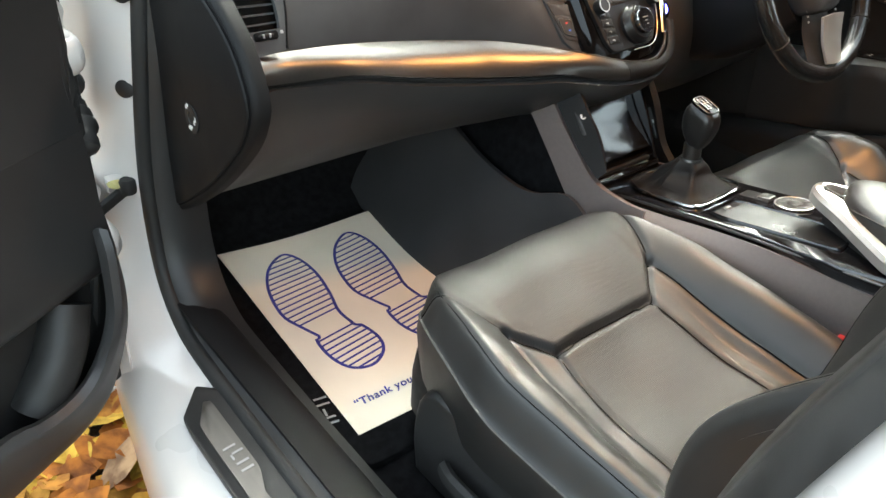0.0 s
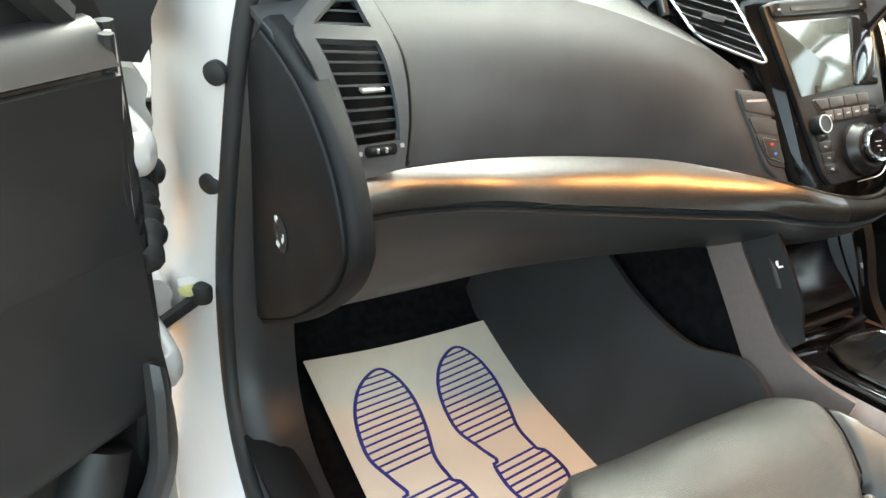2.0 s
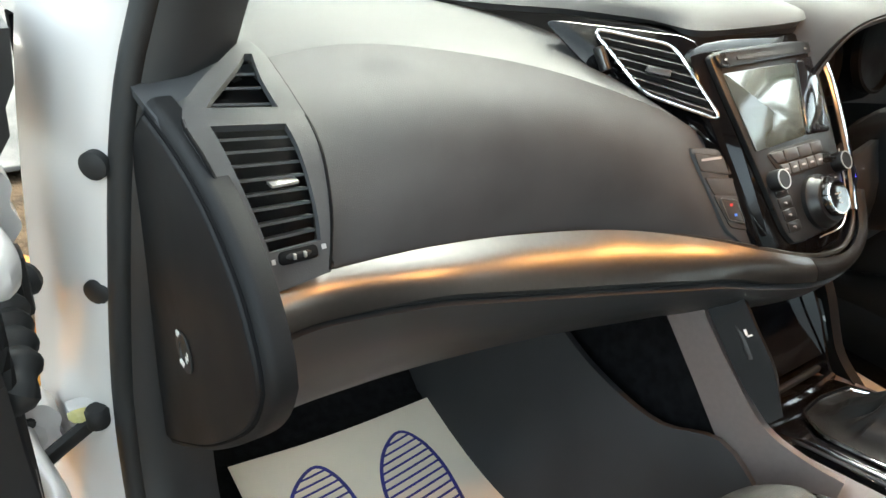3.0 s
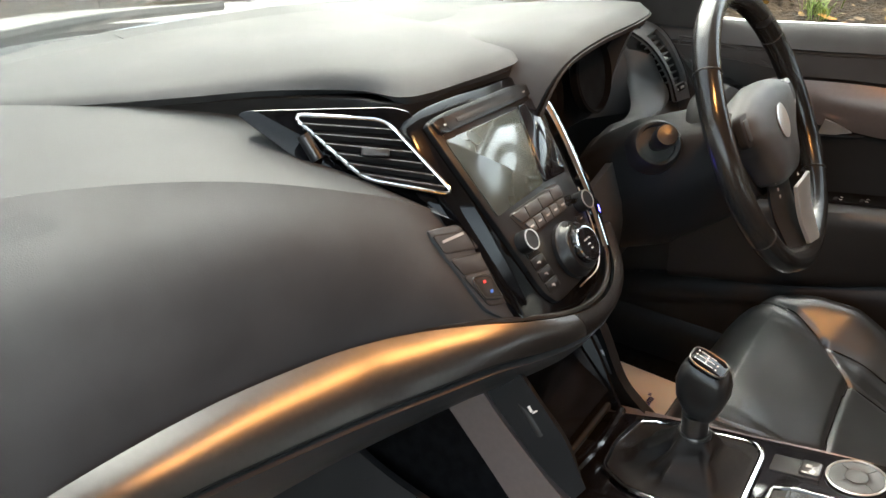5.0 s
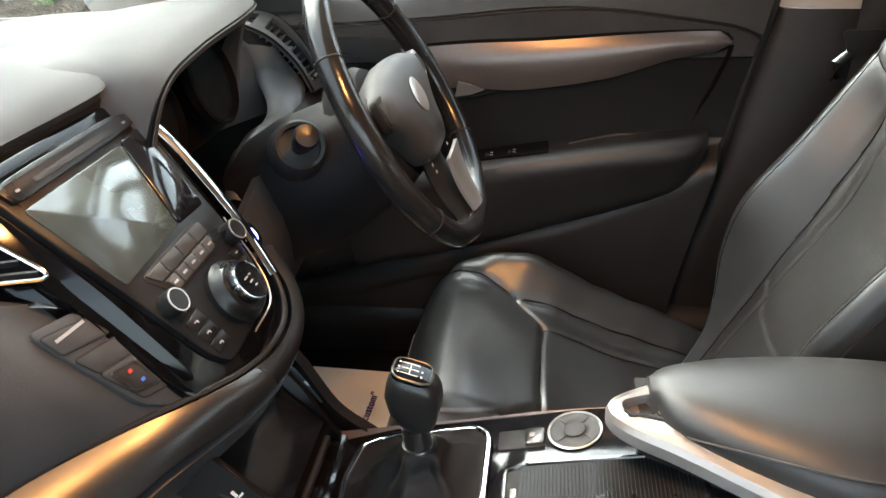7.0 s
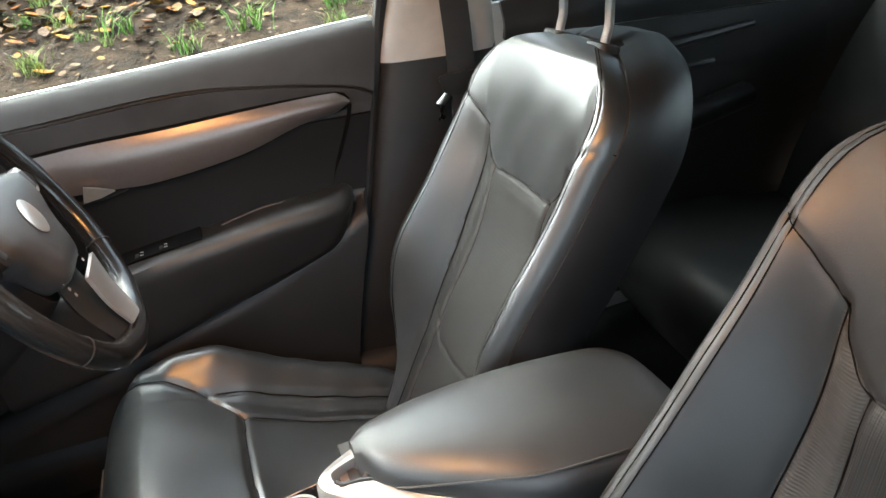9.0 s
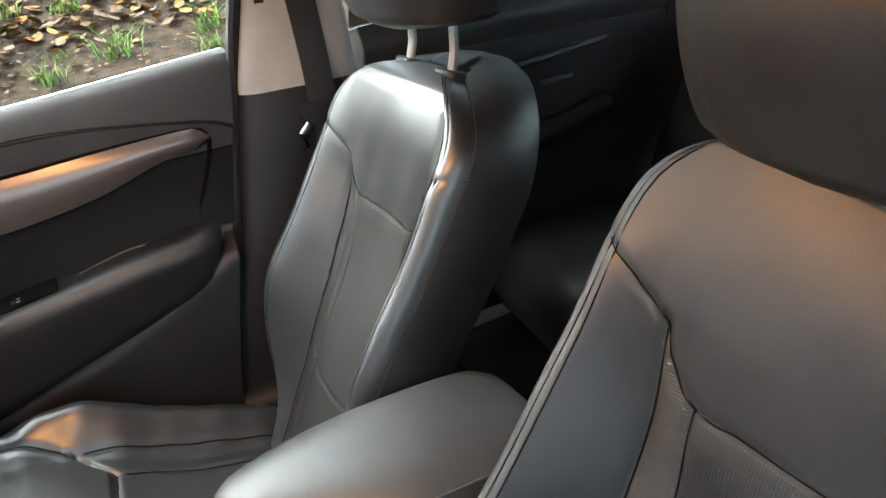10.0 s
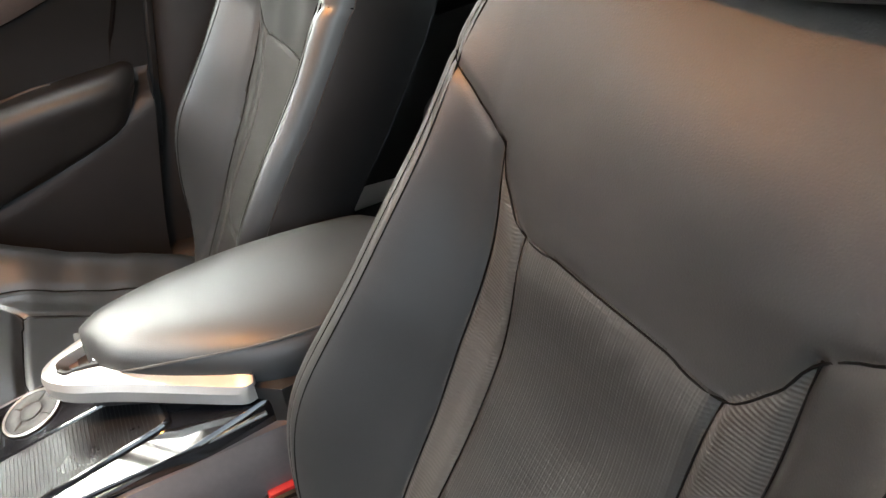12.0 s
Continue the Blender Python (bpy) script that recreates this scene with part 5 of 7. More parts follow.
        b = part("heater_switch", slab(round_rect(0.021 if s < 0 else 0.012, 0.060, 0.005), o + np.cross(ux, uy) * 0.004, ux, uy, 0.008, 0.002), TRIM, side, "black seat heater switch")
        part("switch_gap", tube(at_plane(o + np.cross(ux, uy) * 0.001, ux, uy, round_rect(0.023 if s < 0 else 0.014, 0.062, 0.006), 0.001), 0.001, 5, up=np.cross(ux, uy), closed=True), BLACK, b)
        bars(o + np.cross(ux, uy) * 0.004, ux, uy, [(-0.001, 0.003, 0.003, 0.007), (0.002, -0.002, 0.006, 0.002)], WHITEMARK, b, 0.001)
    # open bin under the stack
    part("bin", shell(sheet([[(-0.078, 0.105, 0.60), (0.01, 0.105, 0.60), (0.10, 0.105, 0.60)], [(-0.078, 0.20, 0.60), (0.01, 0.20, 0.60), (0.10, 0.20, 0.60)], [(-0.075, 0.235, 0.68), (0.01, 0.235, 0.68), (0.10, 0.235, 0.68)], [(-0.075, 0.225, 0.80), (0.01, 0.225, 0.80), (0.10, 0.225, 0.80)]], 8, 14), 0.006), PIANO, t, "glossy black storage bin")
    for x in (-0.079, 0.101):
        part("bin_wall", slab([(-0.24, 0.58), (-0.085, 0.58), (-0.098, 0.60), (-0.13, 0.66), (-0.165, 0.712), (-0.20, 0.76), (-0.24, 0.80)], (x, 0, 0), (0, -1, 0), (0, 0, 1), 0.006), PIANO, t)
    part("bin_cover", shell(sheet([[(-0.074, 0.108, 0.612), (0.012, 0.108, 0.612), (0.098, 0.108, 0.612)], [(-0.074, 0.172, 0.685), (0.012, 0.176, 0.685), (0.098, 0.172, 0.685)], [(-0.074, 0.216, 0.785), (0.012, 0.220, 0.785), (0.098, 0.216, 0.785)]], 14, 16), 0.004), PIANO, t, "glossy black sloping cover of the bin")
    part("bin_lip", tube(spline([on_top(-0.07, 0.085, 0.006), on_top(0.01, 0.078, 0.008), on_top(0.098, 0.085, 0.006)], 16), 0.006, 8), PIANO, t, "glossy black lip")
    part("bin_tray", box((-0.07, 0.10, 0.586), (0.095, 0.19, 0.596), 0.003), BLACK, t)
    top_plate("socket_cover", round_rect(0.06, 0.03, 0.006, cx=-0.01, cy=0.10), PIANO, t, 0.01, 0.003, 0.008, "glossy socket cover")
    # seat tunnel carpet in front
    part("tunnel_side", shell(sheet([[(-0.165, 0.56, 0.665), (-0.155, 0.40, 0.612), (-0.158, 0.28, 0.572), (-0.156, 0.17, 0.560), (-0.142, 0.09, 0.585), (-0.142, 0.02, 0.55)],
                                     [(-0.18, 0.60, 0.50), (-0.178, 0.42, 0.49), (-0.18, 0.28, 0.475), (-0.178, 0.15, 0.47), (-0.168, 0.06, 0.48), (-0.165, -0.02, 0.46)],
                                     [(-0.20, 0.64, 0.40), (-0.205, 0.42, 0.395), (-0.21, 0.28, 0.39), (-0.21, 0.15, 0.38), (-0.20, 0.05, 0.38), (-0.19, -0.04, 0.37)],
                                     [(-0.205, 0.66, 0.33), (-0.245, 0.42, 0.318), (-0.25, 0.28, 0.316), (-0.248, 0.15, 0.316), (-0.23, 0.05, 0.316), (-0.215, -0.04, 0.316)]], 30, 20), 0.012), DASH_LOW, t, "dark plastic tunnel side panel")
    part("tunnel_recess", shell(sheet([[(-0.120, 0.75, 0.74), (-0.115, 0.40, 0.71), (-0.115, 0.22, 0.69), (-0.112, 0.10, 0.64)], [(-0.15, 0.78, 0.62), (-0.130, 0.40, 0.57), (-0.128, 0.22, 0.54), (-0.122, 0.06, 0.57)],
                                       [(-0.16, 0.80, 0.52), (-0.135, 0.40, 0.50), (-0.13, 0.22, 0.49), (-0.128, 0.05, 0.50)]], 16, 12), 0.01), CARPET, t, "black carpet in the tunnel recess")
    return t


def gear_lever():
    t = thing("gear_lever", "black gear lever with leather gaiter and chrome frame", "gear lever")
    gate = smooth_loop([(-0.050, -0.096), (0.096, -0.096), (0.096, 0.03), (0.085, 0.056), (0.03, 0.066), (-0.02, 0.060), (-0.047, 0.02)], 70, 0.22)
    part("gaiter_frame", tube([on_top(x, y, 0.004) for x, y in gate], 0.0042, 8, up=(0, 0, 1), closed=True, flat=0.7), CHROME, t, "chrome frame")
    k0 = V(0.012, -0.028, 0.668)
    rings = []
    rng = random.Random(2)
    for j, h in enumerate(np.linspace(0, 1, 14)):
        ring = []
        for i, p in enumerate(gate):
            a = on_top(p[0], p[1], 0.002)
            ang = math.atan2(p[1] + 0.02, p[0] - 0.02)
            b = k0 + 0.019 * V(math.cos(ang), math.sin(ang), 0)
            s = h ** 0.72
            q = a * (1 - s) + b * s
            q[2] = a[2] + (b[2] - a[2]) * h ** 1.25 + 0.004 * math.sin(math.pi * h) * math.sin(5 * ang)
            w = math.sin(math.pi * min(1, h * 1.02)) * (0.0075 * math.sin(4 * ang + 3 * h) + 0.0045 * math.sin(9 * ang - 4 * h) + 0.003 * math.sin(11 * h + ang))
            c = V(k0[0], k0[1], 0)
            d = V(q[0], q[1], 0) - c
            q = q + d / max(np.linalg.norm(d), 1e-6) * w
            ring.append(q)
        rings.append(ring)
    part("gaiter", loft(rings, caps=False), grained("soft_gaiter_leather", (0.008, 0.0072, 0.0070), 0.55, cell=500, strength=0.3, crease=0.15, spec=0.25), t, "creased black leather gaiter")
    part("gate_floor", slab([(x, y / 0.9806) for x, y in gate], CO - V(0, 0, 0.002), CX, CY, 0.004), BLACK, t)
    ax = V(-0.02, 0.10, 1.0)
    ax /= np.linalg.norm(ax)
    part("collar", drum(k0 - V(0, 0, 0.006), ax, [(0.0180, 0), (0.0188, 0.002), (0.0188, 0.006), (0.0175, 0.008), (0.0150, 0.008), (0.0150, 0.032), (0, 0.032)], 28), SILVER, t, "chrome collar")
    c = k0 + ax * 0.024
    fw = V(0, -0.92, 0.38)
    rings = []
    for h, w, l, sh in ((0.0, 0.013, 0.014, 0.0), (0.010, 0.019, 0.022, 0.001), (0.024, 0.0235, 0.029, 0.002), (0.042, 0.0255, 0.033, 0.0), (0.056, 0.0245, 0.031, -0.003), (0.066, 0.0215, 0.026, -0.006), (0.070, 0.016, 0.020, -0.008)):
        w, l = w * 0.84, l * 0.92
        o = smooth_loop([(-w, -l), (w, -l), (w, l * 0.9), (-w, l * 0.9)], 40, 0.36)
        rings.append([c + ax * h + V(p[0], p[1] - 0.004 + sh, -p[1] * (-0.32) * (h / 0.07)) for p in o])
    kn = part("knob", loft(rings), grained("knob_leather", (0.012, 0.012, 0.012), 0.32, cell=600, strength=0.15), t, "black rounded knob")
    tp = c + ax * 0.0715 + V(0, -0.008, 0.0)
    uy = V(0, 0.95, 0.30)
    uy /= np.linalg.norm(uy)
    ux = V(1, 0, 0)
    tn = np.cross(ux, uy)
    o = smooth_loop([(-0.0165, -0.021), (0.0165, -0.021), (0.0165, 0.019), (-0.0165, 0.019)], 40, 0.34)
    part("cap", slab(o, tp + tn * 0.003, ux, uy, 0.006, 0.0015), STACK, kn, "glossy black shift pattern cap")
    part("cap_ring", tube(at_plane(tp, ux, uy, o, 0.002), 0.0013, 8, up=tn, closed=True), SILVER, kn, "chrome ring")
    bars(tp, ux, uy, [(-0.008, 0.002, 0.0008, 0.018), (0.0, 0.002, 0.0008, 0.018), (0.008, 0.002, 0.0008, 0.018), (0.0, 0.002, 0.017, 0.0008), (-0.008, 0.0135, 0.0018, 0.0018), (0.0, 0.0135, 0.0018, 0.0018), (0.008, 0.0135, 0.0018, 0.0018), (-0.008, -0.0105, 0.0018, 0.0018), (0.0, -0.0105, 0.0018, 0.0018)], WHITEMARK, kn, 0.0036)
    return t


def console_controls():
    t = thing("round_control_dial", "ring shaped silver edged control pad on the console", "control dial")
    c = on_top(0.077, -0.192, 0.001)
    n = np.cross(CX, CY)
    part("chrome_ring", drum(c, n, [(0.031, 0), (0.031, 0.0014), (0.0292, 0.002), (0.0282, 0.001), (0.0282, 0)], 40), BRIGHT, t, "chrome outer ring")
    part("pad", drum(c, n, [(0.0278, 0), (0.0275, 0.0014), (0.024, 0.0022), (0.014, 0.0018), (0.013, 0.001), (0.0, 0.001)], 40), TRIM, t, "grey ring pad")
    part("centre_button", drum(c, n, [(0.0115, 0), (0.0115, 0.002), (0.010, 0.0026), (0.0, 0.0022)], 28), TRIM, t)
    for k in range(4):
        a = radians(45 + 90 * k)
        part("ring_gap", tube([c + n * 0.0022 + CX * r * math.cos(a) + CY * r * math.sin(a) for r in (0.014, 0.025)], 0.0007, 5), BLACK, t)
    s = thing("parking_brake_switch", "small silver parking brake switch in a dark recess", "switch")
    top_plate("recess", round_rect(0.030, 0.052, 0.003, cx=0.071, cy=-0.133), BLACK, s, 0.004, 0.0006, 0.0016)
    top_plate("lever", round_rect(0.026, 0.022, 0.004, cx=0.071, cy=-0.148), SILVER, s, 0.010, 0.003, 0.006, "silver pull switch")
    bars(on_top(0.071, -0.146), CX, CY, [(0, 0, 0.006, 0.006)], GREYMARK, s, 0.0066)
    r = thing("storage_tray", "ribbed black roller shutter over the console tray", "storage tray")
    o = smooth_loop([(0.022, -0.118), (0.030, -0.14), (0.026, -0.285), (0.0, -0.315), (-0.046, -0.318), (-0.052, -0.15), (-0.046, -0.118)], 56, 0.12)
    part("tray_rim", tube([on_top(x, y, 0.002) for x, y in o], 0.0026, 6, closed=True), PIANO, r, "glossy rim")
    part("tray_bed", slab([(x, y / 0.9806) for x, y in o], CO + n * 0.0014, CX, CY, 0.004), BLACK, r)
    for k in range(46):
        y = -0.137 - k * 0.00385
        x1 = 0.0265 if y > -0.285 else 0.0265 - (-0.285 - y) * 0.85
        part("slat", shell(np.array([[on_top(-0.048, y, 0.0022), on_top(x1, y, 0.0022)], [on_top(-0.048, y + 0.0027, 0.0030), on_top(x1, y + 0.0027, 0.0030)]]), 0.001), BUTTON, r, smooth=False)
    top_plate("pull_tab", round_rect(0.012, 0.006, 0.001, cx=-0.012, cy=-0.128), BRIGHT, r, 0.005, 0.001, 0.005, "small bright pull tab")


def armrest():
    t = thing("armrest", "padded black leather centre armrest with silver handle", "armrest")
    prof = [(-0.266, 0.040, 0.090, 0.713), (-0.285, 0.008, 0.103, 0.722), (-0.34, -0.034, 0.112, 0.731), (-0.42, -0.078, 0.114, 0.738), (-0.50, -0.086, 0.112, 0.738), (-0.575, -0.084, 0.108, 0.732), (-0.605, -0.075, 0.10, 0.720)]
    rings = []
    for y, xl, xr, z in prof:
        cx, w = (xl + xr) / 2, (xr - xl) / 2
        pts = [(cx - w, z - 0.055), (cx - w * 1.03, z - 0.03), (cx - w * 0.93, z - 0.008), (cx - w * 0.55, z + 0.004), (cx, z + 0.007), (cx + w * 0.55, z + 0.004), (cx + w * 0.93, z - 0.008), (cx + w * 1.03, z - 0.03), (cx + w, z - 0.055)]
        q = spline([(a, y, b) for a, b in pts], 33)
        rings.append(list(q))
    G = np.array(rings)
    G = np.stack([spline(G[:, i], 30) for i in range(33)], 1)
    part("lid_pad", loft([list(r) for r in G]), PADDED, t, "padded leather lid")
    left = G[:, 6]
    part("stitch_line", tube(left[4:] + V(-0.001, 0, 0.001), 0.0012, 5), STITCH, t)
    # silver U handle: a flat chamfered band along the passenger side and round the front
    outer = [(0.090, -0.285), (0.086, -0.268), (0.066, -0.235), (0.049, -0.221), (0.028, -0.226), (0.008, -0.246), (-0.015, -0.285), (-0.050, -0.336), (-0.072, -0.368), (-0.084, -0.388), (-0.082, -0.399)]
    inside = [(0.068, -0.292), (0.064, -0.268), (0.054, -0.243), (0.046, -0.237), (0.030, -0.242), (0.026, -0.262), (0.012, -0.298), (-0.014, -0.334), (-0.040, -0.368), (-0.060, -0.392), (-0.074, -0.402)]
    a, b = spline(outer, 70), spline(inside, 70)
    lift = lambda q, z: np.column_stack([q, np.full(len(q), z)])
    rows = [lift(a * 1.0, 0.684), lift(a, 0.697), lift(a * 0.85 + b * 0.15, 0.7035), lift(a * 0.3 + b * 0.7, 0.7075), lift(b, 0.7065), lift(b, 0.690)]
    part("handle", shell(np.array(rows), 0.003), BRIGHT, t, "satin silver U shaped handle", angle=25)
    part("handle_gap", tube(lift(b + (b - a) * 0.12, 0.706)[18:], 0.0035, 6), BLACK, t, "dark gap beside the pad")
    part("hollow", slab([(0.066, -0.285), (0.056, -0.246), (0.028, -0.248), (0.018, -0.290)], (0, 0, 0.694), (1, 0, 0), (0, 1, 0), 0.01), BROWNSILVER, t, "hollow behind the handle")
    part("latch", loft([[(x, y, z) for x, y, z in ((0.062, -0.262 + dy, 0.694), (0.030, -0.266 + dy, 0.694), (0.028, -0.272 + dy, 0.710), (0.060, -0.268 + dy, 0.710))] for dy in (0.0, -0.014)]), CHROME, t, "chrome latch", smooth=False)
    part("box_front", loft([[(x, y, z) for x, y, z in ((-0.095, -0.42, zz), (-0.03, -0.335, zz), (0.03, -0.255, zz), (0.105, -0.255, zz), (0.11, -0.60, zz), (-0.09, -0.60, zz))] for zz in (0.60, 0.695)]), BLACK, t, smooth=False)
    return t


console()
gear_lever()
console_controls()
armrest()


# ---------------------------------------------------------------- seats
LEAN_BACK = radians(27)


def seg_dist(U, S, line):
    """Distance of grid points from a polyline, and whether they lie on its far side."""
    D = np.full(U.shape, 9.0)
    for (a, b), (c, d) in zip(line[:-1], line[1:]):
        ex, ey = c - a, d - b
        L = max(ex * ex + ey * ey, 1e-12)
        t = np.clip(((U - a) * ex + (S - b) * ey) / L, 0, 1)
        D = np.minimum(D, np.hypot(U - a - t * ex, S - b - t * ey))
    return D


def split_sheet(G, region, names, parent):
    """Cuts a fine grid into one mesh for each upholstery panel."""
    nv, nu = G.shape[:2]
    for key, (name, material, label) in names.items():
        faces, used = [], {}
        verts = []
        for j in range(nv - 1):
            for i in range(nu - 1):
                if region[j, i] != key:
                    continue
                f = []
                for q in ((j, i), (j, i + 1), (j + 1, i + 1), (j + 1, i)):
                    if q not in used:
                        used[q] = len(verts)
                        verts.append(G[q])
                    f.append(used[q])
                faces.append(f)
        me = bpy.data.meshes.new(name)
        me.from_pydata([tuple(v) for v in verts], [], faces)
        me.shade_smooth()
        me.materials.append(material)
        ob = new(name, me)
        ob.parent = parent
        if label:
            ob["label"] = label


def seams(t, G, U, ss, lines, r):
    """Dark sewn lines in the grooves, on both sides of a grid given by u and s."""
    nv, nu = G.shape[:2]
    for line in lines:
        q = spline(line, 40)
        for side in (-1, 1):
            P = []
            for u, s0 in q:
                j = int(round(np.interp(s0, ss, np.arange(nv))))
                x = np.interp(side * u, U[j], np.arange(nu))
                i = min(int(x), nu - 2)
                P.append(G[j, i] * (1 - (x - i)) + G[j, i + 1] * (x - i))
            P = np.array(P)
            P[1:-1] = (P[:-2] + P[1:-1] * 2 + P[2:]) / 4
            part("seam", tube(P, r, 5, up=(0.3, 0.9, 0.5)), SEAM, t)


SEAM = surface("black_seam_thread", (0.005, 0.005, 0.005), 0.9, bump=0, spec=0.04)


def seat(label, back, lift, top, fold, tall, front_skin, sink=0.0, hug=0.0, worn=False):
    """A front seat. back: how far its backrest stands forward and up; lift: how far its cushion is raised; top and fold: where the backrest ends and
    where it begins to roll over; tall: extra height of the outboard cushion bolster; sink: how steeply the cushion falls to the rear; hug: how far the lower side bolsters stand forward."""
    t = thing("car_seat", label, "car seat", group="front seats")
    hide = WORN if worn else LEATHER
    # ---- backrest, in u across and s up the lean
    sd, nd = V(0, -math.sin(LEAN_BACK), math.cos(LEAN_BACK)), V(0, math.cos(LEAN_BACK), math.sin(LEAN_BACK))
    ref = V(0, -0.607 + back[0], 0.85 + back[1])
    ss = np.linspace(-0.47, top, 270)
    kw = [(-0.47, 0.150), (-0.40, 0.165), (-0.34, 0.196), (-0.27, 0.236), (-0.2, 0.254), (-0.1, 0.255), (0, 0.247), (0.08, 0.232), (0.12, 0.222), (0.15, 0.212), (top, 0.20)]
    if worn:
        kw = [(-0.47, 0.145), (-0.40, 0.158), (-0.34, 0.184), (-0.27, 0.220), (-0.2, 0.239), (-0.1, 0.247), (0, 0.240), (0.08, 0.218), (0.12, 0.202), (0.15, 0.19), (top, 0.19)]
    arch, power, drop = (0.115, 2.0, 0.033) if worn else (0.095, 2.2, 0.0)
    W = np.interp(ss, [k[0] for k in kw], [k[1] for k in kw])
    x = np.clip((ss - (top - arch)) / arch, 0, 1)
    W = np.minimum(W, np.maximum(0.016, (0.205 if worn else 0.214) * (1 - x ** power) ** (1 / power)))
    W = np.convolve(np.pad(W, 10, mode="edge"), np.hanning(21) / np.hanning(21).sum(), "valid")
    q = np.linspace(-1, 1, 200)
    U, S = q[None, :] * W[:, None], np.repeat(ss[:, None], 200, 1)
    A = np.abs(U)
    p = np.interp(ss, [-0.40, -0.33, -0.27, -0.2, -0.1, 0.0, 0.08, 0.15, 0.2, 0.25], [0.012, 0.026, 0.050, 0.062, 0.055, 0.042, 0.024, 0.008, 0.0, 0.0])
    p = p + hug * np.interp(ss, [-0.38, -0.28, -0.18, -0.02, 0.09], [0.1, 0.6, 1.0, 0.55, 0.0])
    p = np.convolve(np.pad(p, 30, mode="edge"), np.hanning(61) / np.hanning(61).sum(), "valid")[:, None]
    inner = 0.105 + 0.03 * ease(-0.1, 0.1, S)
    r = A / W[:, None]
    rise = ease(inner, W[:, None] * 0.93, A)
    N = p * rise - 0.030 * (1 - np.sqrt(np.clip(1 - (np.clip(r - 0.84, 0, 1) / 0.16) ** 2, 0, 1)))
    N += 0.012 * np.exp(-((S - 0.11) / 0.09) ** 2) * (1 - 0.5 * rise) - 0.008 * np.exp(-((S + 0.10) / 0.10) ** 2) * (1 - rise)
    N += 0.036 * ease(-0.08, 0.22, S) - 0.06 * (1 - np.sqrt(np.clip(1 - (np.clip(S - fold, 0, 1) / (top - fold)) ** 2, 0, 1)))
    up = [(0.205, 0.126 - drop), (0.165, 0.104 - drop), (0.128, 0.080 - drop), (0.117, 0.056 - drop), (0.090, 0.029 - drop), (0.05, 0.031 - drop), (0.0, 0.032 - drop)]
    outer = [(0.128, 0.080 - drop), (0.128, 0.0), (0.125, -0.10), (0.120, -0.20), (0.115, -0.47)]
    strip = [(0.090, 0.029 - drop), (0.087, -0.05), (0.086, -0.20), (0.085, -0.47)]
    low = [(0.109, -0.26), (0.06, -0.295), (0.0, -0.30)]
    pipe_d = np.abs(r - 0.915)
    for line, dep, wd in ((up, 0.0018, 0.005), (outer, 0.005, 0.005), (strip, 0.004, 0.004), (low, 0.003, 0.004)):
        D = seg_dist(A, S, line)
        N -= dep * np.exp(-(D / wd) ** 2)
    seam_s = np.interp(A, [x for x, _ in up[::-1]], [y for _, y in up[::-1]])
    N += 0.004 * ease(0.004, -0.030, S - seam_s) * ease(-0.11, -0.03, S - seam_s) * ease(0.125, 0.085, A)
    N -= (0.0007 if worn else 0.0014) * np.exp(-((r - 0.90) / 0.012) ** 2) - (0.0003 if worn else 0.0012) * np.exp(-((r - 0.935) / 0.015) ** 2)
    N += 0.0006 * (np.sin(31 * U + 17 * S) + np.sin(43 * S - 23 * U + 1.0)) + (0.0010 if worn else 0.0003) * np.sin(75 * U + 40 * S) * np.exp(-((S - 0.06) / 0.07) ** 2)
    G = ref + U[..., None] * V(1, 0, 0) + S[..., None] * sd + N[..., None] * nd
    seams(t, G, U, ss, (up, outer, strip), 0.0009)
    arc = [(w * 0.9, s0) for w, s0 in zip(W[::6], ss[::6]) if -0.36 < s0 < top - 0.006]
    seams(t, G, U, ss, (arc, [(a * 0.955, b) for a, b in arc]), 0.0008)
    upper = S > seam_s
    reg = np.where(upper, 1, 0)
    xo = np.interp(ss, [y for _, y in outer[::-1]], [x for x, _ in outer[::-1]])[:, None]
    xi = np.interp(ss, [y for _, y in strip[::-1]], [x for x, _ in strip[::-1]])[:, None]
    reg = np.where(~upper & (A > xo), np.where(U < 0, 2, 3), reg)
    reg = np.where(~upper & (A <= xo) & (A > xi), np.where(U < 0, 4, 5), reg)
    reg = np.where(upper & (A > 0.196) & (S < 0.16), np.where(U < 0, 2, 3), reg)
    split_sheet(G, reg, {0: ("backrest_centre", PERF, "ribbed perforated leather panel"), 1: ("backrest_upper", hide, "smooth leather shoulder panel"),
                         2: ("backrest_bolster", hide, ""), 3: ("backrest_bolster", hide, ""),
                         4: ("backrest_strip", PERF if worn else CORD, "ribbed leather strip"), 5: ("backrest_strip", PERF if worn else CORD, "ribbed leather strip")}, t)
    # sides, top and back of the backrest
    rim = np.vstack([G[:, 0], G[-1, 1:-1], G[::-1, -1]])[::3]
    c = ref + nd * -0.06
    rows = [rim]
    loop = rim.copy()
    for _ in range(12):
        loop[1:-1] = 0.5 * loop[1:-1] + 0.25 * (loop[:-2] + loop[2:])
    for h, k in ((0.010, 1.010), (0.030, 1.016), (0.070, 1.0), (0.098, 0.955)):
        b = loop - nd * h
        up_s = ((b - ref) @ sd)[:, None] * sd
        b = b + up_s * (k - 1) * (up_s[:, 2:] > 0)
        if worn:
            b = b + sd * (0.034 * min(1.0, h / 0.05) * ease(0.10, 0.20, (loop - ref) @ sd))[:, None]
        b[:, 0] *= k
        rows.append(b)
    part("backrest_side", shell(np.array(rows), 0.004), LEATHER, t, "plain black leather side")
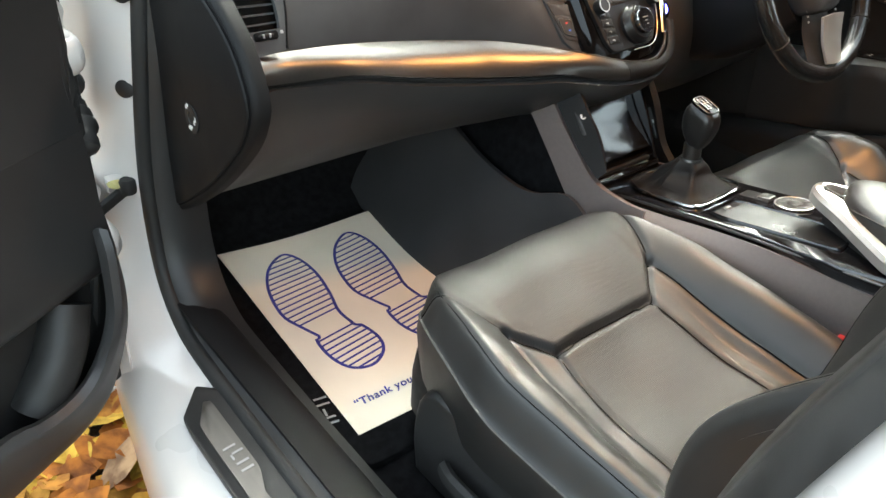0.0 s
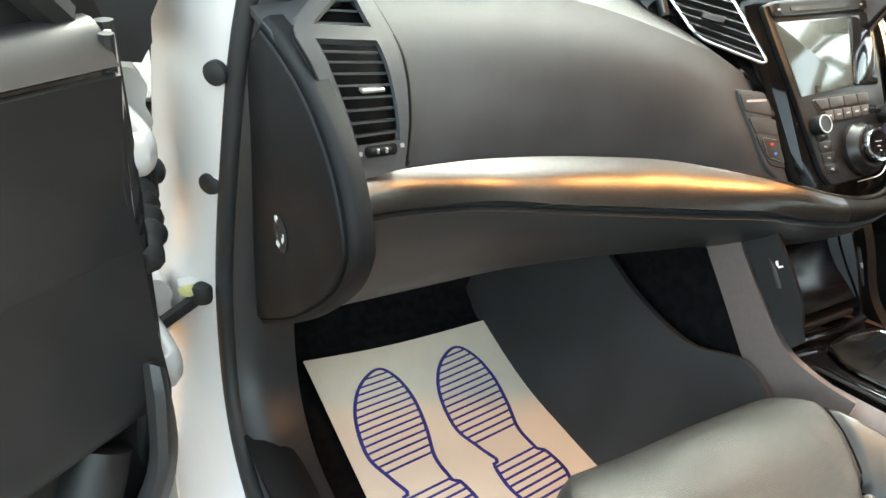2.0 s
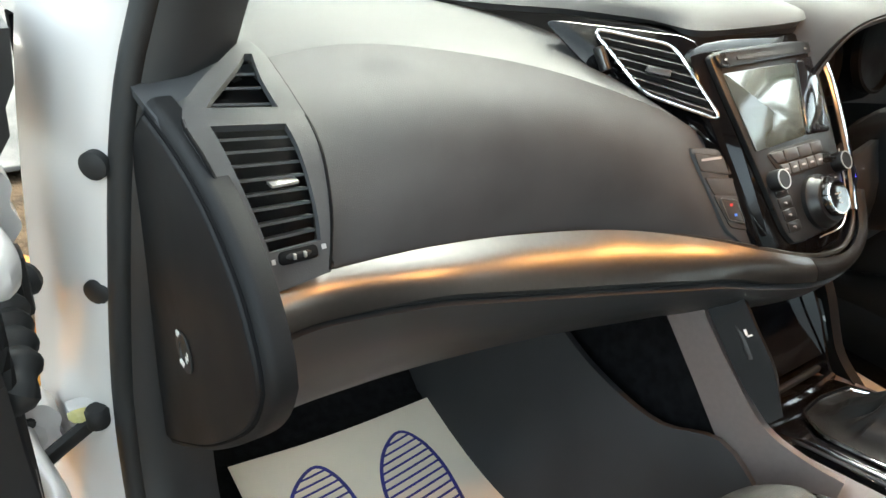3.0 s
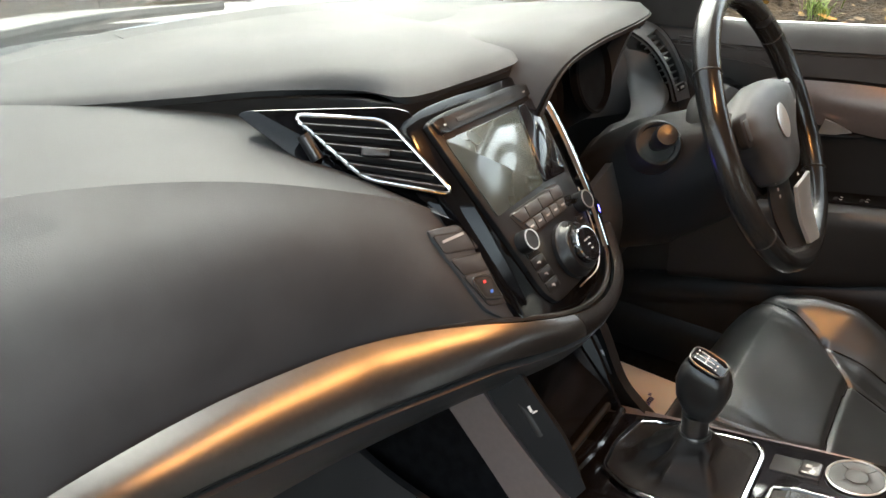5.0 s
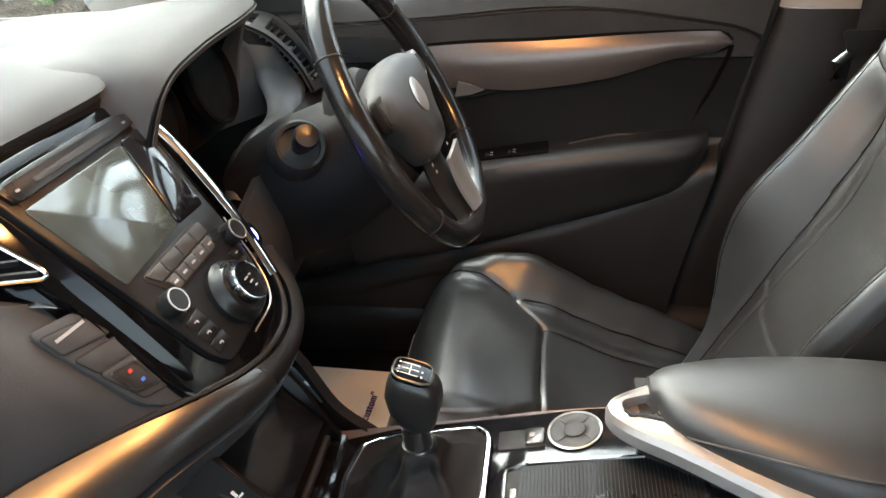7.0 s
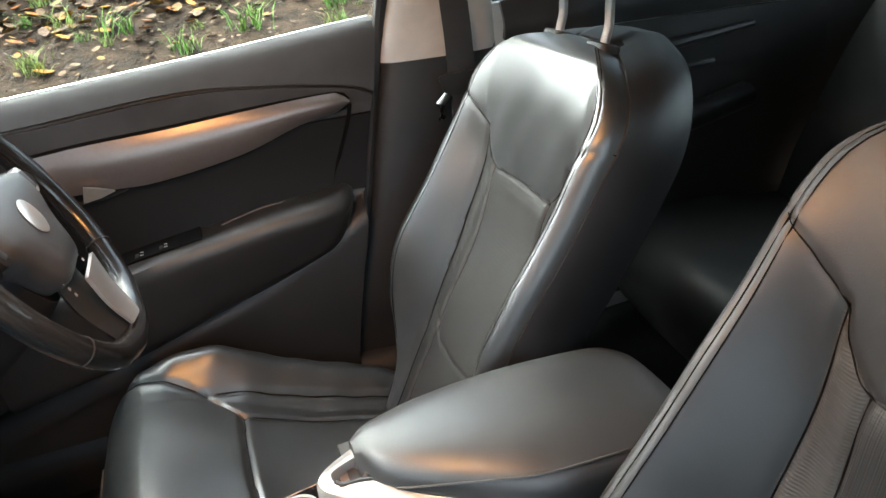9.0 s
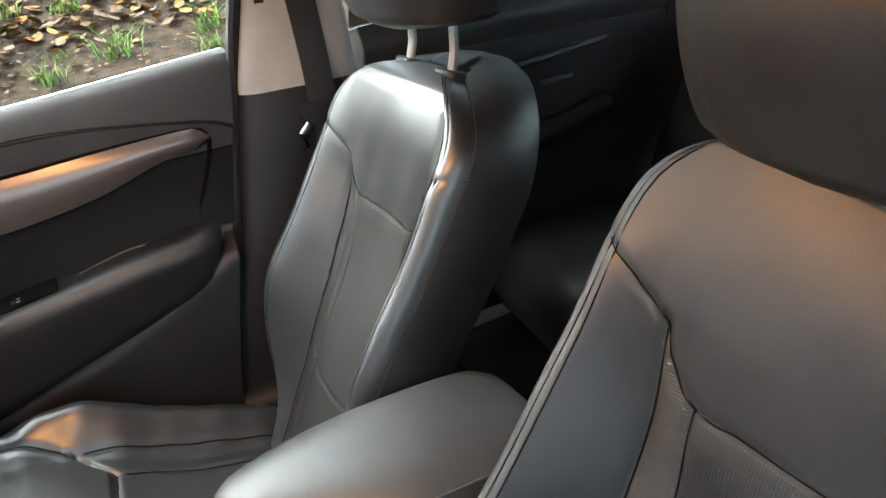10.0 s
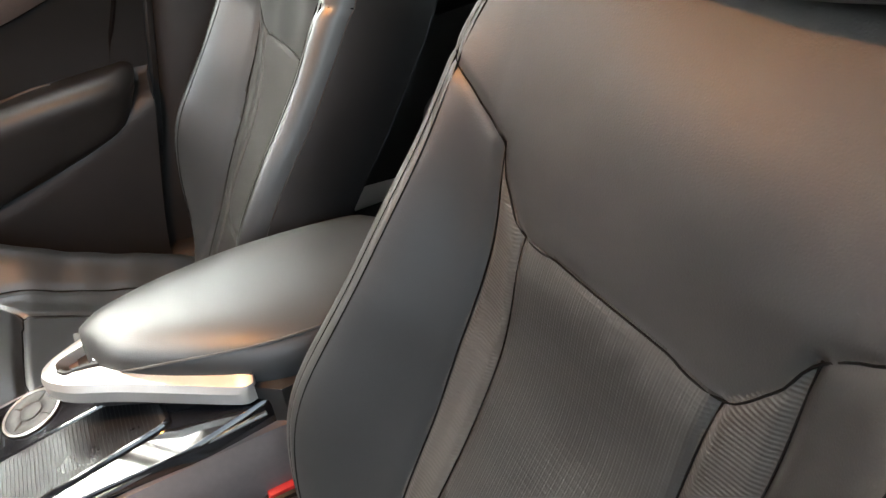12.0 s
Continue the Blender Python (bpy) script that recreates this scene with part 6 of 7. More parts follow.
    part("side_piping", tube(rows[3], 0.0022, 5), STITCH, t, "thin piping at the back edge")
    back = np.array([np.stack([rows[-1][:, 0] * k, rows[-1][:, 1] - 0.010 * (1 - k), rows[-1][:, 2] + 0], 1) if k == 1 else V(0, -0.012 * (1 - k), 0) + np.stack([rows[-1][:, 0] * k, rows[-1][:, 1], rows[-1][:, 2]], 1) for k in (1, 0.7, 0.35, 0.0)])
    part("backrest_shell", shell(back, 0.006), DASH_LOW, t, "dark plastic back shell")
    # ---- cushion, in u across and y along
    ys = np.linspace(-0.47, 0.05, 190)
    Wc = np.interp(ys, [-0.47, -0.40, -0.2, -0.06, -0.015, 0.015, 0.035, 0.05], [0.225, 0.245, 0.252, 0.245, 0.232, 0.208, 0.178, 0.135])
    Wc = np.convolve(np.pad(Wc, 5, mode="edge"), np.ones(11) / 11, "valid")
    if not worn:
        Wc = Wc * (1 - 0.115 * ease(-0.20, 0.0, ys))
    q = np.linspace(-1, 1, 190)
    U, Y = q[None, :] * Wc[:, None], np.repeat(ys[:, None], 190, 1)
    A = np.abs(U)
    r = A / Wc[:, None]
    base = np.interp(ys, [-0.47, -0.40, -0.30, -0.20, -0.12, -0.06, -0.02, 0.01, 0.03, 0.042, 0.05], [0.535, 0.543, 0.552, 0.566, 0.588, 0.606, 0.612, 0.607, 0.592, 0.570, 0.54])
    base = np.convolve(np.pad(base, 4, mode="edge"), np.ones(9) / 9, "valid")[:, None]
    pb = np.interp(ys, [-0.47, -0.35, -0.2, -0.1, -0.03, 0.02, 0.05], [0.050, 0.058, 0.050, 0.032, 0.012, 0.0, -0.005])
    pb = np.convolve(np.pad(pb, 20, mode="edge"), np.hanning(41) / np.hanning(41).sum(), "valid")[:, None]
    Z = base + lift + pb * ease(0.13, 0.205, A) - 0.055 * ease(0.84, 1.0, r) ** 1.7
    Z -= 0.012 * np.exp(-((A) / 0.16) ** 2) * np.exp(-((Y + 0.28) / 0.10) ** 2)
    front = [(0.0, -0.168), (0.06, -0.168), (0.100, -0.170), (0.118, -0.150), (0.150, -0.118)]
    bol = [(0.150, -0.118), (0.165, -0.09), (0.185, -0.03), (0.20, 0.03), (0.205, 0.05)]
    out = [(0.150, -0.118), (0.156, -0.20), (0.158, -0.47)]
    inn = [(0.100, -0.170), (0.108, -0.25), (0.112, -0.47)]
    for line, dep, wd in ((front, 0.006, 0.005), (bol, 0.005, 0.005), (out, 0.005, 0.005), (inn, 0.004, 0.005)):
        Z -= dep * np.exp(-(seg_dist(A, Y, line) / wd) ** 2)
    Z += 0.006 * ease(-0.002, 0.010, Y - np.interp(A, [x for x, _ in front], [y for _, y in front])) * ease(0.17, 0.14, A) * ease(0.0, -0.08, Y)
    Z -= 0.002 * np.exp(-((r - 0.885) / 0.012) ** 2)
    Z += 0.0009 * (np.sin(37 * U + 21 * Y) + np.sin(47 * Y - 29 * U + 2.0)) + (0.0012 if worn else 0.0002) * np.sin(95 * Y + 45 * U) * ease(0.10, 0.17, A)
    Z -= sink * np.clip(-Y - 0.03, 0, 1) + 0.09 * sink * ease(-0.20, -0.04, Y)
    if worn:
        Z -= 0.040 * np.clip((Y + 0.10) / 0.15, 0, 1) ** 2
    Z += tall * (np.exp(-((Y + 0.13) / 0.10) ** 2) - 0.3) * ease(0.15, 0.205, U) * ease(0.045, -0.03, Y) * ease(1.0, 0.90, r)
    G = np.stack([U, Y, Z], 2)
    seams(t, G, U, ys, (front, bol, out, inn), 0.0012)
    seams(t, G, U, ys, ([(w * 0.885, y0) for w, y0 in zip(Wc[::6], ys[::6])],), 0.0008)
    yf = np.interp(A, [x for x, _ in front], [y for _, y in front])
    xb = np.interp(ys, [y for _, y in bol], [x for x, _ in bol])[:, None]
    xo = np.interp(ys, [y for _, y in out[::-1]], [x for x, _ in out[::-1]])[:, None]
    xi = np.interp(ys, [y for _, y in inn[::-1]], [x for x, _ in inn[::-1]])[:, None]
    ahead = np.where(A < 0.15, Y > yf, Y > -0.118)
    edge = np.where(Y > -0.118, xb, xo)
    reg = np.where(A > edge, np.where(U < 0, 2, 3), np.where(ahead, 1, np.where(A > xi, np.where(U < 0, 4, 5), 0)))
    split_sheet(G, reg, {0: ("cushion_centre", hide if worn else PERF, "smooth leather centre panel" if worn else "ribbed perforated leather panel"), 1: ("cushion_front", front_skin, "leather front panel"), 2: ("cushion_bolster", hide, ""), 3: ("cushion_bolster", hide, ""),
                         4: ("cushion_strip", hide, ""), 5: ("cushion_strip", hide, "")}, t)
    rim = np.vstack([G[:, 0], G[-1, 1:-1], G[::-1, -1]])[::3]
    rows = []
    for zf, k, dy in ((0.0, 1.0, 0.0), (0.2, 1.0, 0.004), (0.6, 0.975, 0.004), (1.0, 0.95, -0.012)):
        b = rim.copy()
        b[:, 0] *= k
        b[:, 1] += dy * (b[:, 1] > 0)
        b[:, 2] = b[:, 2] * (1 - zf) + np.minimum(0.455 + 0.12 * np.clip(-0.05 - b[:, 1], 0, 1) * 0.4, b[:, 2] - 0.03) * zf
        rows.append(b)
    part("cushion_side", shell(np.array(rows), 0.004), LEATHER, t, "plain black leather side")
    part("cushion_piping", tube(rows[0] + V(0, 0, 0.001), 0.002, 5), STITCH, t)
    # plastic base and runners
    fw = 0.222 if worn else 0.192
    base_out = smooth_loop([(-fw, 0.030), (fw, 0.030), (0.226, -0.50), (-0.226, -0.50)], 48, 0.08)
    part("seat_base", loft([[(x * k, y * m, 0.335 + (h if not sink else h * 0.4)) for x, y in base_out] for k, m, h in ((0.93, 0.96, 0.010), (0.99, 1.0, 0.035), (1.0, 1.0, 0.105), (0.97, 0.99, 0.140))]), BLACK, t, "black plastic seat base")
    for s in (-1, 1):
        cov = spline([(-0.045, 0.33), (-0.035, 0.40), (-0.045, 0.47), (-0.08, 0.498), (-0.16, 0.49), (-0.28, 0.475), (-0.44, 0.485), (-0.52, 0.50), (-0.52, 0.36), (-0.36, 0.345), (-0.16, 0.33), (-0.045, 0.33)], 49)[:-1]
        part("side_cover", slab([(s * y, 0.33 + (z - 0.33) * (0.55 if sink else 1.0)) for y, z in cov][::1 if s > 0 else -1], (s * (0.241 if worn else 0.232), 0.0 if worn else -0.008, 0.0), (0, s, 0), (0, 0, 1), 0.03, 0.010, 3), TRIM, t, "black plastic side cover")
        lv = spline([(s * 0.243, -0.13, 0.405), (s * 0.254, -0.16, 0.414), (s * 0.256, -0.24, 0.418), (s * 0.254, -0.31, 0.414)], 16)
        part("height_lever", tube(lv, 0.010, 8, flat=1.4), BLACK, t, "black height lever")
        part("runner", box((s * 0.2 - 0.022, -0.50, 0.322), (s * 0.2 + 0.022, 0.03 if worn else -0.07, 0.35), 0.004), BLACK, t, "seat runner")
    # ---- headrest
    return t


def headrest(t, gap):
    """Headrest on its two posts; gap: height of the pad above the backrest."""
    h = thing("headrest", "black leather headrest on two bright metal posts", "headrest", group="headrests")
    for s in (-1, 1):
        part("post", tube([(s * 0.061, -0.700, 1.02), (s * 0.061, -0.712, 1.06), (s * 0.061, -0.716, 1.06 + gap + 0.04)], 0.0062, 12, up=(1, 0, 0)), BRIGHT, h, "bright steel post")
        c = V(s * 0.061, -0.7045, 1.0375)
        part("post_guide", slab(round_rect(0.048, 0.030, 0.010), c, (1, 0, 0), (0, 0.93, 0.30), 0.010, 0.004), BLACK, h, "black post guide")
    z0 = 1.052 + gap
    rings = []
    for k, (z, w, d, dy) in enumerate(((0.0, 0.128, 0.046, 0.0), (0.006, 0.142, 0.058, 0.002), (0.022, 0.150, 0.066, 0.004), (0.07, 0.155, 0.070, 0.010), (0.12, 0.153, 0.066, 0.012), (0.155, 0.140, 0.052, 0.008), (0.172, 0.112, 0.03, 0.0))):
        o = smooth_loop([(-w, -d * 0.8), (w, -d * 0.8), (w * 0.98, d * 0.55), (w * 0.5, d * 1.1), (-w * 0.5, d * 1.1), (-w * 0.98, d * 0.55)], 60, 0.32)
        rings.append([V(p[0], -0.706 + dy + p[1] + z * 0.10, z0 + z + (0.0 if z > 0.01 else 0.012 * abs(p[0]) / w)) for p in o])
    R = np.array(rings)
    R = np.stack([spline(R[:, i], 24) for i in range(R.shape[1])], 1)
    part("pad", loft([list(r) for r in R]), LEATHER, h, "padded leather pad")
    return h


SEAT = seat("black leather passenger seat with ribbed perforated centre", (0.024, 0.012), 0.0, 0.243, 0.212, 0.0, PERF, 0.0, 0.035)
SEAT.matrix_basis = pose(-0.348, 0.0, 0.0)
driver_seat = seat("creased black leather driver seat with perforated centre", (-0.018, 0.0), -0.005, 0.213, 0.158, 0.030, WORN, 0.29, 0.020, True)
driver_seat.matrix_basis = pose(0.350, 0.018, 0.0)
HEAD = headrest(SEAT, 0.040)
copy_thing(HEAD, pose(0.352, 0.0, 0.0))
HEAD.matrix_basis = pose(-0.348, 0.036, -0.018)


def buckle(x, y, z):
    t = thing("belt_buckle", "black seat belt buckle with red release button", "belt buckle")
    part("stem", tube([(x, y - 0.03, 0.42), (x, y - 0.01, z - 0.06)], 0.012, 8, flat=0.5), BLACK, t)
    part("body", box((x - 0.022, y - 0.026, z - 0.075), (x + 0.022, y + 0.026, z), 0.005), BLACK, t)
    part("button", box((x - 0.017, y - 0.010, z - 0.008), (x + 0.017, y + 0.022, z + 0.004), 0.002), RED, t, "red push button")


buckle(-0.092, -0.400, 0.578)
buckle(0.70, -0.335, 0.545)


def rear_bench():
    t = thing("rear_bench", "black leather rear bench seat", "car seat")
    rows = [[(-0.68, -1.0, 0.40), (-0.4, -0.97, 0.40), (0.0, -0.97, 0.40), (0.4, -0.97, 0.40), (0.68, -1.0, 0.40)], [(-0.68, -0.955, 0.50), (-0.4, -0.925, 0.51), (0.0, -0.93, 0.50), (0.4, -0.925, 0.51), (0.68, -0.955, 0.50)],
            [(-0.68, -0.99, 0.555), (-0.4, -0.97, 0.575), (0.0, -0.97, 0.56), (0.4, -0.97, 0.575), (0.68, -0.99, 0.555)], [(-0.68, -1.15, 0.56), (-0.4, -1.15, 0.57), (0.0, -1.15, 0.565), (0.4, -1.15, 0.57), (0.68, -1.15, 0.56)],
            [(-0.68, -1.42, 0.52), (-0.4, -1.42, 0.525), (0.0, -1.42, 0.525), (0.4, -1.42, 0.525), (0.68, -1.42, 0.52)]]
    part("bench_cushion", shell(sheet(rows, 60, 40), 0.02), LEATHER, t)
    rows = [[(-0.66, -1.40, 0.50), (-0.35, -1.38, 0.50), (0.0, -1.39, 0.50), (0.35, -1.38, 0.50), (0.66, -1.40, 0.50)], [(-0.66, -1.46, 0.66), (-0.35, -1.44, 0.66), (0.0, -1.44, 0.66), (0.35, -1.44, 0.66), (0.66, -1.46, 0.66)],
            [(-0.64, -1.56, 0.88), (-0.35, -1.55, 0.88), (0.0, -1.54, 0.88), (0.35, -1.55, 0.88), (0.64, -1.56, 0.88)], [(-0.62, -1.63, 0.98), (-0.35, -1.62, 0.99), (0.0, -1.61, 0.98), (0.35, -1.62, 0.99), (0.62, -1.63, 0.98)]]
    part("bench_backrest", shell(sheet(rows, 50, 30), 0.05), LEATHER, t)
    part("piping", tube(spline([(0.30, -0.985, 0.582), (0.45, -1.0, 0.583), (0.55, -1.06, 0.578)], 12), 0.002, 5), STITCH, t)


rear_bench()


# ---------------------------------------------------------------- doors
TINT = clear_glass("dark_tinted_glass", (0.10, 0.11, 0.11))


def door(name, label, put, flip, front, with_glass=True):
    """A front door: put(d, w, z) places a point d behind the hinge, w inwards of the window line and z up. flip turns the faces."""
    t = thing(name, label, "car door", kind="")
    P = lambda rows: [[tuple(put(*q)) for q in r] for r in rows]
    H = lambda rows, nu, nv, th: shell(sheet(P(rows)[::-1] if flip else P(rows), nu, nv), th)
    ds = [front, 0.30, 0.45, 0.70, 0.93, 1.0]
    belt = [b - 0.005 for b in (0.991, 0.996, 1.006, 1.022, 1.040, 1.045)]
    crease = [0.955, 0.961, 0.968, 0.980, 0.951, 0.930]

    def band(levels):
        return [[(d, w[i] if isinstance(w, (list, tuple)) else w, z[i] if isinstance(z, (list, tuple)) else z) for i, d in enumerate(ds)] for w, z in levels]
    up = band([(0.000, [b + 0.002 for b in belt]), (0.012, belt), (0.024, [b - 0.012 for b in belt]), (0.036, crease)])
    part("upper_panel", H(up, 40, 14, 0.008), TRIM if flip else DASH, t, "dark grey soft upper panel")
    part("window_seal", tube(spline([tuple(put(d, -0.003, b + 0.001)) for d, b in zip(ds, belt)], 40), 0.0042, 6), RUBBER, t, "rubber window seal")
    rest = [0.770] * 6 if flip else [0.640, 0.679, 0.708, 0.745, 0.762, 0.762]
    mid = band([(0.036, [c - 0.003 for c in crease]), (0.026, 0.88), (0.024, 0.82), (0.030, [z - 0.006 for z in rest])])
    if not flip:
        part("upper_band", H(band([(0.036, [c - 0.003 for c in crease]), (0.030, 0.915), (0.0275, 0.896)]), 40, 8, 0.008), DASH, t, "dark grey soft band above the strip")
        mid = band([(0.027, 0.893), (0.0255, 0.87), (0.024, 0.82), (0.030, [z - 0.006 for z in rest])])
        part("panel_line", tube(spline([put(d, 0.0285, 0.8945) for d in (0.93, 0.97, 1.0)], 8), 0.0028, 6), VOID, t, "dark joint in the panel")
    part("centre_panel", H(mid, 40, 16, 0.008), TRIM if flip else CARD, t, "black cloth grained centre panel")
    part("window_trim", tube(spline([tuple(put(d, -0.016, b + 0.006)) for d, b in zip(ds, belt)], 40), 0.0032, 8), RUBBER if flip else CHROME, t, "bright outer window trim")
    # tapering metallic strip
    sa = spline([(0.40, 0.918), (0.52, 0.926), (0.64, 0.928), (0.77, 0.934), (0.90, 0.936), (0.938, 0.932), (0.951, 0.921)], 40)
    sb = spline([(0.46, 0.856), (0.54, 0.852), (0.615, 0.850), (0.75, 0.868), (0.855, 0.900), (0.930, 0.911), (0.951, 0.919)], 40)
    rows = []
    for k in np.linspace(0, 1, 9):
        q = sa + (sb - sa) * k
        rows.append([put(d, (0.044 + 0.010 * math.sin(math.pi * k)) - 0.012 * ease(0.915, 0.951, d), z) for d, z in q])
    G = np.array(rows)
    part("trim_strip", shell(G[::-1] if flip else G, 0.006), DOORSTRIP, t, "warm grey metallic strip")
    part("strip_front", shell((lambda g: g[::-1] if flip else g)(np.array([[put(d, 0.042, z) for d, z in spline(q, 12)] for q in ([(0.26, 0.942), (0.32, 0.941), (0.40, 0.936)], [(0.28, 0.925), (0.35, 0.90), (0.46, 0.868)])])), 0.006), TRIM, t, "dark panel round the handle")
    for q, z0 in ((sa, 0.003), (sb, -0.003)):
        part("strip_gap", tube([put(d, 0.0425, z + z0) for d, z in q], 0.0034, 6), VOID, t, "dark joint beside the strip")
    # speaker grille in the corner
    o = [put(d, 0.040, z) for d, z in spline([(0.225, 0.968), (0.33, 0.962), (0.405, 0.930), (0.40, 0.908), (0.30, 0.912), (0.235, 0.935), (0.225, 0.968)], 40)[:-1]]
    part("corner_grille", tube(o, 0.003, 6, up=put(0, 1, 0) - put(0, 0, 0), closed=True), DASH_LOW, t, "dark corner speaker grille rim")
    # handle
    wedge = [[put(d, w + dw, z) for d, w, z in ((0.492, 0.048, 0.838), (0.500, 0.062, 0.868), (0.520, 0.060, 0.862), (0.543, 0.052, 0.850), (0.520, 0.050, 0.842))] for dw in (0.0, 0.007)]
    part("door_handle", loft(wedge), BRIGHT, t, "chrome release handle", smooth=False)
    cup = [put(d, 0.040, z) for d, z in spline([(0.43, 0.905), (0.50, 0.90), (0.575, 0.872), (0.56, 0.845), (0.48, 0.835), (0.435, 0.86), (0.43, 0.905)], 32)[:-1]]
    part("handle_cup", tube(cup, 0.003, 6, up=put(0, 1, 0) - put(0, 0, 0), closed=True), BLACK, t)
    # armrest
    arm = []
    top = lambda d: float(np.interp(d, [0.28, 0.40, 0.52, 0.64, 0.77, 0.87, 0.95], [0.675, 0.698, 0.720, 0.737, 0.753, 0.761, 0.762]))
    if with_glass:
        for d, w, zl, zb in ((0.28, 0.085, 0.675, 0.500), (0.40, 0.100, 0.696, 0.535), (0.52, 0.106, 0.718, 0.567), (0.64, 0.106, 0.734, 0.603), (0.77, 0.104, 0.752, 0.643), (0.87, 0.096, 0.759, 0.680), (0.925, 0.078, 0.763, 0.725), (0.945, 0.048, 0.758, 0.748)):
            lean = min(0.030, (zl - zb) * 0.24)
            arm.append(list(spline([put(d, 0.022, top(d)), put(d, w - 0.030, zl + 0.003), put(d, w - 0.012, zl + 0.002), put(d, w, zl - 0.012), put(d, w - lean * 0.45, zl * 0.5 + zb * 0.5), put(d, w - lean, zb + 0.004), put(d, w - lean - 0.012, zb - 0.004), put(d, 0.028, zb - 0.006)], 28)))
        part("panel_line", tube(spline([put(0.955, 0.038, 0.915), put(0.952, 0.036, 0.89), put(0.938, 0.031, 0.845), put(0.915, 0.030, 0.80), put(0.894, 0.034, 0.758)], 20), 0.0042, 6), VOID, t, "dark joint in the panel")
        part("panel_line", tube(spline([put(d, 0.038, c - 0.002) for d, c in zip(ds, crease)], 40), 0.0035, 6), BLACK, t, "dark joint in the panel")
    for d, w, zt, zb in () if with_glass else ((0.28, 0.050, 0.755, 0.70), (0.36, 0.092, 0.752, 0.690), (0.50, 0.108, 0.752, 0.680), (0.70, 0.108, 0.762, 0.685), (0.88, 0.096, 0.772, 0.700), (0.935, 0.070, 0.772, 0.715), (0.95, 0.040, 0.765, 0.73)):
        arm.append(list(spline([put(d, 0.022, zt), put(d, w * 0.6, zt + 0.004), put(d, w, zt - 0.006), put(d, w + 0.003, (zt + zb) / 2), put(d, w * 0.85, zb), put(d, 0.022, zb - 0.02)], 20)))
    A = np.array(arm)
    A = np.stack([spline(A[:, i], 36) for i in range(A.shape[1])], 1)
    part("armrest", shell(A if flip else A[::-1], 0.008), LEATHER, t, "padded black armrest")
    low_seam = 0.042 if with_glass else 0.012
    line = []
    for r in A[2:-3]:
        k = int(np.argmax(r[:, 2])) + 1
        z = max(r[k][2] - low_seam, r[-4][2] + 0.004)
        line.append([np.interp(-z, -r[k:, 2], r[k:, c]) for c in range(3)])
    part("armrest_seam", tube(np.array(line), 0.0013, 5), SEAM if with_glass else STITCH, t, "stitched seam")
    ax_d, ax_w = put(1, 0, 0) - put(0, 0, 0), (put(0, 1, 0) - put(0, 0, 0)) * (-1 if not flip else 1)
    lift = 0.0 if with_glass else 0.03
    sw = part("switch_panel", H([[(d, w, top(d) + 0.0065 + lift) for d in (0.40, 0.54, 0.655)] for w in (0.034, 0.088)], 10, 4, 0.006), VOID, t, "window switch panel")
    for d in (0.465, 0.512, 0.555, 0.595):
        z = top(d) + 0.012 + lift
        b = part("window_switch", slab([(-0.012, -0.009), (0.012, -0.009), (0.012, 0.009), (-0.012, 0.009)], put(d, 0.070, z), ax_d, ax_w, 0.008, 0.003), BLACK, sw, "black window switch")
        bars(put(d, 0.070, z + 0.0015), ax_d, ax_w, [(0, -0.006, 0.006, 0.002), (0, 0.006, 0.005, 0.002)], WHITEMARK, b, 0.0006)
    o = smooth_loop([(0.660, 0.080), (0.700, 0.087), (0.745, 0.080), (0.790, 0.050), (0.772, 0.042), (0.725, 0.048), (0.685, 0.060)], 40, 0.2)
    rec = [[put(0.722 + (d - 0.722) * k, 0.066 + (w - 0.066) * k, top(d) + 0.0065 + lift - dz) for d, w in o] for k, dz in ((1.06, 0.004), (1.03, 0.0), (0.97, 0.0005), (0.93, 0.004), (0.80, 0.0045))]
    part("pull_recess", loft(rec if flip else rec[::-1]), VOID, t, "dark pull recess")
    part("recess_edge", tube([put(d, w, top(d) + 0.009 + lift) for d, w in spline([(0.69, 0.056), (0.725, 0.046), (0.772, 0.039), (0.800, 0.044)], 14)], 0.0022, 6), VENTGREY, t, "grey edge of the recess")
    # lower panel with its pocket
    if with_glass:
        ab = [0.440, 0.505, 0.546, 0.622, 0.716, 0.745]
        low = band([(0.026, [z + 0.004 for z in rest]), (0.030, [b + 0.004 for b in ab]), (0.046, [b - 0.008 for b in ab]), (0.060, [b - 0.022 for b in ab]), (0.064, [b - 0.045 for b in ab]), (0.058, [min(0.48, b - 0.07) for b in ab]), (0.052, 0.355), (0.015, 0.325)])
        part("lower_panel", H(low, 40, 48, 0.008), TRIM, t, "black plastic lower panel with a crease")
    else:
        low = band([(0.030, 0.77), (0.034, 0.68), (0.048, [0.585, 0.58, 0.585, 0.60, 0.62, 0.63]), (0.030, [0.565, 0.56, 0.565, 0.58, 0.60, 0.61])])
        part("upper_bulge", H(low, 40, 20, 0.008), TRIM, t, "black plastic panel above the pocket")
        low = band([(0.012, 0.59), (0.010, 0.45), (0.005, 0.33)])
        part("lower_panel", H(low, 40, 12, 0.006), BLACK, t, "black back of the door pocket")
        rim = spline([(0.105, 0.064, 0.640), (0.118, 0.080, 0.596), (0.130, 0.082, 0.514), (0.168, 0.080, 0.453), (0.215, 0.080, 0.430), (0.272, 0.080, 0.432), (0.33, 0.080, 0.452), (0.45, 0.085, 0.46), (0.62, 0.075, 0.47), (0.80, 0.04, 0.50), (0.97, 0.03, 0.52)], 60)
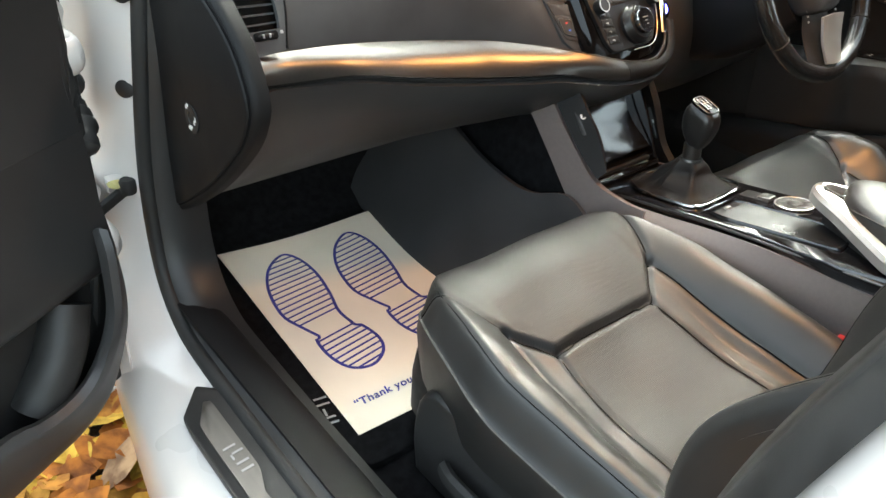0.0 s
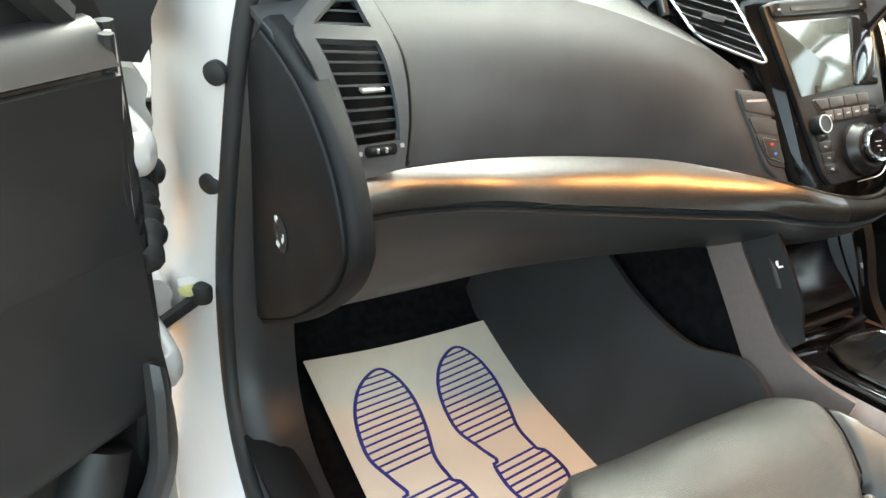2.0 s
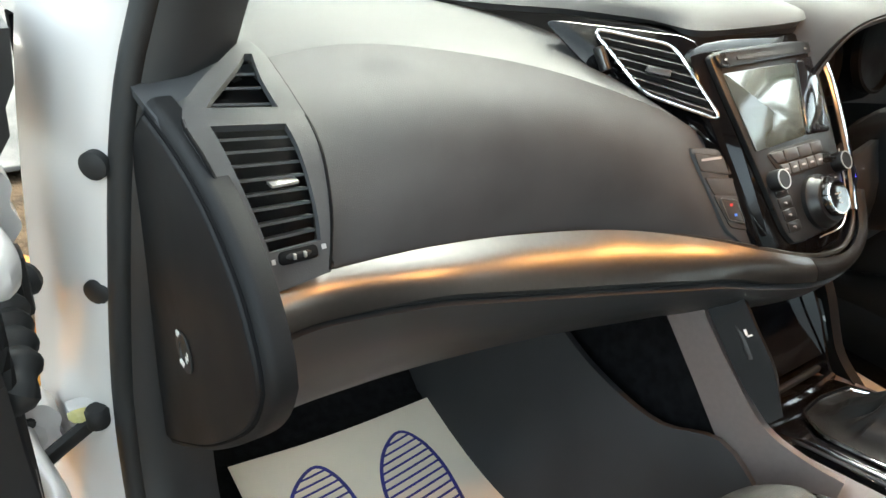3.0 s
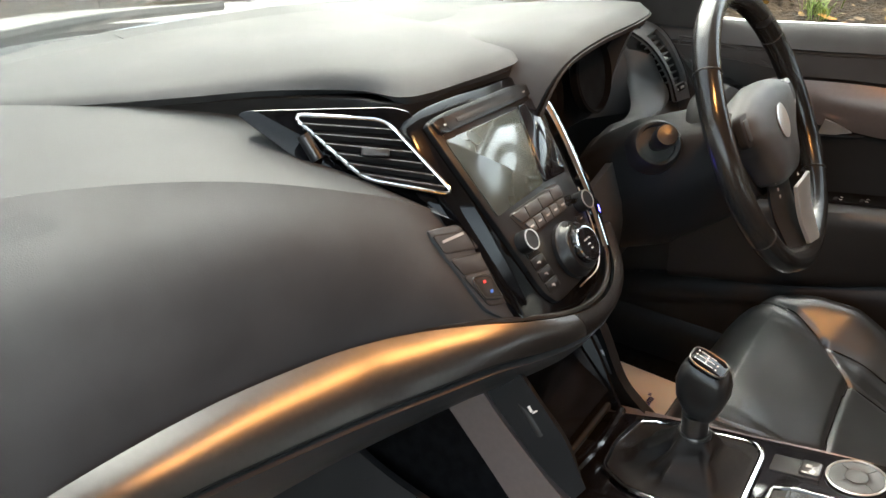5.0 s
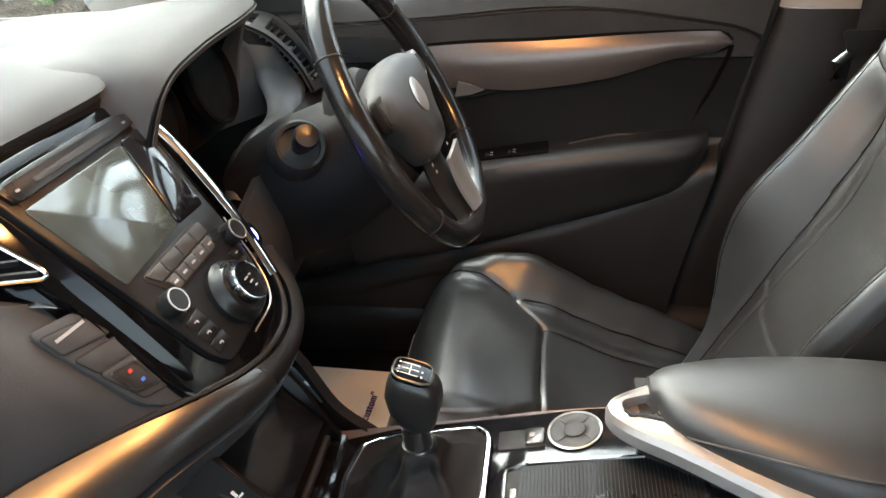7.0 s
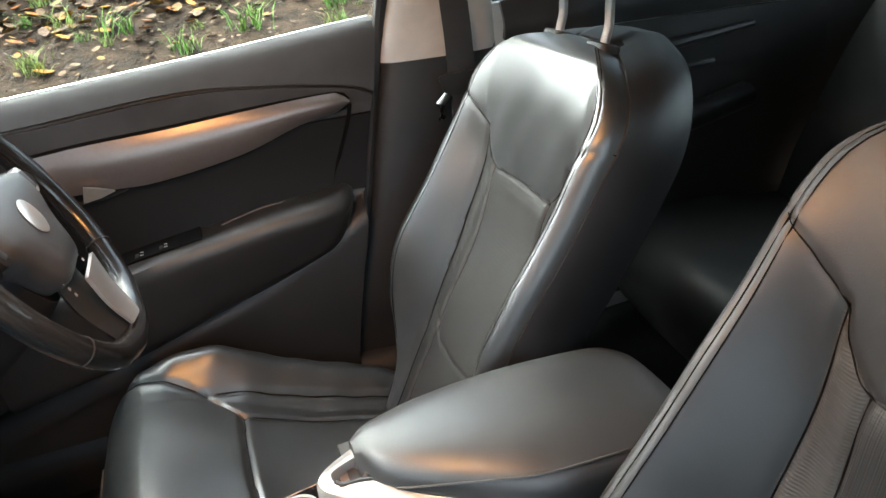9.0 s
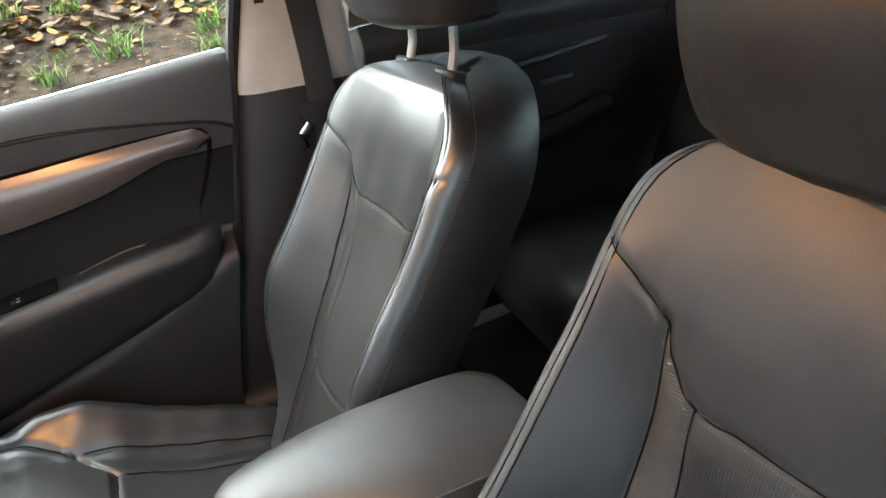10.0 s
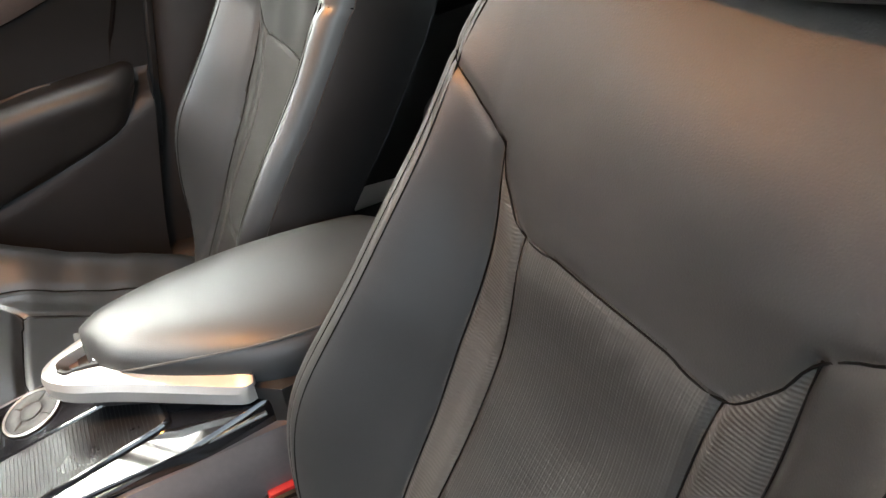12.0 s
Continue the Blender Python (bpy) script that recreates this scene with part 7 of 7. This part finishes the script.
        bot = spline([(0.084, 0.030, 0.600), (0.082, 0.040, 0.528), (0.088, 0.040, 0.469), (0.108, 0.040, 0.417), (0.142, 0.040, 0.362), (0.192, 0.040, 0.338), (0.25, 0.040, 0.332), (0.40, 0.04, 0.328), (0.60, 0.04, 0.33), (0.80, 0.03, 0.34), (0.97, 0.03, 0.35)], 60)
        G = np.array([[put(*q) for q in r] for r in (rim + V(0, -0.012, -0.004), rim + V(0, -0.004, 0.004), rim + V(0, 0.003, 0.001), rim * 0.7 + bot * 0.3 + V(0, 0.008, 0), rim * 0.3 + bot * 0.7 + V(0, 0.010, 0), bot, bot + V(0, -0.03, -0.006))])
        G = np.stack([spline(G[:, i], 24) for i in range(60)], 1)
        part("door_pocket", shell(G[::-1], 0.006), DASH_LOW, t, "moulded grey door pocket")
        part("bottle_holder", tube(spline([put(0.16, 0.026, 0.54), put(0.20, 0.040, 0.48), put(0.25, 0.034, 0.42)], 12), 0.034, 14), BLACK, t, "bottle hollow in the pocket")
        part("mirror_sail", H([[(0.055, -0.012, 0.985), (0.17, -0.008, 0.992), (0.30, -0.006, 1.0)], [(0.08, -0.004, 1.04), (0.17, 0.006, 1.07), (0.26, 0.01, 1.08)], [(0.13, 0.008, 1.09), (0.18, 0.018, 1.11), (0.23, 0.022, 1.13)]], 10, 8, 0.02), BLACK, t, "black mirror corner cover")
    # painted outer skin and ends
    sk = [[(d, w, z) for d in (front - 0.02, 0.4, 0.7, 1.05)] for w, z in ((-0.015, 1.0), (-0.085, 0.93), (-0.125, 0.75), (-0.125, 0.5), (-0.10, 0.30), (-0.03, 0.27))]
    part("outer_skin", H(sk, 24, 24, -0.004), PAINT, t, "white painted outer skin")
    part("card_edge", tube(spline([put(front, 0.030, 0.985), put(front + 0.004, 0.026, 0.80), put(front + 0.012, 0.030, 0.62), put(front + 0.02, 0.020, 0.52), put(front + 0.03, 0.0, 0.40)], 24), 0.007, 8), RUBBER, t, "dark edge of the inner panel")
    if not with_glass:
        part("edge_flange", tube(spline([put(front - 0.006, 0.024, 0.985), put(front - 0.004, 0.022, 0.80), put(front + 0.004, 0.026, 0.66), put(front + 0.010, 0.020, 0.58)], 24), 0.0035, 8), PAINT, t, "thin white painted door flange")
    end = [[(front - 0.018 + 0.01 * abs(z - 0.6), w, z) for w in (-0.10, -0.05, 0.0, 0.022)] for z in (0.30, 0.5, 0.75, 0.98)]
    part("hinge_end", H(end, 8, 12, 0.004), PAINT, t, "white painted hinge end")
    part("end_seal", tube(spline([put(front - 0.013, 0.010, 0.99), put(front - 0.013, 0.016, 0.8), put(front - 0.010, 0.010, 0.5), put(front + 0.015, -0.01, 0.36), (put(0.3, -0.02, 0.33))], 40), 0.009, 8), RUBBER, t, "black rubber door edge seal")
    # window frame and glass
    fr = spline([put(front + 0.02, -0.005, 0.995), put(front + 0.16, 0.035, 1.14), put(0.48, 0.12, 1.30), put(0.75, 0.165, 1.37), put(0.98, 0.165, 1.37), put(1.06, 0.12, 1.25), put(1.05, 0.01, 1.04)], 50)
    part("window_frame", tube(fr, 0.018, 8), RUBBER, t, "black window frame")
    if with_glass:
        g = part("window_glass", H([[(0.06, -0.008, 0.99), (0.5, -0.008, 1.0), (1.04, -0.008, 1.04)], [(0.20, 0.028, 1.12), (0.5, 0.05, 1.16), (1.04, 0.045, 1.16)], [(0.48, 0.11, 1.29), (0.7, 0.125, 1.31), (1.04, 0.11, 1.26)]], 8, 8, 0.004), GLASS, t, "clear window glass")
        g.visible_shadow = False
    return t


def closed(d, w, z):
    """A point of the driver door; its rear edge leans forward towards the sill."""
    k = float(np.interp(z, [0.40, 0.54, 0.725, 0.93, 1.03], [0.0, 0.20, 0.55, 0.92, 1.09]))
    return V(0.74 - w, 0.50 - (d if d < 0.88 else 0.88 + (d - 0.88) * k), z)


driver_door = door("driver_door", "closed black driver door panel with metallic strip", closed, False, 0.10)
OPEN, AXIS = radians(62), V(-0.831, 0.495, 0.0)


def opened(d, w, z):
    """A point of the passenger door, swung out on its hinges."""
    x, y = -0.74 + w - AXIS[0], 0.50 - d - AXIS[1]
    c, k = math.cos(OPEN), math.sin(OPEN)
    return AXIS + V(x * c + y * k, -x * k + y * c, z)


passenger_door = door("passenger_door", "open white passenger door with black inner panel", opened, True, 0.082, False)


def hinges():
    for z in (0.855, 0.57):
        t = thing("steel_hinge", "white painted steel hinge between pillar and door", "hinge", group="door hinges")
        part("pillar_leaf", loft([[V(x, y, z + q) for x, q in smooth_loop([(-0.846, 0.030), (-0.832, 0.046), (-0.802, 0.044), (-0.788, 0.020), (-0.795, 0.0), (-0.786, -0.024), (-0.802, -0.046), (-0.838, -0.046)], 56, 0.3)] for y in (0.548, 0.516, 0.510)]), PAINT, t, "white painted cast leaf")
        part("door_leaf", tube(spline([(-0.812, 0.520, z), (-0.828, 0.500, z), opened(0.045, 0.012, z), opened(0.085, -0.01, z)], 24), 0.012, 18, flat=2.0), PAINT, t)
        part("pin", drum((-0.838, 0.507, z - 0.05), (0, 0, 1), [(0.007, 0), (0.007, 0.1), (0.005, 0.104), (0, 0.104)], 14), BRIGHT, t, "steel hinge pin")
        for dz in (-0.026, 0.024):
            part("bolt", drum((-0.822, 0.5095, z + dz), (0, -1, 0), [(0.0075, 0), (0.0075, 0.002), (0.005, 0.003), (0, 0.001)], 12), BLACK, t, "dark bolt hole")
    t = thing("wiring_boot", "ribbed black rubber wiring boot between pillar and door", "wiring boot")
    P = spline([(-0.79, 0.530, 0.765), (-0.815, 0.50, 0.762), opened(0.055, 0.012, 0.745), opened(0.08, -0.01, 0.70)], 40)
    part("boot", tube(P, 0.017 + 0.0035 * np.sin(np.arange(40) * 1.3), 14), RUBBER, t)
    part("collar", box((-0.848, 0.495, 0.735), (-0.792, 0.535, 0.805), 0.006), BLACK, t, "black plug collar")
    for x in (-0.836, -0.820, -0.804):
        part("collar_rib", box((x - 0.004, 0.490, 0.738), (x + 0.004, 0.498, 0.796), 0.002), BLACK, t)
    t = thing("door_check_strap", "black steel door check strap with yellow grease", "door check")
    part("strap", tube([(-0.758, 0.480, 0.597), (-0.790, 0.474, 0.583), (-0.817, 0.468, 0.572), (-0.875, 0.452, 0.548)], 0.0075, 8, flat=1.4), BLACK, t)
    part("pivot", drum((-0.758, 0.474, 0.592), (0, 0, 1), [(0.012, 0), (0.013, 0.004), (0.013, 0.020), (0.010, 0.024), (0, 0.024)], 14), BLACK, t, "round pivot")
    part("bracket", box((-0.785, 0.482, 0.590), (-0.755, 0.502, 0.616), 0.003), PAINT, t)
    part("grease", drum((-0.775, 0.480, 0.610), (0, -0.4, 1), [(0.012, 0), (0.009, 0.003), (0, 0.004)], 10), GREASE, t, "smear of yellow grease")


hinges()


# ---------------------------------------------------------------- pillars and rear of the cabin
def b_pillars():
    for s, nm in ((1, "pillar_b_east"), (-1, "pillar_b_west")):
        t = thing(nm, "centre pillar with pale upper and black lower trim", "pillar", kind="structure")
        f = lambda rows: [[(s * x, y - (0.085 if s < 0 else 0), z) for x, y, z in r] for r in rows][::s]
        part("upper_trim", shell(sheet(f([[(0.735, -0.505, 0.972), (0.700, -0.53, 0.972), (0.690, -0.62, 0.970), (0.700, -0.71, 0.968), (0.735, -0.74, 0.966)], [(0.70, -0.545, 1.15), (0.665, -0.56, 1.15), (0.655, -0.63, 1.15), (0.665, -0.70, 1.15), (0.70, -0.725, 1.15)],
                                         [(0.585, -0.57, 1.37), (0.555, -0.58, 1.37), (0.545, -0.63, 1.37), (0.555, -0.69, 1.37), (0.585, -0.71, 1.37)]]), 24, 20), 0.01), CREAM, t, "pale grey upper trim")
        part("lower_trim", shell(sheet(f([[(0.745, -0.34, 0.40), (0.71, -0.365, 0.40), (0.695, -0.56, 0.40), (0.71, -0.71, 0.40), (0.745, -0.75, 0.40)], [(0.745, -0.445, 0.68), (0.705, -0.468, 0.68), (0.69, -0.60, 0.68), (0.705, -0.71, 0.68), (0.745, -0.75, 0.68)],
                                         [(0.745, -0.505, 0.97), (0.705, -0.530, 0.97), (0.693, -0.62, 0.97), (0.705, -0.715, 0.97), (0.745, -0.745, 0.97)]]), 24, 20), 0.01), TRIM, t, "black lower trim")
        if s > 0:
            part("pillar_seal", tube(spline([(0.722, -0.335, 0.41), (0.722, -0.412, 0.54), (0.722, -0.452, 0.72), (0.722, -0.497, 0.93), (0.715, -0.517, 1.03), (0.68, -0.54, 1.15)], 30), 0.011, 8), RUBBER, t, "black door seal")


def seat_belt():
    t = thing("seat_belt", "black seat belt hanging from the pillar", "seat belt")
    P = spline([(0.640, -0.625, 1.18), (0.668, -0.640, 1.08), (0.670, -0.645, 0.98), (0.672, -0.645, 0.80), (0.69, -0.62, 0.55)], 30)
    G = np.array([P + V(0, -0.025, 0), P + V(-0.003, 0, 0), P + V(0, 0.025, 0)])
    part("webbing", shell(G, 0.002), WEBBING, t)
    part("guide_loop", box((0.630, -0.668, 1.165), (0.655, -0.590, 1.195), 0.008), BLACK, t, "black belt guide")
    tg = part("tongue", slab(smooth_loop([(-0.044, 0.020), (0.044, 0.020), (0.030, -0.018), (-0.030, -0.018)], 28, 0.2), (0.664, -0.640, 0.925), (0, 1, 0), (0.0, 0, 1), 0.008, 0.002), BLACK, t, "black buckle tongue")
    part("tongue_blade", tube([(0.660, -0.615, 0.910), (0.660, -0.598, 0.895), (0.661, -0.60, 0.868)], 0.005, 6, flat=2.0), CHROME, tg, "bright steel blade")


def rear_doors():
    for s, nm in ((1, "rear_door_east"), (-1, "rear_door_west")):
        t = thing(nm, "closed rear door with black inner panel and tinted window", "car door", kind="")
        f = lambda rows: [[(s * x, y, z) for x, y, z in r] for r in rows][::s]
        part("upper_panel", shell(sheet(f([[(0.725, -0.755, 0.972), (0.725, -1.1, 0.965), (0.715, -1.50, 0.955)], [(0.718, -0.755, 1.0), (0.715, -1.1, 1.005), (0.70, -1.50, 1.0)], [(0.735, -0.755, 1.04), (0.735, -1.1, 1.05), (0.72, -1.50, 1.05)]]), 24, 12), 0.008), DASH_LOW, t, "dark grey upper panel")
        part("centre_panel", shell(sheet(f([[(0.70, -0.755, 0.40), (0.70, -1.1, 0.40), (0.70, -1.50, 0.55)], [(0.695, -0.755, 0.60), (0.70, -1.1, 0.60), (0.70, -1.50, 0.65)], [(0.715, -0.755, 0.78), (0.715, -1.1, 0.78), (0.71, -1.50, 0.78)], [(0.727, -0.755, 0.97), (0.727, -1.1, 0.963), (0.715, -1.50, 0.953)]]), 24, 24), 0.008), TRIM, t, "black centre panel")
        part("armrest", tube(spline([(s * 0.70, -0.80, 0.745), (s * 0.665, -0.90, 0.755), (s * 0.66, -1.1, 0.77), (s * 0.69, -1.28, 0.785)], 24), 0.028, 10, flat=1.0), CARD, t, "padded armrest")
        part("door_handle", tube([(s * 0.700, -1.12, 0.865), (s * 0.690, -1.16, 0.868), (s * 0.700, -1.20, 0.865)], 0.007, 8), VENTGREY, t, "dark grey handle")
        part("strip", tube(spline([(s * 0.715, -0.76, 0.90), (s * 0.708, -1.0, 0.905), (s * 0.708, -1.3, 0.925)], 20), np.linspace(0.018, 0.008, 20), 8, flat=1.0), TRIM, t, "dark grey strip")
        part("outer_skin", shell(sheet(f([[(0.80, -0.66, 0.30), (0.80, -1.1, 0.30), (0.78, -1.7, 0.45)], [(0.865, -0.66, 0.6), (0.865, -1.1, 0.6), (0.85, -1.7, 0.65)], [(0.82, -0.66, 0.98), (0.82, -1.1, 0.99), (0.79, -1.7, 1.0)], [(0.745, -0.66, 1.04), (0.745, -1.1, 1.05), (0.73, -1.7, 1.06)]]), 16, 16), -0.006), PAINT, t, "white painted outer skin")
        g = part("window_glass", shell(sheet(f([[(0.735, -0.74, 1.04), (0.735, -1.1, 1.05), (0.72, -1.62, 1.06)], [(0.66, -0.74, 1.21), (0.66, -1.1, 1.21), (0.64, -1.62, 1.19)], [(0.575, -0.72, 1.36), (0.57, -1.1, 1.355), (0.55, -1.62, 1.30)]]), 10, 8), 0.004), TINT, t, "dark tinted window glass")
        part("window_frame", tube(spline([(s * 0.72, -1.62, 1.05), (s * 0.64, -1.63, 1.20), (s * 0.55, -1.60, 1.33)], 12), 0.03, 8), RUBBER, t)
        q = part("quarter_panel_" + ("east" if s > 0 else "west"), shell(sheet(f([[(0.72, -1.48, 0.36), (0.70, -1.8, 0.36), (0.74, -2.18, 0.36)], [(0.71, -1.48, 0.97), (0.69, -1.8, 0.98), (0.68, -2.15, 0.98)], [(0.55, -1.60, 1.34), (0.52, -1.75, 1.33), (0.5, -1.87, 1.30)]]), 10, 12), 0.02), TRIM)
        tagged(q, "dark plastic lining beside the rear seat", "trim", kind="structure")


def roof_edges():
    for s, nm in ((1, "roof_rail_east"), (-1, "roof_rail_west")):
        q = part(nm, tube(spline([(s * 0.53, 0.05, 1.345), (s * 0.565, -0.3, 1.385), (s * 0.57, -0.7, 1.39), (s * 0.56, -1.2, 1.375), (s * 0.53, -1.65, 1.335)], 24), 0.035, 10), CREAM)
        tagged(q, "pale grey roof edge lining", "trim", kind="structure")
    t = thing("door_mirror", "white painted driver side door mirror with black stalk", "wing mirror")
    rings = []
    for x, w, h in ((0.90, 0.04, 0.045), (0.93, 0.07, 0.075), (1.02, 0.085, 0.085), (1.10, 0.07, 0.07), (1.13, 0.035, 0.035)):
        o = round_rect(w * 2, h * 2, min(w, h) * 0.6, 5)
        rings.append([V(x, 0.31 + a * 0.9, 1.07 + b) for a, b in o])
    part("shell", loft(rings), PAINT, t)
    part("stalk", tube([(0.77, 0.31, 1.005), (0.84, 0.31, 1.01), (0.92, 0.315, 1.03)], [0.035, 0.03, 0.035], 10, flat=0.5), BLACK, t, "black mirror foot")
    part("mirror_sail", loft([[(x, y, z) for y, z in ((0.44, 0.985), (0.25, 0.985), (0.20, 1.06), (0.28, 1.14), (0.40, 1.03))] for x in (0.70, 0.745)]), BLACK, t, "black corner cover", smooth=False)


b_pillars()
seat_belt()
rear_doors()
roof_edges()


# ---------------------------------------------------------------- mats
SHOE = [(-0.471, 0.521), (-0.518, 0.490), (-0.553, 0.428), (-0.568, 0.350), (-0.555, 0.299), (-0.543, 0.266), (-0.5435, 0.261), (-0.553, 0.256), (-0.555, 0.208), (-0.540, 0.168), (-0.506, 0.154), (-0.471, 0.173), (-0.457, 0.207), (-0.463, 0.251), (-0.4725, 0.256), (-0.473, 0.262), (-0.475, 0.308), (-0.459, 0.365), (-0.447, 0.430), (-0.450, 0.489)]


def footprint(parent, dx, place):
    """One printed shoe sole: outline, hatch lines, and the line across the heel."""
    turn = SHOE[5:] + SHOE[:6]
    loop = spline([(x + dx, y) for x, y in turn], 121)[:-1]
    part("shoe_outline", tube([place(x, y, 0.0006) for x, y in loop], 0.0032, 5, up=(0, 0, 1), flat=0.25, closed=True), INK, parent, "blue printed shoe outline")
    n = 0
    for y0 in list(np.arange(0.315, 0.52, 0.0145)) + list(np.arange(0.165, 0.262, 0.0135)):
        xs = []
        for (x1, y1), (x2, y2) in zip(loop, np.roll(loop, -1, 0)):
            g1, g2 = y1 - 0.12 * (x1 - dx + 0.5), y2 - 0.12 * (x2 - dx + 0.5)
            if (g1 - y0) * (g2 - y0) < 0:
                k = (y0 - g1) / (g2 - g1)
                xs.append((x1 + (x2 - x1) * k, y1 + (y2 - y1) * k))
        if len(xs) >= 2:
            xs.sort()
            a, b = xs[0], xs[-1]
            part("shoe_line", tube([place(a[0] + (b[0] - a[0]) * k, a[1] + (b[1] - a[1]) * k, 0.0006) for k in np.linspace(0, 1, 5)], 0.0021, 4, up=(0, 0, 1), flat=0.3), INK, parent)


def paper_mat(label, dx, dy, curl):
    t = thing("paper_floor_mat", label, "paper mat", group="paper mats")

    def place(x, y, lift=0.0):
        v = (y - 0.04) / 0.53
        u = (x + 0.61) / 0.39
        z = 0.3335 + 0.010 * max(0, v - 0.55) ** 1.2 + 0.012 * v * max(0, 0.35 - u) * curl + 0.004 * math.sin(5 * u + 2 * v) * v + lift
        return V(x + dx, y + dy, z)
    bl, fl, fr, br = V(-0.613, 0.040), V(-0.583, 0.580), V(-0.206, 0.563), V(-0.236, 0.022)
    G = np.array([[place(*((bl * (1 - u) + br * u) * (1 - v) + (fl * (1 - u) + fr * u) * v)) for u in np.linspace(0, 1, 24)] for v in np.linspace(0, 1, 30)])
    part("sheet", shell(G, 0.0012), PAPER, t, "cream printed paper sheet")
    footprint(t, 0.0, place)
    footprint(t, 0.153, place)
    lettering("\u201cThank you for your custom\u201d", Matrix.Translation(place(-0.585, 0.088, 0.0016)) @ Euler((0, 0, radians(-3))).to_matrix().to_4x4(), 0.0215, INK, t, shear=0.15)
    return t


def carpet_mat(name, label, dx):
    m = part(name, slab(round_rect(0.46, 0.62, 0.04, cx=-0.42, cy=0.29), (dx, 0, 0.331), (1, 0, 0), (0, 1, 0), 0.012, 0.004), CARPET)
    tagged(m, label, "floor mat")
    return m


mat_a = carpet_mat("carpet_floor_mat", "black carpet floor mat with grey woven marks", 0.0)
bars((-0.625, 0.115, 0.331), V(0.2, 0.98, 0), V(-0.98, 0.2, 0), [(-0.03, 0.0, 0.004, 0.022), (-0.018, 0.0, 0.004, 0.020), (-0.006, 0.003, 0.016, 0.004), (0.012, 0.0, 0.004, 0.022), (0.026, 0.0, 0.004, 0.022)], GREYMARK, mat_a, 0.001)
carpet_mat("carpet_floor_mat", "black carpet floor mat under the steering wheel", 0.80)
paper_mat("cream paper mat printed with two blue shoe soles", 0.0, 0.0, 1.0)
paper_mat("cream paper mat printed in blue, under the pedals", 0.79, 0.075, 0.5)
